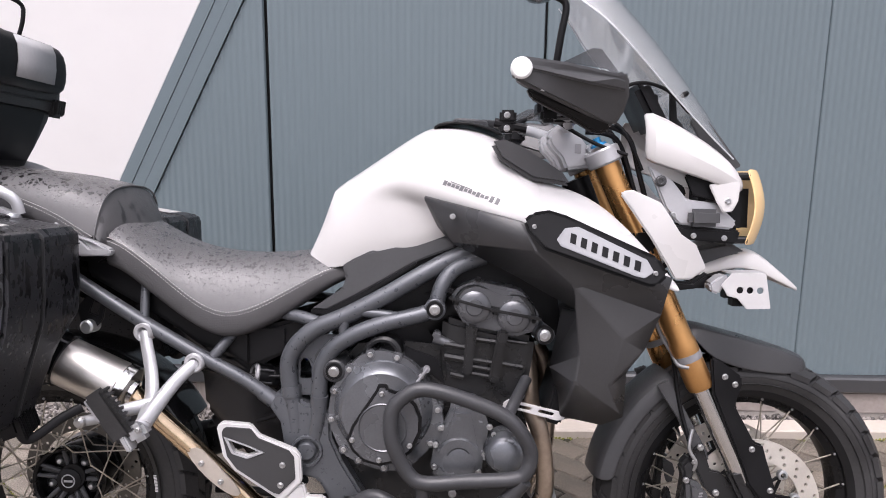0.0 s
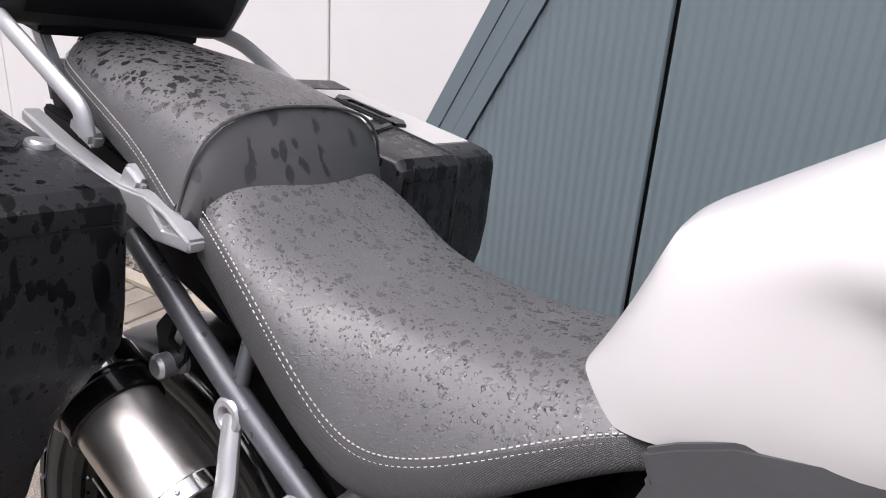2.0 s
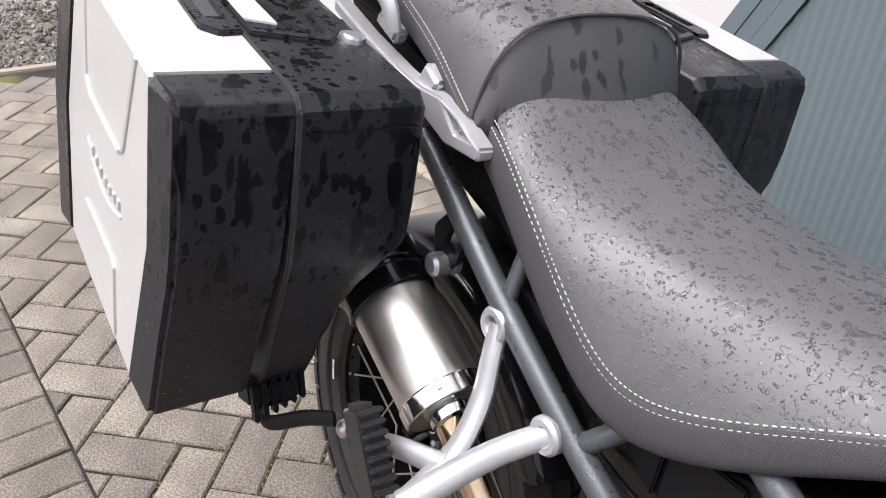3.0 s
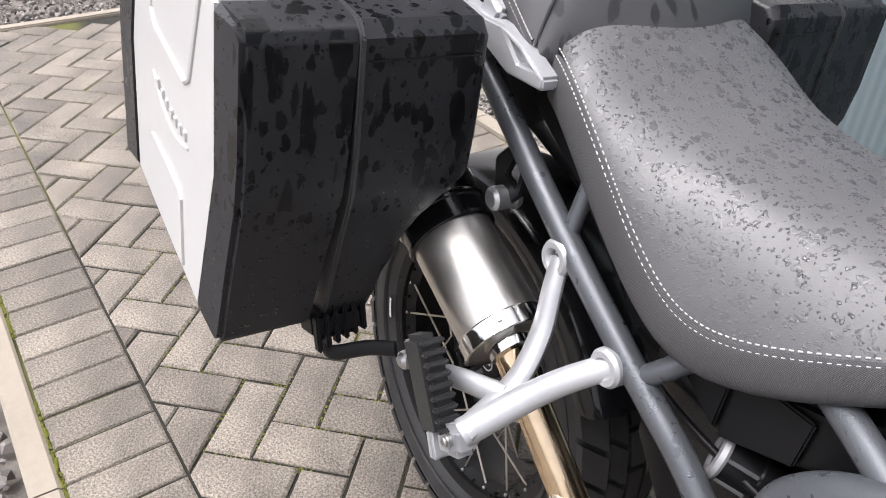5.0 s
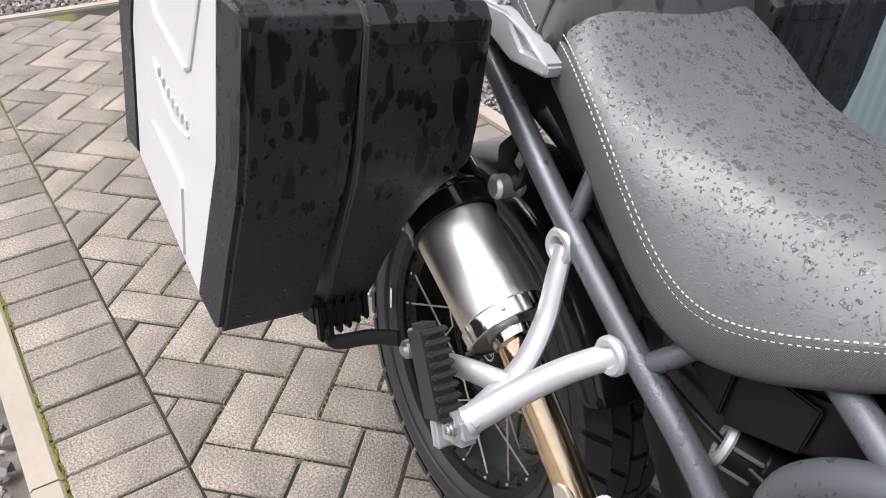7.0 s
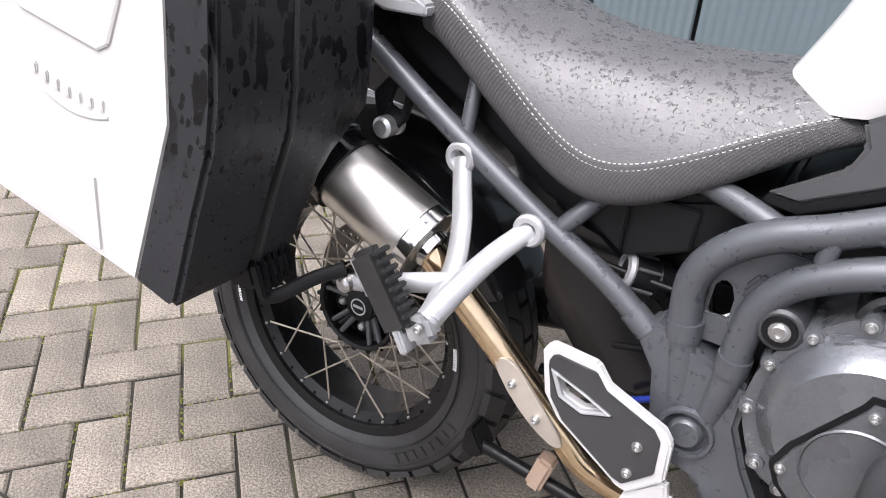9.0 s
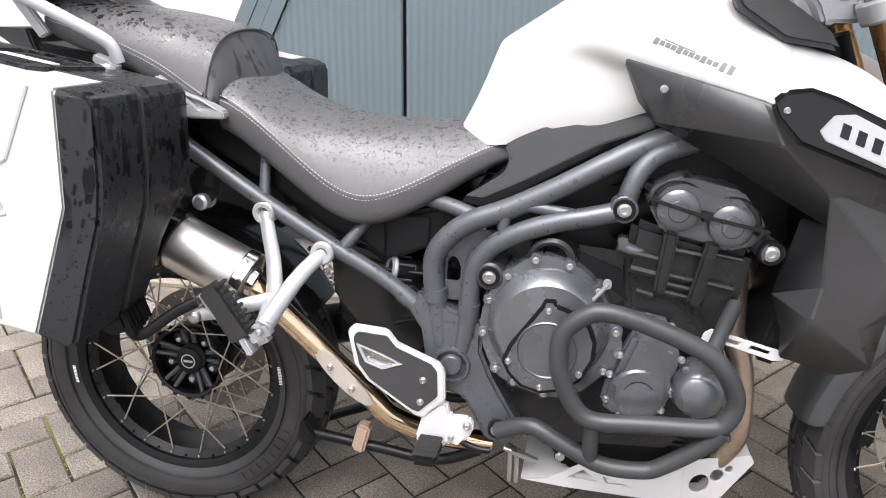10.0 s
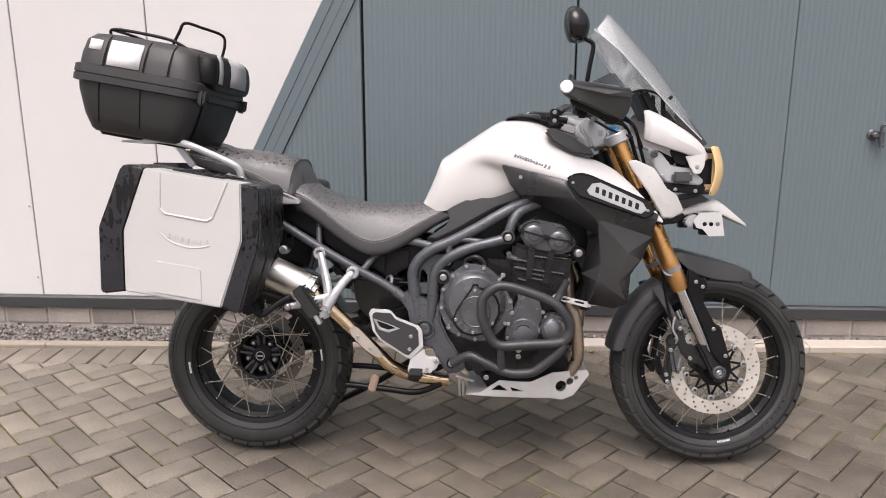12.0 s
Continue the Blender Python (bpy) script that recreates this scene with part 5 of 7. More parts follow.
WING = (
    (1.000, ((.160, 1.050), (.222, .998), (.234, .955), (.228, .930))),
    (1.052, ((.170, 1.030), (.238, 1.000), (.263, .947), (.258, .912))),
    (1.140, ((.190, 1.006), (.247, .972), (.287, .922), (.285, .883))),
    (1.200, ((.210, .964), (.257, .942), (.302, .897), (.302, .858))),
    (1.255, ((.240, .902), (.272, .891), (.312, .866), (.312, .838))),
    (1.308, ((.282, .836), (.292, .834), (.312, .829), (.312, .820))),
)
for s in (-1, 1):
    wing = part("tank_wing", loft(bmesh.new(), [[(x, s * y, z) for y, z in half] for x, half in WING]), WHITE, bike, "glossy white tank wing", sharp=80)
    subdivided(wing, 2, 0.006)
    # charcoal side cowl with folded facets
    P = dict(A=(.826, .206, .989), B=(.855, .165, .927), b=(.884, .172, .897), K=(1.020, .262, .940), k=(1.047, .276, .889), c=(.998, .205, .843), C=(1.135, .240, .772),
             J=(1.290, .316, .850), j=(1.270, .316, .824), R=(1.118, .266, .828), I=(1.269, .308, .781), H=(1.246, .296, .711), V=(1.208, .300, .734), X=(1.188, .279, .637),
             W=(1.214, .264, .580), N=(1.182, .246, .552), F=(1.104, .220, .560), E=(1.101, .212, .600), D=(1.088, .202, .654), d=(1.104, .206, .776), M=(1.127, .263, .640), U=(1.134, .260, .688), G=(1.222, .272, .664))
    bm = bmesh.new()
    vs = {k: bm.verts.new((x, s * y, z)) for k, (x, y, z) in P.items()}
    for face in ("ABb", "AbkK", "bck", "cCRk", "KkRj", "KjJ", "RIj", "CdDUR", "RUXV", "RVI", "IVH", "VXH", "HXG", "GXW", "UMWX", "UDM", "DEM", "EFM", "MFN", "MNW"):
        bm.faces.new([vs[k] for k in face])
    es = [e for e in bm.edges if len(e.link_faces) == 2]
    bmesh.ops.bevel(bm, geom=es, offset=0.0025, segments=1, affect="EDGES", clamp_overlap=True)
    cowl = part("side_cowl", bm, PLASTIC, bike, "charcoal plastic radiator cowl with folded facets", sharp=8)
    subdivided(cowl, 0, 0.006)
    # badge plate
    hexa = [(1.019, .948), (1.035, .964), (1.067, .969), (1.098, .960), (1.258, .889), (1.275, .858), (1.257, .839), (1.241, .836), (1.058, .896), (1.028, .927)]
    bw = (lambda x, z: s * (0.272 + 0.20 * (x - 1.019) + 0.18 * (0.95 - z)))
    badge = part("badge_plate", plate_mesh(hexa, 0, s * 0.012, bevel=0.006, warp=bw), BLACK, bike, "black badge plate")
    inner = [(1.080, .916), (1.095, .937), (1.119, .940), (1.237, .885), (1.249, .864), (1.233, .852), (1.218, .855), (1.088, .904)]
    part("badge_field", plate_mesh(inner, s * 0.011, s * 0.0145, bevel=0.001, warp=bw), BADGE, badge, "brushed silver badge")
    for k in range(7):
        x, z = 1.1085 + 0.0186 * k, 0.9185 - 0.0074 * k
        part("badge_bar", plate_mesh([(x - 0.0030, z + 0.0105), (x + 0.0072, z + 0.0066), (x + 0.0048, z - 0.0112), (x - 0.0054, z - 0.0073)], s * 0.0142, s * 0.0158, bevel=0.0004, warp=bw), BLACK, badge)
    for x, z in ((1.040, .938), (1.252, .861)):
        bolt((x, bw(x, z) + s * 0.011, z), 0.005, bike, ZINC, axis=(0, s, 0))
    bolt((.886, s * 0.226, .952), 0.006, bike, ZINC, axis=(0, s, 0))
    # model script on the tank: plain strokes
    strokes = [(.866 + .0082 * k, .0092, .0030 if k % 4 else .0046) for k in range(11)] + [(.958, .0095, .0058), (.969, .0095, .0058)]
    for x0, wide, tall in strokes + [(.880, .060, .0009)]:
        z0 = 1.0185 - .335 * (x0 - .866) + (.0062 if tall < .001 else 0)
        quad = [(x0 + .5 * tall, z0 + tall), (x0 + wide * .72 + .5 * tall, z0 + tall - .26 * wide), (x0 + wide * .72 - .5 * tall, z0 - tall - .26 * wide), (x0 - .5 * tall, z0 - tall)]
        part("tank_decal", plate_mesh(quad, -s * .002, s * .0010, bevel=0, warp=lambda x, z: on_tank(s, x, z)), DECAL, bike, "grey decal stroke")
    # grey panel under the tank
    plate("side_panel", [(.654, .842), (.676, .856), (.713, .874), (.851, .908), (.882, .906), (.890, .886), (.809, .853), (.688, .782), (.622, .748), (.590, .750), (.655, .795), (.664, .820)], s * 0.128, s * 0.140, GREY_PLASTIC, bike, "dark grey side panel below the tank", bevel=0.004)
    plate("side_trim", [(.592, .752), (.624, .750), (.690, .784), (.812, .855), (.808, .845), (.690, .770), (.626, .738), (.590, .742)], s * 0.130, s * 0.144, BLACK, bike, bevel=0.002)
    # inner airbox panel and cable hole beside the tank nose
    plate("tank_side_duct", [(.956, 1.098), (.975, 1.064), (.999, 1.049), (1.040, 1.024), (1.118, 1.014), (1.100, 1.040), (1.060, 1.066), (1.020, 1.090), (.985, 1.104)], s * 0.165, s * 0.208, PLASTIC, bike, "charcoal faceted duct beside the tank nose", bevel=0.008)
part("airbox", plate_mesh([(.87, .900), (.98, .890), (1.10, .830), (1.12, .700), (1.06, .690), (1.03, .770), (.92, .820)], -.105, .105, bevel=.010), BLACK, bike, "black airbox below the tank")
# fuel cap
bm = bmesh.new()
loft(bm, [[(x, y, z + 0.006 - 0.35 * y * y) for y in (-.09, -.06, 0, .06, .09)] for x, z in ((0.835, 1.133), (0.86, 1.147), (0.92, 1.146), (0.965, 1.132), (0.99, 1.118))])
cap = part("filler_surround", bm, BLACK, bike, "matt black filler surround")
subdivided(cap, 1, 0.008)
part("filler_cap", turned(bmesh.new(), [(0, 0.012), (0.036, 0.012), (0.040, 0.008), (0.040, 0)], (0.915, 0, 1.146), (0.06, 0, 1), 32), GREY_PLASTIC, bike)

# ---- frame ----
for s in (-1, 1):
    def T(pts, ys):
        ys = ys if isinstance(ys, (list, tuple)) else [ys] * len(pts)
        return [(x, s * y, z) for (x, z), y in zip(pts, ys)]
    lab = "graphite-painted steel frame tube"
    tube("frame_tube", T([(.945, .884), (.885, .862), (.821, .828), (.745, .783), (.668, .742), (.611, .717), (.571, .685), (.550, .648), (.549, .606), (.558, .551), (.566, .49)], [.125, .142, .158, .165, .166, .166, .164, .162, .160, .158, .156]), 0.0185, FRAME, bike, lab)
    tube("frame_tube", T([(.852, .758), (.803, .744), (.748, .730), (.692, .708), (.647, .679), (.622, .642), (.615, .600), (.613, .539), (.604, .480)], [.172, .176, .178, .178, .176, .173, .170, .166, .160]), 0.0170, FRAME, bike, lab)
    tube("frame_tube", T([(.852, .758), (.861, .797), (.875, .826), (.901, .849), (.950, .866)], [.172, .168, .160, .150, .135]), 0.0165, FRAME, bike, lab)
    tube("frame_brace", T([(.700, .752), (.740, .748), (.790, .742)], .172), 0.010, FRAME, bike)
    tube("frame_brace", T([(.668, .738), (.664, .712), (.668, .698)], .172), 0.010, FRAME, bike)
    tube("frame_brace", T([(.525, .738), (.570, .733), (.622, .722)], [.12, .14, .160]), 0.0135, FRAME, bike)
    tube("subframe_tube", T([(.540, .540), (.456, .597), (.371, .642), (.238, .716), (.120, .787), (.04, .835)], [.155, .152, .152, .150, .146, .142]), 0.0145, FRAME, bike, lab)
    tube("subframe_strut", T([(.238, .716), (.234, .775), (.230, .82)], [.148, .13, .11]), 0.0095, FRAME, bike)
    tube("subframe_strut", T([(.380, .640), (.402, .668), (.425, .700)], [.150, .14, .12]), 0.0115, FRAME, bike)
    bm = plate_mesh([(.506, .553), (.518, .575), (.532, .580), (.566, .569), (.586, .557), (.624, .550), (.640, .540), (.640, .486), (.662, .437), (.700, .375), (.723, .338), (.712, .318), (.690, .312), (.657, .315), (.612, .395), (.570, .405), (.545, .440), (.540, .469), (.532, .515)], s * 0.118, s * 0.172, bevel=0.012)
    part("pivot_casting", bm, FRAME, bike, "graphite-painted swingarm pivot casting")
    part("tube_collar", rod(bmesh.new(), (.5525, s * .160, .592), (.5545, s * .1595, .570), .0205, 18), FRAME, bike)
    part("tube_collar", rod(bmesh.new(), (.6145, s * .169, .575), (.6135, s * .167, .553), .0190, 18), FRAME, bike)
    part("tube_collar", rod(bmesh.new(), (.490, s * .154, .575), (.515, s * .155, .557), .0165, 18), FRAME, bike)
    bm = turned(bmesh.new(), [(0, 0.012), (0.016, 0.012), (0.018, 0.010), (0.020, 0.004), (0.026, 0.004), (0.028, 0.010), (0.032, 0.010), (0.035, 0.0), (0.035, -0.01)], (.589, s * 0.168, .457), (0, s, 0), 32)
    part("pivot_cover", bm, FRAME, bike)
    part("frame_gusset", plate_mesh([(.566, .66), (.60, .70), (.66, .70), (.625, .655), (.612, .60), (.600, .57), (.566, .57)], s * 0.148, s * 0.154, [[(.570, .606), (.571, .640), (.578, .650), (.588, .646), (.594, .630), (.594, .606)]], 0.002), FRAME, bike)
    bm = turned(bmesh.new(), [(0, 0.002), (0.020, 0.002), (0.022, 0.0), (0.022, -0.03)], (.852, s * 0.186, .762), (0, s, 0), 24)
    part("engine_mount", bm, FRAME, bike)
for p, r in (((.852, -.190, .762), .0115), ((1.072, -.205, .718), .0125), ((.648, -.192, .631), .0115), ((.677, -.190, .349), .0105)):
    bolt(p, r, bike, ZINC)
    bm = turned(bmesh.new(), [(r * 1.0, 0.001), (r * 1.45, 0.001), (r * 1.55, -0.002), (r * 1.55, -0.012), (r * 1.0, -0.012)], p, (0, -1, 0), 20, closed=True)
    part("washer", bm, BLACK, bike)
part("head_mount", rod(bmesh.new(), (1.075, -.204, .718), (1.06, -.12, .72), .018, 14), FRAME, bike)
part("side_mount", turned(bmesh.new(), [(0, .004), (.020, .004), (.0235, .001), (.0245, -.004), (.0245, -.10)], (.648, -.186, .631), (0, -1, 0), 28), CRASH, bike, "black round engine mount")
part("mount_link", plate_mesh([(.600, .652), (.612, .672), (.640, .660), (.672, .640), (.668, .612), (.640, .605), (.612, .620)], -.150, -.164, bevel=.004), CRASH, bike)

# ---- engine ----
bm = plate_mesh([(.62, .60), (.70, .69), (.80, .70), (.86, .66), (1.02, .60), (1.05, .50), (1.04, .38), (.98, .31), (.74, .29), (.65, .40)], -0.135, 0.135, bevel=0.02)
part("crankcase", bm, ENGINE_DARK, bike, "black engine crankcase")
bm = plate_mesh([(.868, .745), (.905, .735), (1.058, .705), (1.050, .64), (1.035, .560), (.985, .54), (.875, .56), (.862, .66)], -0.165, 0.165, bevel=0.012)
block = part("cylinder_block", bm, ENGINE_DARK, bike, "black cylinder block with ribs and ducts")
for bar in ([(.917, .735), (.940, .732), (.928, .626), (.910, .630)], [(.981, .725), (1.002, .722), (.983, .612), (.962, .617)]):
    part("block_duct", plate_mesh(bar, -.160, -.190, bevel=.005), ENGINE_DARK, block)
for x0, z0, x1, z1, r in ((.935, .701, .985, .695, .006), (.932, .658, .980, .651, .005), (.930, .644, .976, .637, .005), (.928, .630, .972, .623, .005), (.872, .690, .918, .683, .006), (.872, .665, .914, .658, .008), (.986, .652, 1.032, .645, .006), (.99, .70, 1.04, .694, .004), (.885, .628, .912, .622, .006)):
    part("block_rib", rod(bmesh.new(), (x0, -.170, z0), (x1, -.170, z1), r, 8), ENGINE_DARK, block)
# cam cover with two round lobes
cam_out = [(.882, .790), (.898, .805), (.918, .815), (.934, .821), (.956, .816), (1.023, .804), (1.046, .780), (1.066, .750), (1.056, .722), (1.014, .708), (.989, .717), (.935, .727), (.912, .731), (.892, .764)]
cc = part("cam_cover", plate_mesh(cam_out, -0.182, 0.182, bevel=0.007), ENGINE_TOP, bike, "dark grey cam cover")
soft(cc)
part("cover_step", plate_mesh([(.900, .790), (.912, .804), (.936, .812), (.956, .806), (.990, .793), (1.020, .794), (1.040, .772), (1.048, .757), (.990, .768), (.900, .786)], -0.180, -0.192, bevel=0.005), ENGINE_TOP, cc)
for x, z, r in ((.932, .770, .034), (1.012, .752, .034)):
    bm = turned(bmesh.new(), [(0, 0.014), (r * .45, 0.0135), (r * .50, 0.0115), (r * .80, 0.0105), (r * .96, 0.006), (r, -0.004)], (x, -0.190, z), (0, -1, 0), 40)
    part("cam_boss", bm, ENGINE_TOP, cc)
    bm = turned(bmesh.new(), [(r * 1.0, 0.002), (r * 1.22, 0.0015), (r * 1.30, -0.003), (r * 1.30, -0.012)], (x, -0.188, z), (0, -1, 0), 28, start=math.pi * 0.98, arc=math.pi * 1.0)
    part("lobe_skirt", bm, ENGINE_DARK, cc)
part("cover_flange", plate_mesh([(.880, .792), (.968, .769), (1.066, .753), (1.066, .747), (.968, .763), (.880, .786)], -.180, -.2065, bevel=.002), ENGINE_DARK, cc)
for x, z in ((.884, .800), (.938, .824), (1.052, .742)):
    bolt((x, -.18, z), .006, cc, BLACK)
# clutch cover
CL = (.750, 0, .556)
CASE_BOLTS = ((.861, .556), (.826, .625), (.777, .662), (.722, .667), (.679, .635), (.650, .590), (.643, .531), (.668, .468), (.70, .447), (.752, .432), (.80, .440), (.847, .486), (.867, .519))
flange = [(.752 + (x - .752) * 1.05, .552 + (z - .552) * 1.05) for x, z in CASE_BOLTS]
clutch = part("clutch_cover", plate_mesh(flange, -0.10, -0.187, bevel=0.006, smooth=3), ENGINE, bike, "dark grey bolted clutch cover")
soft(clutch)
bm = turned(bmesh.new(), [(0, -0.222), (0.080, -0.220), (0.087, -0.214), (0.092, -0.205), (0.098, -0.197), (0.1005, -0.192), (0.1005, -0.180)], CL, segs=64)
part("cover_dome", bm, ENGINE, clutch)
for x, z in CASE_BOLTS:
    bm = turned(bmesh.new(), [(0, 0), (0.0095, 0), (0.011, -0.003), (0.011, -0.05)], (x, -.189, z), (0, -1, 0), 14)
    part("cover_lug", bm, ENGINE, clutch)
    bolt((x, -.190, z), .0058, clutch, ZINC)
inner = [(.682, .500), (.692, .530), (.739, .602), (.743, .613), (.760, .614), (.764, .605), (.798, .595), (.818, .576), (.829, .550), (.828, .520), (.810, .480), (.780, .458), (.747, .450), (.715, .458), (.693, .478)]
# black backing plate added to draw the dark gap round the centre
part("centre_gap_shade", plate_mesh([(.750 + (x - .750) * 1.025, .53 + (z - .53) * 1.025) for x, z in inner], -0.210, -0.2226, bevel=0.0008), BLACK, clutch)
part("clutch_centre", plate_mesh(inner, -0.214, -0.227, bevel=0.005), ENGINE_TOP, clutch)
for x, z in ((.751, .597), (.692, .502), (.746, .462), (.807, .493)):
    bolt((x, -.228, z), .0058, clutch, ZINC)
bm = turned(bmesh.new(), [(0.046, 0.0), (0.048, 0.0018), (0.050, 0.0)], (.753, -.227, .528), (0, -1, 0), 40)
for k in range(6):
    rbox(bm, (.722 + .0125 * k, -.2275, .529), (.008, .0015, .016), .0004)
part("cast_mark", bm, ENGINE_TOP, clutch, "raised cast ring and strokes")
bm = turned(bmesh.new(), [(.028, -.178), (.034, -.182), (.040, -.178), (.040, -.10), (.028, -.10)], (.746, 0, .664), segs=32, closed=True)
part("water_pump_ring", bm, ENGINE_DARK, bike)
bm = turned(bmesh.new(), [(0, .004), (.012, .004), (.014, 0), (.014, -.01)], (.690, -.186, .630), (-0.3, -1, 0.3), 20)
rbox(bm, (.706, -.190, .642), (.026, .014, .018), .005, pose(0, 0, 0, 0, -18, 0))
part("oil_filler", bm, ENGINE, bike)
bm = bmesh.new()
rbox(bm, (.676, -.1945, .606), (.011, .0016, .022), .0005, pose(0, 0, 0, 0, 32, 0))
plaque = part("data_plate", bm, GREY_STRIPE, bike, "small pale printed plate")
for k in range(3):
    part("plate_bar", rbox(bmesh.new(), (.6725 + .0035 * k, -.1955, .6005 + .0056 * k), (.006, .0008, .0026), .0002, pose(0, 0, 0, 0, 32, 0)), BLACK, plaque)
# generator and starter covers
alt = part("generator_cover", plate_mesh([(.846, .430), (.852, .470), (.872, .525), (.886, .560), (.890, .595), (.945, .586), (.966, .526), (.956, .466), (.952, .428), (.925, .408), (.872, .408)], -0.165, -0.196, bevel=0.008), ENGINE, bike, "dark grey generator cover")
soft(alt)
fan = part("generator_boss", plate_mesh([(.889, .566), (.937, .568), (.955, .482), (.954, .456), (.940, .430), (.908, .414), (.874, .420), (.858, .442), (.860, .474)], -.190, -.212, bevel=.010), ENGINE, alt)
soft(fan)
bm = turned(bmesh.new(), [(.022, -.2125), (.026, -.2155), (.042, -.2155), (.047, -.211), (.047, -.205), (.022, -.205)], (.906, 0, .462), segs=24, start=3.5, arc=2.2, closed=True)
part("boss_ridge", bm, ENGINE, alt)
bm = turned(bmesh.new(), [(0, -.2155), (.020, -.2145), (.034, -.2115), (.036, -.205)], (.905, 0, .455), segs=32)
part("boss_dome", bm, ENGINE, alt)
bm = turned(bmesh.new(), [(0, -.226), (.028, -.224), (.038, -.216), (.043, -.200), (.046, -.19), (.046, -.16)], (1.000, 0, .474), segs=40)
sc = part("starter_cover", bm, ENGINE, bike, "dark grey round starter cover")
for k in range(5):
    a = 2 * math.pi * k / 5 + 0.9
    bolt((1.0 + .043 * math.cos(a), -.196, .474 + .043 * math.sin(a)), .0058, sc, ZINC)
for x, z in ((.871, .522), (.858, .486), (.856, .440), (.945, .582), (.967, .526), (.956, .470), (.946, .432), (.880, .414)):
    bolt((x, -.197, z), .0062, alt, ZINC)
# sump, lower clutter and bolts
# sump drawn low and black so the bash-plate cut-outs show dark, as if shaded
part("sump", plate_mesh([(.76, .30), (.80, .42), (1.02, .40), (1.07, .33), (1.05, .255), (1.0, .243), (.80, .243)], -0.118, 0.118, bevel=0.01), BLACK, bike)
for x, z in ((.893, .393), (.893, .372), (.790, .300), (1.03, .585)):
    bolt((x, -.165, z), .009, bike, ZINC)
    part("spacer", rod(bmesh.new(), (x, -.165, z), (x, -.10, z), .010, 12), ENGINE_DARK, bike)
for k in range(7):
    part("sump_fin", slab(.80, 1.0, -.128, -.118, .33 + .012 * k, .335 + .012 * k, .001), ENGINE_DARK, bike)
bm = bmesh.new()
rod(bm, (.80, -.205, .590), (.84, -.205, .645), .0035, 8)
rod(bm, (.838, -.207, .643), (.838, -.195, .643), .007, 12)
part("cable_lever", bm, CLIP, bike)
plate("cable_bracket", [(.79, .68), (.86, .655), (.875, .60), (.82, .64), (.79, .66)], -.150, -.156, BLACK, bike)
bm = bmesh.new()
rod(bm, (.850, -.165, .700), (.890, -.165, .686), .012, 12, .008)
rbox(bm, (.856, -.165, .708), (.016, .03, .014), .003, pose(0, 0, 0, 0, 20, 0))
part("throttle_linkage", bm, ENGINE_TOP, bike, "grey throttle linkage")
part("throttle_body", rod(bmesh.new(), (.83, -.10, .72), (.90, -.10, .76), .035, 16), BLACK, bike)
part("air_box", plate_mesh([(.60, .73), (.66, .79), (.80, .87), (.95, .90), (1.05, .86), (1.0, .80), (.86, .79), (.72, .72)], -0.12, 0.12, bevel=0.01), BLACK, bike)

part("intake_shroud", plate_mesh([(.62, .69), (.70, .745), (.80, .790), (.90, .800), (.90, .730), (.872, .650), (.80, .640), (.70, .690)], -.118, .118, bevel=.008), BLACK, bike, "black plastic intake shroud")
part("heat_flap", plate_mesh([(.788, .690), (.866, .684), (.870, .600), (.846, .590), (.800, .640)], -.150, -.153, bevel=.001), ENGINE_DARK, bike)

# header pipe and lower exhaust
tube("header_pipe", [(1.040, -.10, .69), (1.047, -.115, .64), (1.055, -.12, .55), (1.074, -.122, .50), (1.086, -.12, .43), (1.087, -.118, .36), (1.06, -.11, .30)], 0.0195, HEADER, bike, "heat-tinted exhaust header")
tube("header_pipe", [(1.07, .0, .66), (1.095, .0, .60), (1.10, .0, .50), (1.09, .0, .40), (1.05, .0, .31)], 0.0215, HEADER, bike)
# radiator
rad = bmesh.new()
rbox(rad, (1.125, 0, .66), (.034, .38, .26), .006, pose(0, 0, 0, 0, 14, 0))
part("radiator", rad, BLACK, bike)
# crash bars
for s in (-1, 1):
    y = s * .262
    loop = [(.773, .541), (.778, .580), (.813, .612), (.850, .617), (.915, .601), (.991, .571), (1.025, .539), (1.046, .495), (1.038, .456), (1.010, .441), (.920, .434), (.839, .428), (.805, .449), (.778, .506)]
    tube("crash_bar", [(x, y * (1.0 if z > .5 else .97), z) for x, z in loop], 0.0150, CRASH, bike, "black tubular crash bar", closed=True, n=5)
    tube("crash_bar", [(.680, s * .195, .352), (.735, s * .218, .384), (.787, s * .228, .366), (.857, s * .232, .337), (.925, s * .235, .339), (.957, s * .238, .356), (1.010, s * .248, .405), (1.036, s * .256, .440)], 0.0145, CRASH, bike, n=6)
    part("crash_bar_strut", rod(bmesh.new(), (.835, s * .252, .432), (.838, s * .230, .338), .0135, 12), CRASH, bike)
    part("crash_bar_strut", rod(bmesh.new(), (1.0, s * .255, .568), (1.04, s * .17, .62), .012, 12), CRASH, bike)
    sl = [(.989, .562), (.994, .580), (1.004, .587), (1.030, .581), (1.116, .562), (1.116, .548), (1.100, .546), (1.010, .568)]
    plate("crash_bar_bracket", sl, s * .200, s * .206, BRIGHT_ALU, bike, "slotted silver bracket", holes=[[(1.012, .571), (1.018, .578), (1.050, .571), (1.046, .565)], [(1.062, .562), (1.066, .568), (1.096, .561), (1.092, .555)]], bevel=0.001)

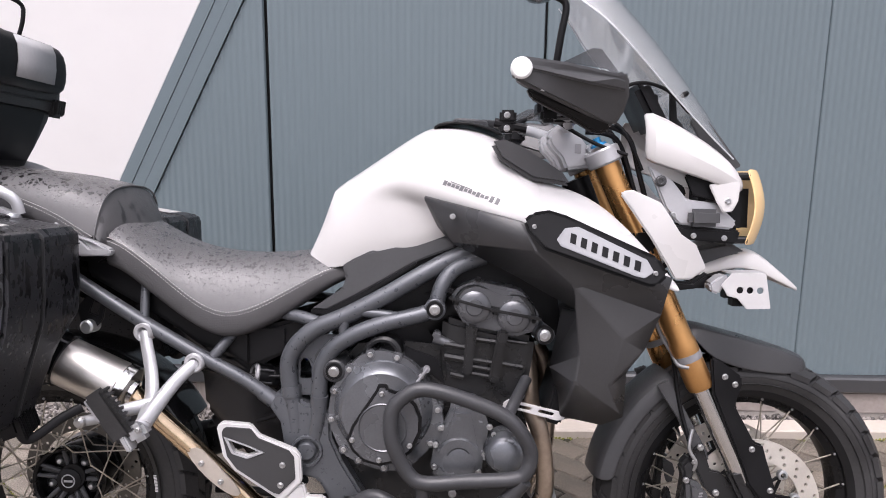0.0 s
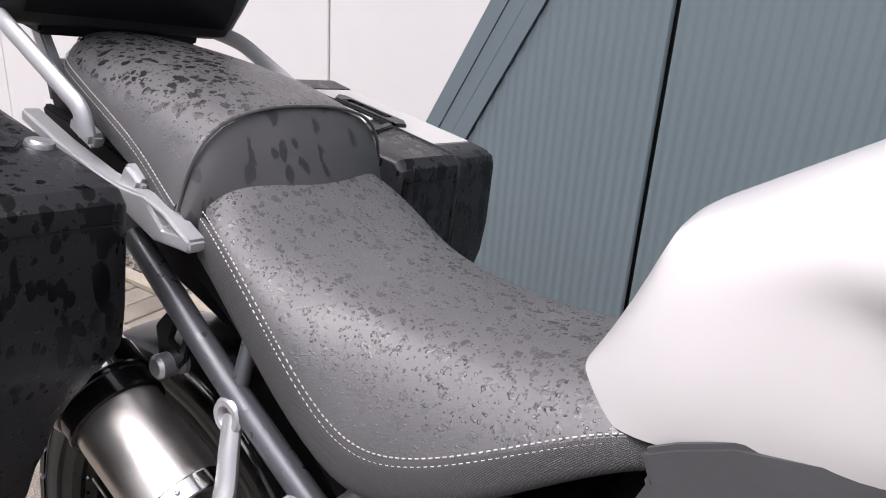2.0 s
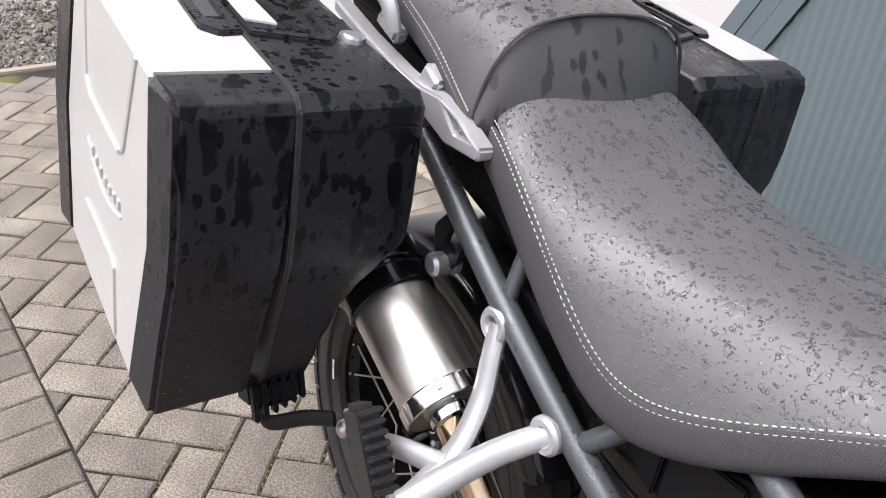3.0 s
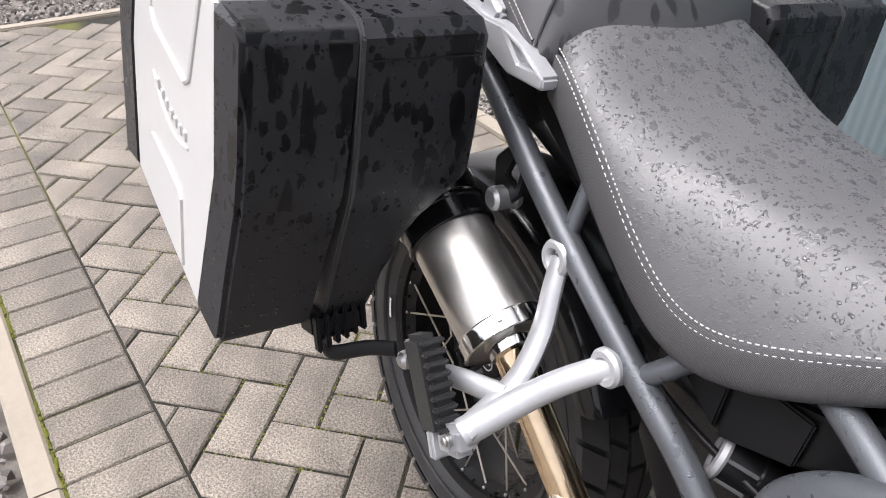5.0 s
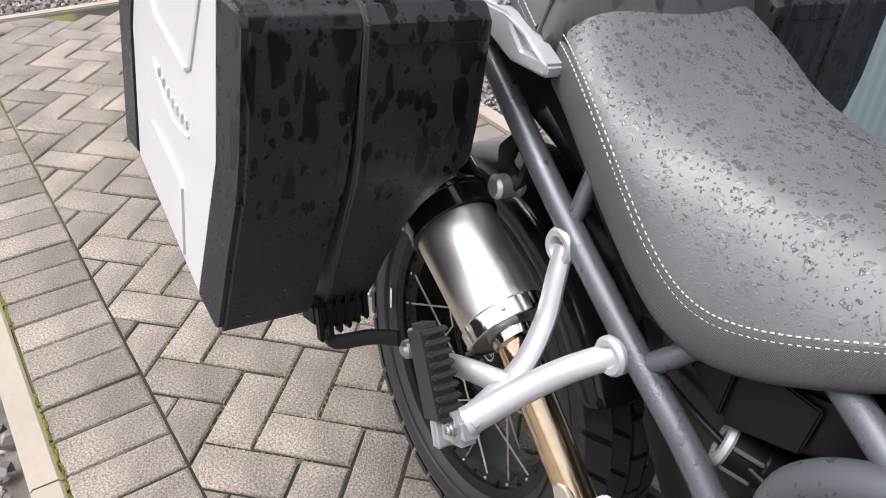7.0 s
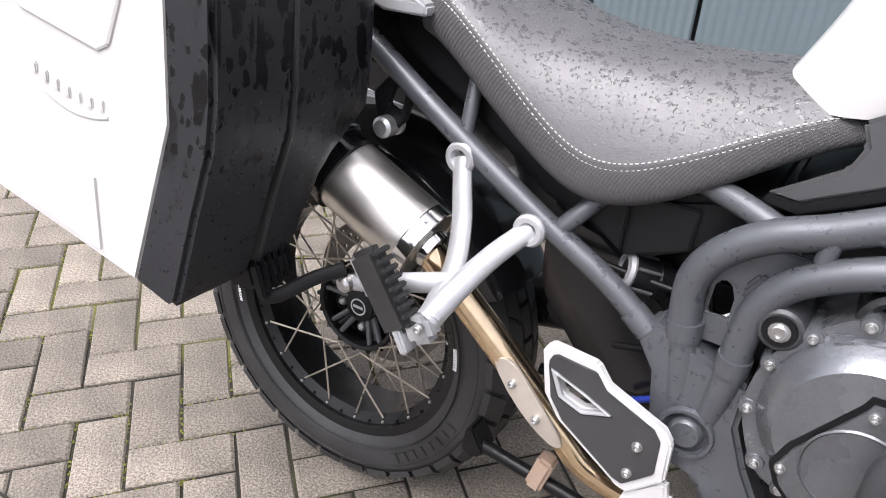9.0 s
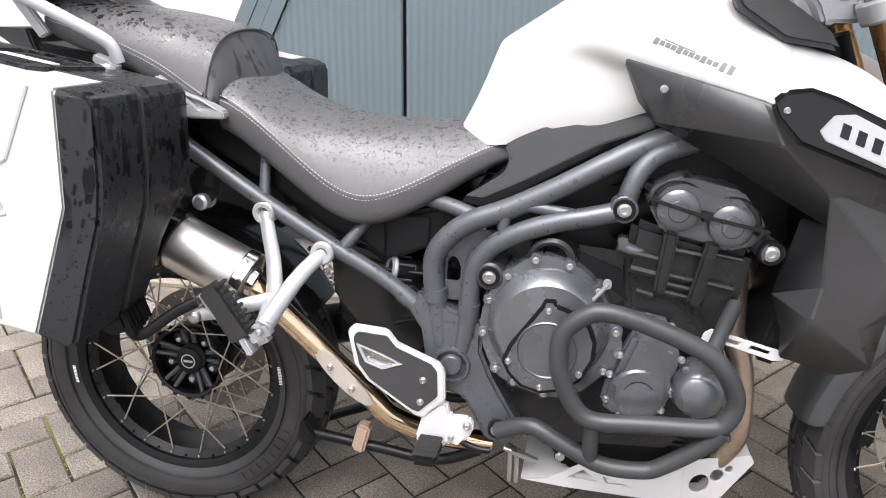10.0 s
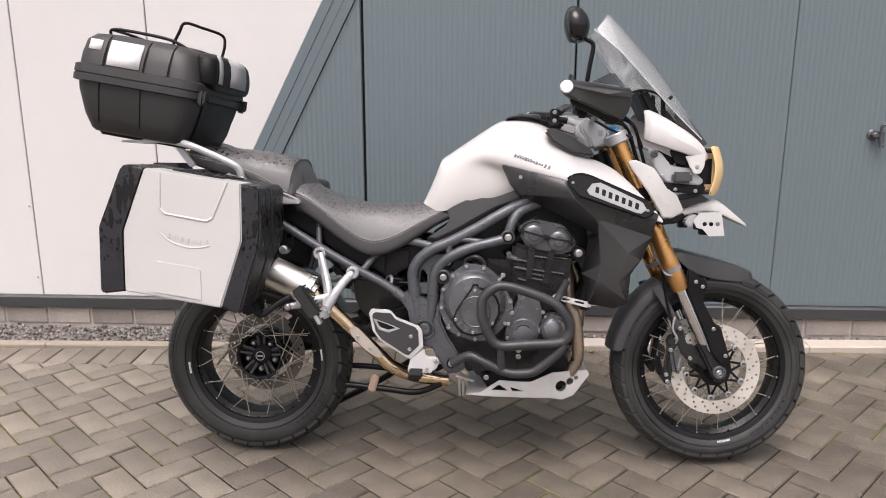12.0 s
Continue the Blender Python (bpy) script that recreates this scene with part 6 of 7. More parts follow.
# aluminium bash plate with cut-outs
SK = [(.724, .238), (.769, .246), (.833, .289), (.899, .286), (.937, .287), (1.004, .320), (1.003, .236), (.914, .234), (.806, .234)]
SKF = [(1.004, .320), (1.122, .318), (1.130, .302), (1.078, .238), (1.040, .226), (1.003, .236)]
for s in (-1, 1):
    plate("bash_plate_side", SK, s * .152, s * .157, BRIGHT_ALU, bike, "brushed aluminium bash plate with cut-outs", holes=[[(.807, .256), (.833, .275), (.861, .255)], [(.868, .268), (.915, .254), (.876, .254)]], bevel=0.001)
    plate("bash_plate_cheek", SKF, s * .152, s * .157, BRIGHT_ALU, bike, holes=[disc_outline(1.034, .272, .018, 18), disc_outline(1.064, .285, .012, 14), disc_outline(1.085, .295, .007, 12)], bevel=0.001, warp=lambda x, z: -s * max(0, x - 1.003) * 0.44)
rows = []
for x, z, w in ((.724, .236, .150), (.90, .232, .152), (1.003, .233, .153), (1.040, .224, .137), (1.078, .236, .120), (1.130, .300, .097)):
    rows.append([(x, -w, z), (x, 0, z - .004), (x, w, z)])
bp = part("bash_plate_floor", loft(bmesh.new(), rows), BRIGHT_ALU, bike, sharp=20)
subdivided(bp, 0, 0.004)
bm = bmesh.new()
for k in range(12):
    rbox(bm, (.705 + .004 * k, -.17, .300 - .001 * k), (.003, .010, .010), .001, pose(0, 0, 0, 0, 40, 0))
tube("stand_spring", [(.690, -.165, .302), (.735, -.165, .292)], 0.005, ZINC, bike)
part("stand_spring_coil", bm, ZINC, bike)
for x in (.702, .714):
    part("hanger", rod(bmesh.new(), (x, -.165, .295), (x + .002, -.165, .236), .004, 8), ZINC, bike)

# ---- foot controls ----
HEEL = [(.412, .512), (.416, .522), (.424, .526), (.481, .523), (.499, .501), (.572, .473), (.584, .458), (.587, .405), (.549, .366), (.535, .369), (.447, .425), (.424, .455)]
WIN = [(.428, .496), (.474, .481), (.511, .466), (.476, .452), (.444, .462)]
for s in (-1, 1):
    heel = plate("heel_guard", HEEL, s * .196, s * .212, BRIGHT_ALU, bike, "silver-edged heel guard with a black face", holes=[[(.434, .490), (.473, .477), (.500, .466), (.474, .458), (.448, .465)]], bevel=0.005)
    def shrink(pts, k):
        cx, cz = sum(p[0] for p in pts) / len(pts), sum(p[1] for p in pts) / len(pts)
        return [(cx + (x - cx) * k, cz + (z - cz) * k) for x, z in pts]
    part("heel_face", plate_mesh(shrink(HEEL, .86), s * .211, s * .215, [shrink(WIN, 1.05)], 0.001), PLASTIC, heel)
    part("window_frame", plate_mesh(WIN, s * .210, s * .217, [shrink(WIN, .78)], 0.001), SILVER, heel)
    for x, z in ((.548, .441), (.544, .399)):
        bolt((x, s * .215, z), .0068, heel, ZINC, axis=(0, s, 0))
    plate("foot_bracket", [(.547, .370), (.575, .395), (.590, .400), (.596, .374), (.630, .374), (.640, .358), (.632, .340), (.614, .317), (.596, .322), (.570, .300), (.545, .304), (.536, .325)], s * .190, s * .208, BRIGHT_ALU, bike, "silver footpeg bracket", bevel=0.004)
    bolt((.627, s * .208, .360), .008, bike, ZINC, axis=(0, s, 0))
    bolt((.600, s * .208, .335), .006, bike, ZINC, axis=(0, s, 0))
    fp = rbox(bmesh.new(), (.566, s * .245, .322), (.042, .070, .018), .006)
    peg = part("footpeg", fp, BLACK, bike, "ribbed rubber footpeg")
    for k in range(8):
        part("peg_rib", rbox(bmesh.new(), (.566, s * (.215 + .008 * k), .333), (.042, .0045, .008), .002), RUBBER, peg)
tube("brake_pedal", [(.600, -.200, .335), (.625, -.202, .322), (.650, -.203, .316), (.670, -.203, .316)], 0.006, BLACK, bike)

# pillion footrest hangers and folded pegs
for s in (-1, 1):
    def bar(pts, r):
        fine = curve_through([(x, s * y, z) for x, y, z in pts], 6)
        rr = [r[0] + (r[1] - r[0]) * k / (len(fine) - 1) for k in range(len(fine))]
        return sweep(bmesh.new(), fine, rr, 12, flat=0.72)
    hanger = part("pillion_hanger", bar([(.242, .156, .697), (.253, .168, .664), (.266, .182, .622), (.280, .212, .582), (.286, .250, .556), (.290, .282, .538)], (.0125, .0165)), SILVER, bike, "cast silver pillion footrest hanger")
    part("hanger_arm", bar([(.351, .162, .636), (.325, .195, .606), (.304, .230, .572), (.290, .284, .537)], (.0130, .0160)), SILVER, hanger)
    part("hanger_arm", bar([(.288, .232, .566), (.240, .250, .556), (.200, .268, .546), (.168, .278, .541)], (.0150, .0105)), SILVER, hanger)
    for p in ((.242, s * .153, .697), (.351, s * .160, .636)):
        bm = turned(bmesh.new(), [(0, .004), (.0085, .004), (.0095, .010), (.012, .014), (.0180, .014), (.0210, .010), (.0210, -.012), (.017, -.018)], p, (0, s, 0), 24)
        part("mount_boss", bm, SILVER, hanger)
        bolt((p[0], p[1] + s * .006, p[2]), .0056, hanger, ZINC, axis=(0, s, 0))
    bm = turned(bmesh.new(), [(0, .010), (.006, .010), (.0105, .006), (.0115, 0), (.0105, -.006), (0, -.010)], (.168, s * .284, .541), (0, s, 0), 16)
    part("strap_bolt", bm, ZINC, hanger)
    bm = bmesh.new()
    rbox(bm, (.285, s * .284, .526), (.038, .036, .036), .009, pose(0, 0, 0, 0, -30, 0))
    rbox(bm, (.266, s * .290, .506), (.012, .030, .034), .003, pose(0, 0, 0, 0, -30, 0))
    part("peg_clevis", bm, SILVER, hanger)
    bolt((.290, s * .302, .534), .0075, hanger, ZINC, axis=(0, s, 0))
    ax = Vector((.212 - .276, 0, .610 - .520)).normalized()
    mm = Matrix.Translation((.230, s * .290, .558)) @ Vector((0, 0, 1)).rotation_difference(ax).to_matrix().to_4x4()
    pg = bmesh.new()
    rbox(pg, (0, 0, 0), (.044, .028, .110), .007)
    pg.transform(mm)
    peg = part("pillion_peg", pg, RUBBER, bike, "folded ribbed rubber pillion peg")
    for k in range(9):
        t = rbox(bmesh.new(), (.023, 0, -.048 + .0118 * k), (.010, .028, .0065), .002)
        t.transform(mm)
        part("peg_rib", t, RUBBER, peg)
    t = rbox(bmesh.new(), (-.020, s * .004, .025), (.004, .014, .05), .002)
    t.transform(mm)
    part("peg_edge", t, SILVER, peg)

# ---- silencer ----
SF, SR = Vector((.222, -.186, .578)), Vector((-.024, -.190, .690))
ax = (SR - SF).normalized()
ln = (SR - SF).length
R0 = .0520
bm = turned(bmesh.new(), [(0, .010), (.026, .010), (.030, .004), (R0 - .003, .002), (R0 - .001, 0), (R0 - .001, ln * .62)], SF, ax, 64)
sil = part("silencer", bm, STEEL, bike, "brushed steel silencer with polished end bands")
bm = turned(bmesh.new(), [(R0 - .001, -.002), (R0 + .0012, -.001), (R0 + .0014, .018), (R0, .020)], SF, ax, 64)
part("front_band", bm, CHROME, sil, "polished front band")
bm = turned(bmesh.new(), [(R0, ln * .530), (R0 + .0042, ln * .535), (R0 + .0048, ln * .550), (R0 + .0030, ln * .556), (R0 + .0030, ln * .632), (R0 + .0048, ln * .638), (R0 + .0048, ln * .650), (R0 + .002, ln * .655)], SF, ax, 64)
part("strap", bm, GLOSS_BLACK, sil, "black clamp strap")
bm = turned(bmesh.new(), [(R0 + .002, ln * .652), (R0 + .0072, ln * .660), (R0 + .0080, ln * .668), (R0 + .0080, ln * .790), (R0 + .0060, ln * .797), (R0 + .001, ln), (.03, ln), (.028, ln * .9), (0, ln * .9)], SF, ax, 64)
part("end_cap", bm, CHROME, sil)
bm = turned(bmesh.new(), [(.019, -.016), (.027, -.014), (.029, 0), (.029, .012), (.024, .014)], SF, ax, 32)
part("pipe_collar", bm, CHROME, sil, "polished steel collar")
part("strap_bracket", plate_mesh([(.095, .745), (.135, .790), (.160, .768), (.150, .720), (.125, .692), (.105, .700)], -.142, -.150, [[(.122, .735), (.132, .762), (.146, .757), (.140, .728)]], .002), BLACK, sil)
bm = turned(bmesh.new(), [(0, .016), (.010, .016), (.0145, .012), (.0145, -.006), (.012, -.006), (.012, -.014), (.016, -.014), (.016, -.02)], (.122, -.152, .706), (0, -1, 0), 24)
part("strap_bolt", bm, ALLOY, sil, "turned alloy clamp nut")
for k in range(3):
    a = 0.6 + k * 2.0
    u, w = ax.cross(Vector((0, 1, 0))).normalized(), None
    w = ax.cross(u)
    p = SF + ax * .010 + (u * math.cos(a) + w * math.sin(a)) * (R0 + .0014)
    bolt(p, .0035, sil, ZINC, axis=(p - SF - ax * .010).normalized())
tube("link_pipe", [(.214, -.186, .582), (.236, -.184, .562), (.311, -.174, .490), (.381, -.162, .419), (.440, -.152, .360), (.482, -.144, .320), (.56, -.12, .285), (.66, -.10, .27)], 0.0215, BRONZE, bike, "heat-tinted exhaust link pipe", sides=24)
hs = [(.342, .452), (.352, .462), (.372, .458), (.402, .428), (.440, .388), (.452, .366), (.436, .362), (.402, .382), (.366, .416)]
shield = plate("heat_shield", hs, -.190, -.184, WARM_ALLOY, bike, "pale alloy heat shield on the pipe", bevel=0.001, warp=lambda x, z: 0.35 * (x - .33) * .08, smooth=2)
for x, z in ((.372, .430), (.412, .392)):
    bolt((x, -.190, z), .0065, shield, ZINC)

# swingarm, shaft drive, shock, centre stand
tube("swingarm", [(.60, .12, .45), (.45, .125, .42), (.25, .13, .37), (.05, .13, .33), (-.02, .12, .321)], [.045] * 33, ENGINE_DARK, bike, "black single-sided swingarm")
bm = turned(bmesh.new(), [(0, .17), (.05, .168), (.075, .15), (.085, .11), (.08, .075), (0, .07)], REAR, segs=40)
part("bevel_drive", bm, ENGINE_DARK, bike)
part("rear_caliper", rbox(bmesh.new(), (.11, .07, .40), (.06, .05, .09), .012, pose(0, 0, 0, 0, -40, 0)), BLACK, bike)
part("axle_tube", rod(bmesh.new(), (0, -.01, .321), (0, .12, .321), .03, 20), BLACK, bike)
cs = tube("centre_stand", [(.296, -.118, .250), (.345, -.122, .248), (.45, -.125, .240), (.56, -.125, .232), (.64, -.12, .262)], 0.0105, BLACK, bike, "black centre stand leg folded up")
part("stand_foot", plate_mesh([(.285, .232), (.289, .275), (.300, .285), (.325, .245), (.308, .228)], -.135, -.095, bevel=.004), BLACK, cs)
part("stand_stop", rbox(bmesh.new(), (.415, -.128, .262), (.026, .03, .060), .005, pose(0, 0, 0, 0, 14, 0)), TAN, cs, "worn tan rubber stop")
tube("centre_stand", [(.296, .118, .250), (.345, .122, .248), (.45, .125, .240), (.56, .125, .232), (.64, .12, .262)], 0.0105, BLACK, bike)
side = tube("side_stand", [(.52, .12, .28), (.40, .165, .19), (.20, .240, .065), (.165, .252, .042)], 0.012, BLACK, bike, "black side stand propped on the paving")
part("stand_shoe", rbox(bmesh.new(), (.155, .256, .036), (.06, .04, .012), .004, pose(0, 0, 0, 7, 0, 0)), BLACK, side)
# shock absorber with its preload knob
sh = tube("shock_body", [(.36, -.02, .46), (.46, -.03, .56), (.54, -.04, .63)], 0.030, BLACK, bike)
bm = turned(bmesh.new(), [(0, .046), (.020, .046), (.023, .042), (.023, .010), (.0245, .008), (.0245, -.006), (.018, -.012), (.018, -.10)], (.500, -.090, .592), (-.80, -.50, .20), 24)
part("preload_knob", bm, BLACK, sh, "dark ridged preload knob")
for k in range(5):
    a = k * 1.256
    d = Vector((-.80, -.50, .20)).normalized()
    u = d.cross(Vector((0, 0, 1))).normalized()
    w = d.cross(u)
    c = Vector((.500, -.090, .592)) + d * .026 + (u * math.cos(a) + w * math.sin(a)) * .023
    part("knob_rib", rbox(bmesh.new(), c, (.030, .010, .004), .001, (Vector((1, 0, 0)).rotation_difference(d)).to_matrix().to_4x4()), GREY_PLASTIC, sh)
bm = turned(bmesh.new(), [(.016, .041), (.0245, .041), (.026, .044), (.024, .049), (.016, .050)], (.500, -.090, .592), (-.80, -.50, .20), 28, closed=True)
part("knob_ring", bm, CLIP, sh, "pale knob ring")
tube("shock_spring", [(.40 + .013 * k + .0, -.03 + .030 * math.sin(k * 1.3), .50 + .012 * k + .026 * math.cos(k * 1.3)) for k in range(16)], 0.006, BLUE_HOSE, bike, "blue shock spring", n=4, sides=8)
for k, pts in enumerate((((.47, -.12, .50), (.52, -.13, .52), (.58, -.13, .55)), ((.50, -.11, .42), (.56, -.12, .47), (.585, -.11, .55)), ((.30, -.10, .62), (.42, -.11, .60), (.56, -.12, .60)))):
    tube("cable", pts, 0.0045, BLUE_HOSE if k == 1 else BLACK, bike)
part("cable_tip", rod(bmesh.new(), (.575, -.135, .585), (.60, -.135, .605), .0045, 8), REFLECT, bike)
# dark hugger over the rear wheel, under-seat panels
rows = []
for t in range(9):
    a = radians(28 + 78 * t / 8)
    r = 0.352
    rad = Vector((math.cos(a), 0, math.sin(a)))
    p = Vector(REAR) + rad * r
    w = .086
    rows.append([tuple(p - rad * .05 + Vector((0, -w, 0))), tuple(p - rad * .008 + Vector((0, -w, 0))), tuple(p + Vector((0, -w * .5, 0))), tuple(p + Vector((0, w * .5, 0))), tuple(p - rad * .008 + Vector((0, w, 0))), tuple(p - rad * .05 + Vector((0, w, 0)))])
hug = part("hugger", loft(bmesh.new(), rows), GLOSS_BLACK, bike, "glossy black rear hugger", sharp=60)
subdivided(hug, 2, 0.004)
part("under_seat_panel", plate_mesh([(.10, .86), (.20, .83), (.35, .72), (.46, .70), (.60, .74), (.62, .70), (.54, .655), (.46, .615), (.41, .645), (.34, .665), (.26, .72), (.10, .81)], -.118, .118, bevel=.008), BLACK, bike, "black under-seat panel")
for poly in ([(.352, .690), (.405, .660), (.404, .705), (.372, .722)], [(.410, .656), (.452, .628), (.452, .690), (.412, .704)], [(.458, .625), (.530, .655), (.532, .705), (.458, .704)]):
    plate("inner_panel", poly, -.119, -.125, BLACK, bike, bevel=.002)
part("rear_inner_fender", plate_mesh([(-.30, .90), (.05, .86), (.30, .70), (.42, .60), (.44, .52), (.40, .50), (.33, .60), (.18, .72), (-.05, .79), (-.32, .84)], -.085, .085, bevel=.01), GLOSS_BLACK, bike, "glossy black rear fender")
# large black panel added to fill the dark area behind the frame tubes
part("inner_black_panel", plate_mesh([(.335, .655), (.420, .635), (.530, .560), (.570, .470), (.520, .415), (.450, .400), (.405, .450), (.345, .520)], -.092, .092, bevel=.012), GLOSS_BLACK, bike, "large glossy black inner panel")
part("battery_box", plate_mesh([(.44, .52), (.50, .60), (.56, .60), (.60, .45), (.55, .38), (.47, .42)], -.09, .09, bevel=.01), BLACK, bike)

# ---- seats ----
SEAT = (
    (.160, ((0, .944), (.06, .940), (.105, .926), (.134, .905), (.143, .890)), (.148, .835)),
    (.195, ((0, .920), (.07, .916), (.118, .906), (.146, .893), (.154, .882)), (.159, .826)),
    (.270, ((0, .877), (.07, .874), (.122, .862), (.153, .846), (.161, .828)), (.167, .770)),
    (.355, ((0, .858), (.07, .857), (.122, .842), (.154, .790), (.164, .757)), (.170, .708)),
    (.425, ((0, .854), (.07, .852), (.118, .834), (.153, .768), (.164, .729)), (.169, .682)),
    (.510, ((0, .857), (.06, .855), (.105, .840), (.141, .796), (.153, .768)), (.159, .718)),
    (.585, ((0, .868), (.05, .866), (.090, .855), (.119, .832), (.131, .813)), (.138, .772)),
    (.640, ((0, .876), (.04, .874), (.070, .866), (.098, .850), (.110, .838)), (.118, .806)),
    (.668, ((0, .862), (.03, .860), (.060, .854), (.092, .844), (.104, .836)), (.112, .815)),
)
PILLION = (
    (-.225, ((0, 1.042), (.03, 1.040), (.050, 1.034), (.060, 1.022), (.062, 1.012)), (.062, .985)),
    (-.175, ((0, 1.044), (.05, 1.042), (.088, 1.033), (.106, 1.016), (.110, 1.006)), (.111, .972)),
    (-.100, ((0, 1.040), (.06, 1.037), (.106, 1.024), (.128, 1.002), (.132, .992)), (.133, .955)),
    (-.027, ((0, 1.034), (.065, 1.031), (.116, 1.017), (.138, .990), (.143, .970)), (.144, .934)),
    (.050, ((0, 1.026), (.065, 1.023), (.120, 1.008), (.143, .974), (.150, .942)), (.150, .908)),
    (.110, ((0, 1.014), (.065, 1.010), (.118, .994), (.145, .958), (.155, .909)), (.155, .884)),
    (.138, ((0, 1.008), (.065, 1.004), (.118, .988), (.147, .950), (.158, .896)), (.157, .878)),
    (.150, ((0, 1.001), (.065, .997), (.118, .980), (.147, .943), (.158, .890)), (.156, .874)),
)


def spline(pts, n):
    """Points on a uniform cubic spline that the points draw towards themselves, from the first to the last."""
    P = [Vector(p) for p in pts]
    P = [P[0] * 2 - P[1]] + P + [P[-1] * 2 - P[-2]]
    out = []
    for a, b, c, d in zip(P, P[1:], P[2:], P[3:]):
        for k in range(n):
            t = k / n
            out.append((a * (1 - t) ** 3 + b * (3 * t ** 3 - 6 * t * t + 4) + c * (-3 * t ** 3 + 3 * t * t + 3 * t + 1) + d * t ** 3) / 6)
    return out + [P[-2]]


def rake(x, z):
    """The lower part of the pillion seat's front lies further back than its top."""
    return x - .16 * max(0, 1.0 - z) * min(1, max(0, (x - .05) / .14))


def seat(name, spec, label, cover=VINYL, rk=lambda x, z: x):
    top = part(name, loft(bmesh.new(), [mirrored([(rk(x, z), y, z) for y, z in pts]) for x, pts, low in spec]), cover, bike, label, sharp=80)
    subdivided(top, 2)
    for s in (-1, 1):
        rows = []
        for x, pts, (ly, lz) in spec:
            (y, z) = pts[-1]
            rows.append([(rk(x, z), s * y, z), (rk(x, z), s * (y + .004), z - .004), (rk(x, (z + lz) / 2), s * ((y + ly) / 2 + .004), (z + lz) / 2), (rk(x, lz), s * ly, lz), (rk(x, lz), s * (ly - .03), lz - .004)])
        sd = part("seat_side", loft(bmesh.new(), rows), FABRIC, top, "dark woven seat side", sharp=80)
        subdivided(sd, 2)
        bm = bmesh.new()
        for off, lift in ((.0036, .0045), (-.0042, .0035)):
            path = []
            for (x, pts, low) in spec:
                (y0, z0), (y1, z1) = pts[-2], pts[-1]
                d = Vector((0, y0 - y1, z0 - z1)).normalized() if off > 0 else Vector((0, -.15, 1)).normalized()
                path.append(Vector((rk(x, z1), y1 + d.y * off + .0018, z1 + d.z * off)))
            fine = spline([(p.x, s * p.y, p.z) for p in path], 40)
            acc, stitch = 0.0, []
            for p, q in zip(fine, fine[1:]):
                acc += (q - p).length
                stitch.append(p)
                if acc > .0052:
                    if len(stitch) > 1:
                        rod(bm, stitch[0], stitch[-1] * .75 + stitch[0] * .25, .00075, 5)
                    acc, stitch = 0.0, []
        part("stitching", bm, THREAD, top, "white double stitching")
    return top


seat("rider_seat", SEAT, "dark grey vinyl rider seat beaded with rain")
pil = seat("pillion_seat", PILLION, "dark grey vinyl pillion seat with wet patches", VINYL_WET, rake)
# front face of the pillion seat
half = [(rake(.150, z), y, z) for y, z in PILLION[-1][1]]
edge = mirrored(half)
low = [(.208 - .056 * (abs(y) / .156) ** 2, y * .99, min(z - .012, .896 - .024 * (abs(y) / .156) ** 2)) for x, y, z in edge]
midr = [((x + xl) / 2 + .007, (y + yl) / 2, (z + zl) / 2 + .005) for (x, y, z), (xl, yl, zl) in zip(edge, low)]
face = part("seat_front", loft(bmesh.new(), [edge, midr, low]), VINYL_FACE, pil, "steep front of the pillion seat", sharp=80)
subdivided(face, 2)
part("piping", sweep(bmesh.new(), curve_through([(x + .001, y, z) for x, y, z in edge], 4), .0022, 6), VINYL, pil)
# seat base, tail plastics
part("seat_base", plate_mesh([(-.22, .965), (-.04, .942), (.10, .905), (.155, .885), (.15, .845), (.05, .86), (-.20, .92)], -.105, .105, bevel=.006), BLACK, bike)
for s in (-1, 1):
    plate("tail_panel", [(-.20, .945), (-.06, .925), (.10, .880), (.16, .852), (.13, .835), (.03, .852), (-.18, .905)], s * .108, s * .124, BLACK, bike, bevel=.004)
    # silver pannier rail with a slot, seen beside the seat
    rail = plate_mesh([(-.15, .948), (-.07, .925), (.02, .905), (.060, .900), (.100, .900), (.140, .888), (.180, .870), (.180, .857), (.118, .855), (.062, .874), (.0, .890), (-.07, .908), (-.15, .932)], s * .150, s * .174, [[(.110, .892), (.135, .886), (.158, .873), (.135, .872)]], .003)
    part("pannier_rail", rail, SILVER, bike, "silver cast pannier rail")
    part("rail_web", plate_mesh([(.106, .894), (.135, .888), (.162, .874), (.135, .870)], s * .156, s * .164, bevel=.001), SILVER, bike)
    part("rail_clip", rbox(bmesh.new(), (.062, s * .158, .905), (.035, .016, .028), .005, pose(0, 0, 0, 0, 30, 0)), SILVER, bike)
    part("rail_clip", rbox(bmesh.new(), (-.045, s * .150, .938), (.05, .02, .02), .005, pose(0, 0, 0, 0, 20, 0)), SILVER, bike)
    # luggage rack arms
    tube("rack_arm", [(-.36, s * .11, 1.058), (-.28, s * .145, 1.060), (-.19, s * .172, 1.045), (-.13, s * .176, 1.023), (-.047, s * .177, .987), (-.018, s * .174, .968), (-.010, s * .170, .940)], 0.0120, SILVER, bike, "silver cast grab rail", flat=0.7)
    part("rack_leg", plate_mesh([(-.27, 1.055), (-.245, 1.055), (-.185, .98), (-.205, .97)], s * .095, s * .110, bevel=.003), SILVER, bike)
part("rack_plate", slab(-.42, -.20, -.15, .15, 1.050, 1.058, .003), SILVER, bike, "silver luggage rack plate")
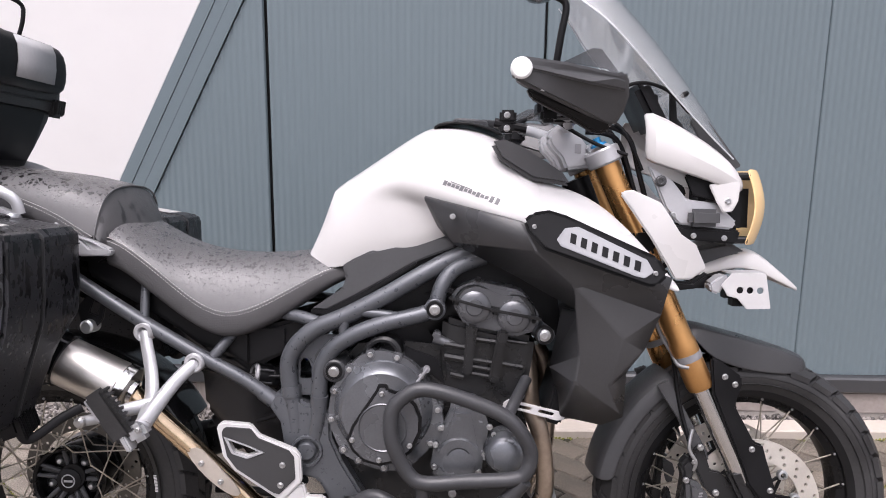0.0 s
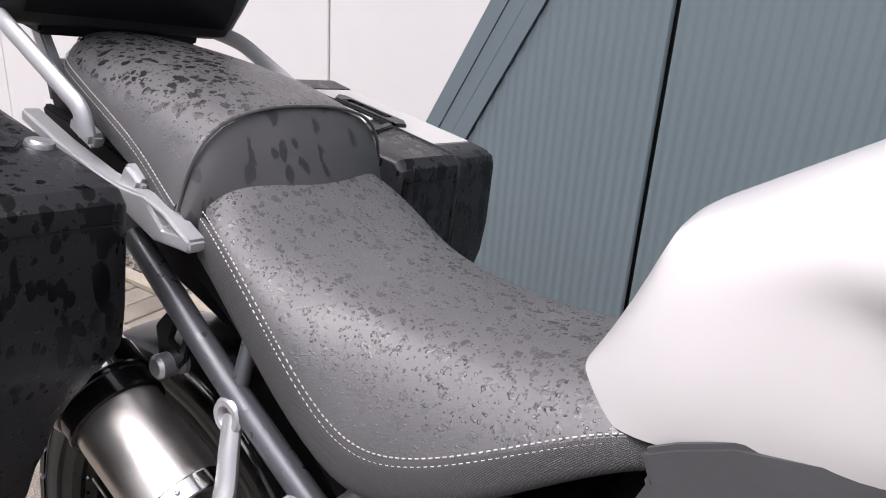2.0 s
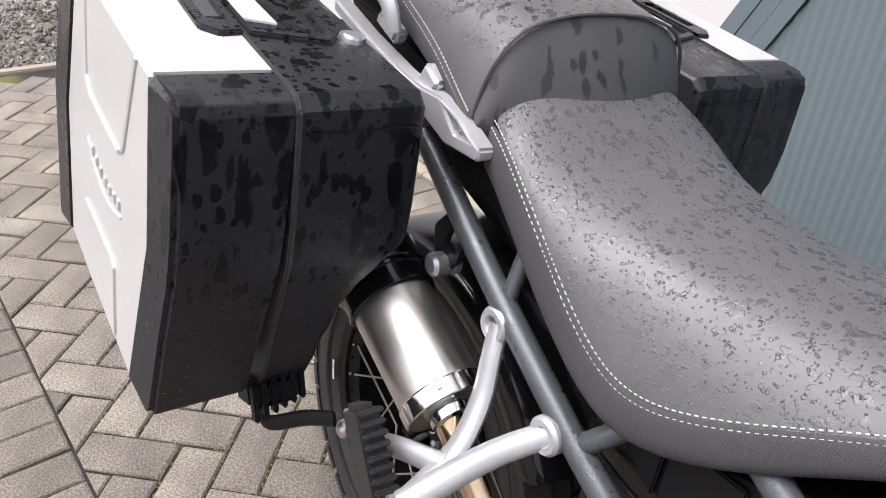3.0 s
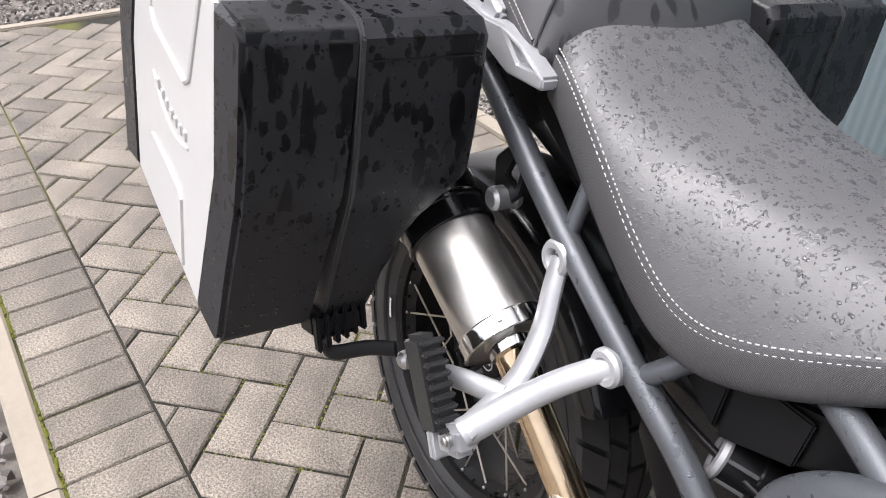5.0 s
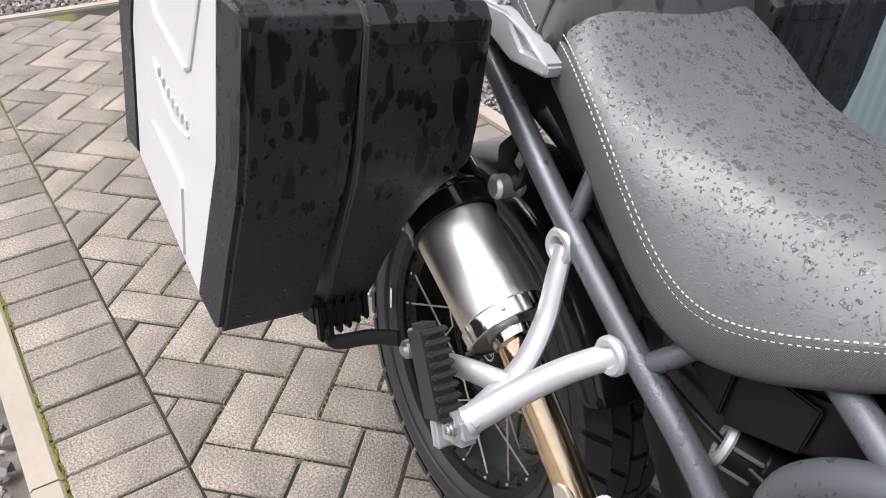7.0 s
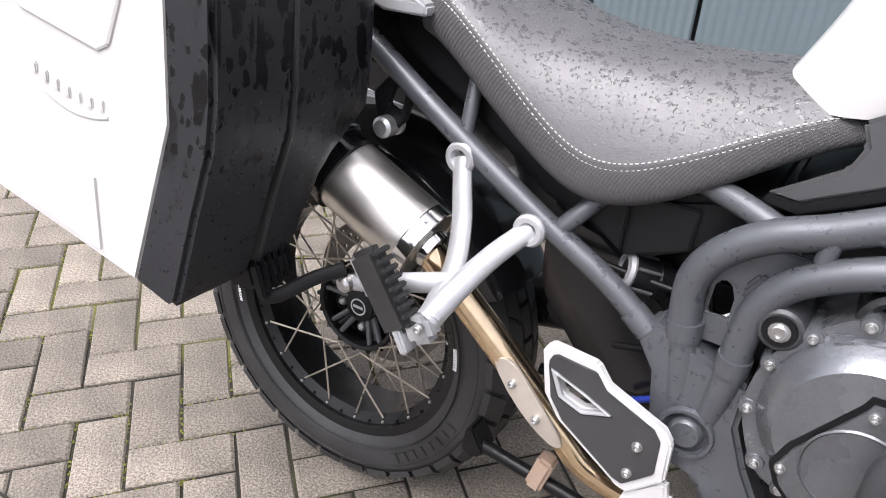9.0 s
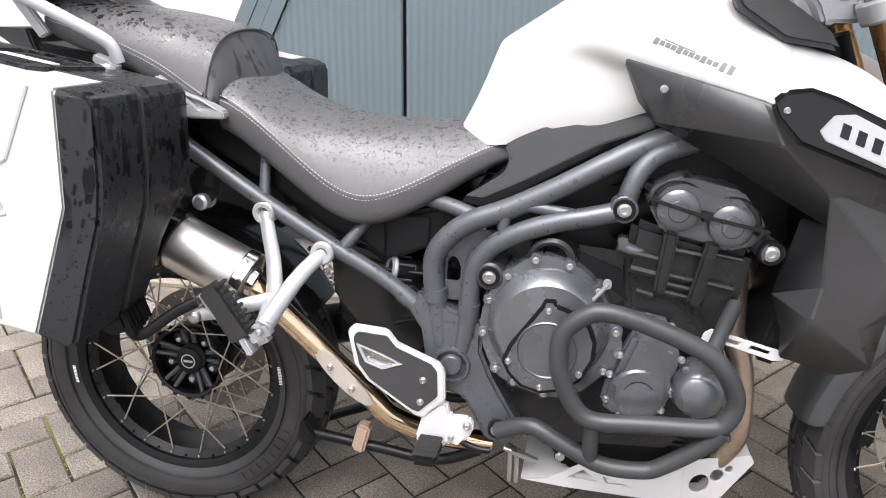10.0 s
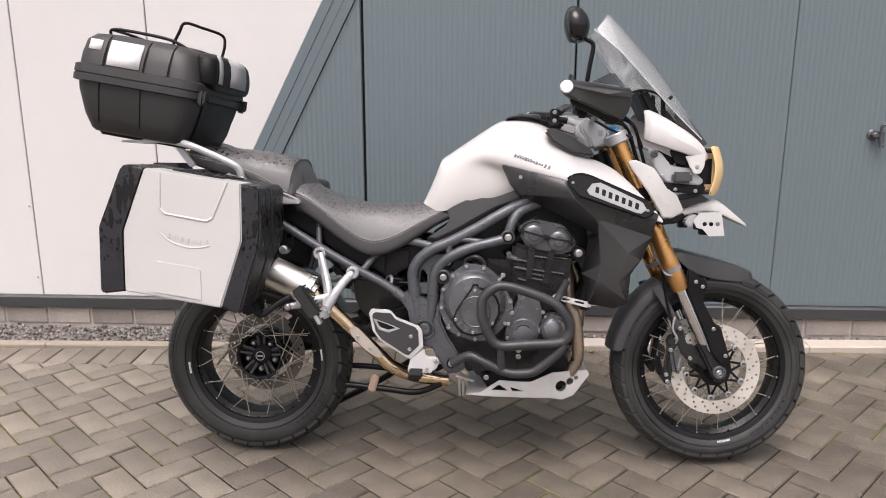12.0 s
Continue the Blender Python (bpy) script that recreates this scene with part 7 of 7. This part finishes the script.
part("rear_light_bar", plate_mesh([(-.36, .985), (-.27, .985), (-.25, .93), (-.30, .93), (-.31, .955)], -.06, .06, bevel=.004), GREY_PLASTIC, bike)
part("yellow_sleeve", rod(bmesh.new(), (-.24, -.05, 1.02), (-.20, -.02, 1.015), .008, 10), YELLOW, bike)

# ---- panniers ----
def case_top(x):
    return .9405 - .155 * x


PW = [(-.196, case_top(-.196)), (.0870, case_top(.087)), (.0890, .765), (.0270, .571), (-.257, .614), (-.260, .790)]
PF = [(.0890, case_top(.0890)), (.130, case_top(.130)), (.142, .908), (.143, .800), (.138, .748), (.114, .668), (.084, .559), (.074, .553), (.0295, .570), (.0910, .765)]
PR = [(-.199, case_top(-.199)), (-.250, .981), (-.266, .972), (-.333, .800), (-.330, .612), (-.322, .606), (-.260, .6135), (-.263, .790)]
PB = [(-.255, .980), (.129, .920), (.142, .906), (.143, .800), (.138, .748), (.114, .668), (.084, .561), (.073, .555), (-.05, .566), (-.32, .607), (-.331, .800)]


def lying(outline, h0, h1, s, holes=(), bevel=.002):
    """A flat outline in x and y laid on the case's sloping top, from h0 to h1 above it."""
    bm = plate_mesh(outline, h0, h1, holes, bevel)
    for v in bm.verts:
        v.co = Vector((v.co.x, s * v.co.z, case_top(v.co.x) + v.co.y))
    return bm


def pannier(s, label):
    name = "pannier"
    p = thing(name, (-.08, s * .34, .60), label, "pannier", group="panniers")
    bulge = lambda x, z: s * (.466 + .016 * (.94 - z) / .38)
    soft(part("lid", plate_mesh(PW, -s * .112, -s * .002, bevel=.004, warp=bulge, inner=False), WHITE_CASE, p, "white painted outer shell", sharp=70))
    slope = lambda x, z: bulge(x, z) - s * .14 * max(0, x - (.090 if z > .765 else .090 - .061 * (.765 - z) / .195))
    cap = plate_mesh(PF, -s * .112, 0, bevel=.007, inner=False, plain=(.0890, .0910, .0295))
    for v in cap.verts:
        outer = 1 - min(1, max(0, abs(v.co.y) / .112))
        v.co.y += bulge(v.co.x, v.co.z) + (slope(v.co.x, v.co.z) - bulge(v.co.x, v.co.z)) * outer
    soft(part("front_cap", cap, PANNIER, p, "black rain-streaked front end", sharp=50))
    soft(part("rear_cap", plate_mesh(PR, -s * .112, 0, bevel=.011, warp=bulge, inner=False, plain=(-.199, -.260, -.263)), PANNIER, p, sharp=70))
    rings = []
    for y, floor_z, k in ((.212, .772, .955), (.214, .770, .97), (.219, .762, .985), (.228, .752, 1.0), (.250, .724, 1.0), (.270, .694, 1.0), (.282, .645, 1.0), (.292, .590, 1.0), (.300, .548, 1.0), (.346, .545, 1.0), (.3495, .545, .997)):
        fine = []
        for (ax0, az0), (bx0, bz0) in zip(PB, PB[1:] + PB[:1]):
            fine += [(ax0 + (bx0 - ax0) * q / 6, az0 + (bz0 - az0) * q / 6) for q in range(6)]
        rings.append([(-.09 + (x + .09) * k, s * y, .76 + (max(z, floor_z - .12 * (x - .05)) - .76) * k) for x, z in fine])
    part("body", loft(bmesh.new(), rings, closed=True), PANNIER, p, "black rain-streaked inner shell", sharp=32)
    rim = [(-.09 + (x + .09) * 1.012, .76 + (z - .76) * 1.010) for x, z in PB]
    part("seam_rib", plate_mesh(rim, s * .3490, s * .3550, bevel=.0018), PLASTIC, p)
    # pressed outlines on the lid
    yo = lambda z: s * (.4632 + .016 * (.94 - z) / .38)
    trap = [(-.150, .955), (-.151, .856), (-.136, .840), (-.014, .820), (.003, .828), (.047, .930)]
    for a, b in zip(trap, trap[1:]):
        part("pressing", rod(bmesh.new(), (a[0], yo(a[1]), a[1]), (b[0], yo(b[1]), b[1]), .0040, 8), WHITE_CASE, p)
    pad = plate_mesh([(-.182, .610), (-.177, .698), (-.164, .710), (-.040, .692), (-.026, .680), (-.022, .586)], -s * .004, s * .0040, bevel=.006, warp=lambda x, z: yo(z), inner=False)
    soft(part("pressing", pad, WHITE_CASE, p))
    part("raised_curve", sweep(bmesh.new(), curve_through([(-.150, yo(.78), .785), (-.118, yo(.76), .760), (-.073, yo(.745), .745), (-.035, yo(.745), .744), (-.004, yo(.75), .750)], 8), .0028, 8), WHITE_CASE, p)
    for k in range(7):
        bm = rbox(bmesh.new(), (-.125 + .0185 * k, yo(.76), .778 - .0028 * k - .006 * math.sin(k * .52)), (.011, .006, .013), .0015)
        part("raised_mark", bm, WHITE_CASE, p)
    # grip straddling the seam, recess, label and lock on top
    hand = part("grip_frame", lying([(-.150, .376), (-.141, .388), (-.007, .393), (.010, .377), (.006, .352), (-.131, .347)], -.002, .006, s, [[(-.117, .377), (-.117, .356), (-.027, .362), (-.027, .380)]]), PANNIER, p, "flat black carrying grip")
    part("grip_tray", lying([(-.122, .352), (-.122, .382), (-.022, .385), (-.022, .355)], -.003, .0015, s, bevel=.001), GREY_PLASTIC, hand)
    part("top_recess", lying([(-.150, .342), (-.116, .262), (.012, .252), (.032, .268), (.008, .346)], -.002, .005, s, [[(-.134, .338), (-.110, .272), (.006, .264), (.016, .274), (-.004, .340)]], .0018), PANNIER, p)
    part("recess_rib", lying([(-.085, .300), (-.085, .285), (.0, .276), (.004, .284), (-.02, .300)], -.002, .004, s), PANNIER, p)
    part("label", lying([(-.128, .334), (-.109, .306), (-.020, .306), (-.033, .339)], -.001, .0022, s, bevel=.0003), REFLECT, p, "plain white label")
    bm = turned(bmesh.new(), [(0, .006), (.008, .006), (.010, .004), (.014, .0045), (.0155, 0), (.0155, -.006)], (.015, s * .236, case_top(.015)), (.15, 0, 1), 24)
    part("lock", bm, ALLOY, p)
    part("lid_line", rbox(bmesh.new(), (.1432, s * .285, .886), (.0020, .122, .0022), .0005), GLOSS_BLACK, p)
    # lower support with ribbed rubber foot
    foot = part("rubber_foot", rbox(bmesh.new(), (.072, s * .335, .548), (.050, .066, .036), .008, pose(0, 0, 0, 0, -20, 0)), BLACK, p)
    for k in range(6):
        part("foot_rib", rbox(bmesh.new(), (.098 - .002 * k, s * (.364 - .012 * k), .550 + .002 * k), (.014, .006, .044), .002, pose(0, 0, 0, 0, -20, 0)), BLACK, foot)
    tube("support_strap", [(.085, s * .345, .565), (.090, s * .352, .536), (.112, s * .352, .530), (.155, s * .328, .562), (.188, s * .312, .580)], 0.009, BLACK, p, flat=.35)
    return p


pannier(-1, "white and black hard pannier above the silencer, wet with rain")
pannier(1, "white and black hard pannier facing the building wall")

# ---- top case ----
TILT_CASE = BIKE @ Matrix.Translation((-.356, 0, 1.066)) @ pose(0, 0, 0, 0, 9.5, 0)
case = new("top_case")
case.empty_display_size = .05
case.matrix_world = TILT_CASE
tagged(case, "black hard top case with white reflectors and a backrest pad", "top case")


def rounded(hx, hy, z, r, x0=0.0, n=5):
    pts = []
    for cx, cy, a0 in ((hx - r, hy - r, 0), (-hx + r, hy - r, 90), (-hx + r, -hy + r, 180), (hx - r, -hy + r, 270)):
        for k in range(n):
            a = radians(a0 + 90 * k / (n - 1))
            pts.append((x0 + cx + r * math.cos(a), cy + r * math.sin(a), z))
    return pts


part("shell", loft(bmesh.new(), [rounded(.150, .175, .0, .04), rounded(.162, .190, .008, .05, .002), rounded(.178, .205, .05, .055, -.004), rounded(.196, .222, .125, .055, -.006), rounded(.200, .226, .160, .055, -.006)], closed=True), CASE, case, "matt black lower shell", sharp=50)
part("rim_band", loft(bmesh.new(), [rounded(.205, .232, .150, .06, -.006), rounded(.213, .240, .153, .06, -.006), rounded(.213, .240, .172, .06, -.006), rounded(.210, .237, .174, .06, -.006), rounded(.210, .237, .176, .06, -.006), rounded(.213, .240, .178, .06, -.006), rounded(.211, .238, .202, .06, -.006), rounded(.203, .230, .206, .06, -.006)], closed=True), CASE, case, "ridged closing band", sharp=30)
part("lid", loft(bmesh.new(), [rounded(.202, .228, .200, .06, -.006), rounded(.197, .222, .240, .06, -.010), rounded(.186, .208, .285, .06, -.016), rounded(.168, .186, .306, .06, -.018), rounded(.13, .145, .314, .05, -.018), rounded(.05, .06, .317, .03, -.018)], closed=True), CASE, case, "matt black domed lid", sharp=50)
for s in (-1, 1):
    for x in (-.115, .02):
        # black rod on the shell paints the dark inside of an upright groove
        bm = sweep(bmesh.new(), [Vector((x, s * .2262, .150)), Vector((x, s * .2222, .125)), Vector((x, s * .2052, .050)), Vector((x, s * .1985, .030))], .0022, 6)
        part("groove_shade", bm, BLACK, case)
    for x in (-.11, .02, .10):
        bm = sweep(bmesh.new(), curve_through([(x, s * .2315, .205), (x, s * .2245, .245), (x, s * .207, .287), (x, s * .18, .306)], 4), .0045, 6)
        part("lid_rib", bm, CASE, case)
    bm = bmesh.new()
    cols = []
    for x in (-.098, -.045, .008):
        cols.append([(x, s * .2305, .210), (x, s * .2255, .242), (x, s * .2185, .264), (x, s * .208, .290)])
    refl = part("reflector", loft(bmesh.new(), cols), REFLECT, case, "white side reflector")
    subdivided(refl, 0, .003)
    refl2 = part("reflector", loft(bmesh.new(), [[(x, s * (y + .001), z) for y, z in ((.2165, .252), (.206, .284))] for x in (-.165, -.125)]), REFLECT, case)
    subdivided(refl2, 0, .003)
    tube("roof_rail", [(-.14, s * .13, .300), (-.14, s * .135, .328), (-.05, s * .14, .332), (.06, s * .14, .326), (.12, s * .135, .305)], .0052, BLACK, case)
    bm = rbox(bmesh.new(), (.205, s * .185, .160), (.022, .045, .045), .006)
    for k in range(4):
        rbox(bm, (.217, s * (.170 + .010 * k), .165), (.006, .005, .035), .001)
    part("latch", bm, CASE, case)
tube("roof_rail", [(-.14, -.135, .328), (-.15, 0, .332), (-.14, .135, .328)], .0052, BLACK, case)
tube("roof_hoop", [(.05, -.10, .318), (.065, -.10, .36), (.078, -.095, .392), (.10, 0, .396), (.135, .09, .392), (.145, .10, .36), (.14, .10, .31)], .0050, BLACK, case, n=4)
part("front_panel", loft(bmesh.new(), [[(x, y, z) for y in (-.150, -.135, 0, .135, .150)] for x, z in ((.168, .02), (.181, .05), (.197, .13), (.199, .148))]), BLACK, case)
# backrest pad
pad = part("backrest_pad", loft(bmesh.new(), [rounded(.026, .165, .190, .024, .196), rounded(.034, .185, .205, .03, .202), rounded(.034, .188, .250, .03, .200), rounded(.034, .180, .292, .03, .192), rounded(.026, .150, .312, .024, .186)], closed=True), BLACK, case, "padded backrest with grey stripes")
subdivided(pad, 1)
for y in (-.145, 0.02):
    st = part("pad_stripe", loft(bmesh.new(), [[(.2375, yy, .215), (.2372, yy, .25), (.231, yy, .285), (.218, yy, .306)] for yy in ((y, y + .03) if y < 0 else (y - .06, y + .09))]), GREY_STRIPE, pad)
    subdivided(st, 0, .003)
part("case_base", slab(-.15, .15, -.12, .12, -.012, .004, .004), BLACK, case)


# ---- paving blocks, laid in a slanting herringbone with a border course ----
TURN_ANGLE = radians(47.12)
ORIGIN = Vector((-0.5106, -0.3001, 0))
U = Vector((math.cos(TURN_ANGLE), math.sin(TURN_ANGLE), 0)) * 0.101
W = Vector((-math.sin(TURN_ANGLE), math.cos(TURN_ANGLE), 0)) * 0.101
paving = tagged(new("pavement"), "grey block paving in a slanting herringbone with mossy joints", "paving", kind="structure")
paving.location.z = GROUND
GAP = 0.0060


def inner_back(x):
    return back_edge(x) - (0.203 if x < 0.9 else 0.003)


def clipped(poly, f, keep_above):
    out = []
    for i in range(len(poly)):
        p, q = poly[i], poly[(i + 1) % len(poly)]
        a, b = p[1] - f(p[0]), q[1] - f(q[0])
        if not keep_above:
            a, b = -a, -b
        if a >= 0:
            out.append(p)
        if a * b < 0:
            t = a / (a - b)
            out.append((p[0] + (q[0] - p[0]) * t, p[1] + (q[1] - p[1]) * t))
    return out


def prism(bm, poly, top, ch=0.0055, deep=0.05):
    """A block with chamfered upper edges from its outline."""
    c = Vector((sum(p[0] for p in poly) / len(poly), sum(p[1] for p in poly) / len(poly), 0))
    n = len(poly)
    low = [bm.verts.new((x, y, top - deep)) for x, y in poly]
    mid = [bm.verts.new((x, y, top - ch * 0.8)) for x, y in poly]
    up = []
    for x, y in poly:
        d = c - Vector((x, y, 0))
        d = d.normalized() * min(ch * 1.3, d.length * 0.4)
        up.append(bm.verts.new((x + d.x, y + d.y, top)))
    bm.faces.new(up)
    for i in range(n):
        j = (i + 1) % n
        bm.faces.new((low[i], low[j], mid[j], mid[i]))
        bm.faces.new((mid[i], mid[j], up[j], up[i]))


def block_mesh(name, poly, origin):
    bm = bmesh.new()
    prism(bm, [(x - origin.x, y - origin.y) for x, y in poly], 0.0)
    bmesh.ops.recalc_face_normals(bm, faces=bm.faces)
    me = bpy.data.meshes.new(name)
    bm.to_mesh(me)
    bm.free()
    me.materials.append(PAVER)
    return me


def lay(me, p):
    ob = new("paving_block", me)
    ob.parent = paving
    ob.matrix_local = pose(p.x, p.y, random.uniform(-0.0025, 0.0015), random.uniform(-0.5, 0.5), random.uniform(-0.5, 0.5), random.uniform(-0.5, 0.5))


rest = bmesh.new()
shared = {}
laid = 0
cells = []
for i in range(-45, 60):
    for j in range(-45, 60):
        d = (i - j) % 4
        if d == 3:
            cells.append((i, j, 2, 1))
        elif d == 2:
            cells.append((i, j, 1, 2))
for i, j, a, b in cells:
    p0 = ORIGIN + U * i + W * j
    c = p0 + U * a / 2 + W * b / 2
    if not (-3.12 < c.x < 3.55) or not (front_edge(c.x) - 0.15 < c.y < back_edge(c.x) + 0.1):
        continue
    g = GAP / 0.1 / 2
    poly = [(q.x, q.y) for q in (p0 + U * u + W * w for u, w in ((g, g), (a - g, g), (a - g, b - g), (g, b - g)))]
    cut = clipped(clipped(poly, lambda x: front_edge(x) + 0.003, True), inner_back, False)
    if len(cut) < 3:
        continue
    area = abs(sum(cut[k][0] * cut[(k + 1) % len(cut)][1] - cut[(k + 1) % len(cut)][0] * cut[k][1] for k in range(len(cut)))) / 2
    if area < 0.0005:
        continue
    if laid < 230 and -1.55 < c.x < 2.15:
        if area > 0.0185:
            if (a, b) not in shared:
                shared[(a, b)] = block_mesh("paving_block", poly, c)
            lay(shared[(a, b)], c)
        else:
            lay(block_mesh("paving_block", cut, c), c)
        laid += 1
    else:
        prism(rest, cut, random.uniform(-0.002, 0.0015))
for line, side, x_end in ((front_edge, -1, 3.4), (lambda x: back_edge(x) - 0.203, 1, 0.92)):
    x = -3.12
    while x < x_end:
        y = line(x)
        s = 0.05 if side < 0 else 0.033
        ux, uy = Vector((1, s, 0)).normalized(), Vector((-s, 1, 0)).normalized() * side
        o = Vector((x, y, 0))
        poly = [(q.x, q.y) for q in (o + ux * GAP / 2 + uy * GAP / 2, o + ux * (0.1 - GAP / 2) + uy * GAP / 2, o + ux * (0.1 - GAP / 2) + uy * 0.199, o + ux * GAP / 2 + uy * 0.199)]
        if side < 0:
            poly = poly[::-1]
        c = o + ux * 0.05 + uy * 0.1
        if -1.7 < x < 0.5:
            if (side, 0) not in shared:
                shared[(side, 0)] = block_mesh("paving_block", poly, c)
            lay(shared[(side, 0)], c)
        else:
            prism(rest, poly, random.uniform(-0.002, 0.0015))
        x += 0.1
stuff = part("far_paving_blocks", rest, PAVER, paving)
tagged(stuff, kind="stuff")

# moss along the joints of the kerb and between blocks
moss_v, moss_f = [], []
rng = np.random.default_rng(11)


def tuft(x, y, r, z=-0.003):
    o = len(moss_v)
    n = 6
    for k in range(n):
        a = 2 * math.pi * k / n + rng.uniform(-0.3, 0.3)
        rr = r * rng.uniform(0.6, 1.2)
        moss_v.append((x + rr * math.cos(a), y + rr * math.sin(a), z - 0.003))
    moss_v.append((x, y, z + r * 0.35))
    moss_f.extend((o + k, o + (k + 1) % n, o + n) for k in range(n))


for k in range(1500):
    x = rng.uniform(-2.6, 0.6)
    if noise.noise(Vector((x * 3.1, 2.0, 0))) > -0.1:
        tuft(x, front_edge(x) - 0.203 + rng.normal(0, 0.0025), rng.uniform(0.002, 0.005), 0.0)
for k in range(900):
    x = rng.uniform(-2.5, 2.5)
    if noise.noise(Vector((x * 2.1, 9.0, 0))) > 0.05:
        tuft(x, back_edge(x) - 0.003 + rng.normal(0, 0.004), rng.uniform(0.003, 0.006), 0.0)
for i, j, a, b in cells:
    p0 = ORIGIN + U * i + W * j
    if not (-2.8 < p0.x < 2.4) or not (front_edge(p0.x) < p0.y < inner_back(p0.x) - 0.02):
        continue
    for axis, length in ((U, a), (W, b)):
        for k in range(int(length * 9)):
            q = p0 + axis * rng.uniform(0, length)
            if noise.noise(Vector((q.x * 2.6, q.y * 2.6, 5.0))) + 0.25 * (q.x < -0.2) - 0.22 * (q.x > 0.1) > 0.13 and q.y > front_edge(q.x) and q.y < inner_back(q.x):
                tuft(q.x + rng.normal(0, 0.0012), q.y + rng.normal(0, 0.0012), rng.uniform(0.0018, 0.0038))
me = bpy.data.meshes.new("moss")
me.from_pydata(moss_v, [], moss_f)
me.materials.append(MOSS)
tagged(new("moss", me), "yellow-green moss tufts in the paving joints", "moss", kind="stuff").location.z = GROUND
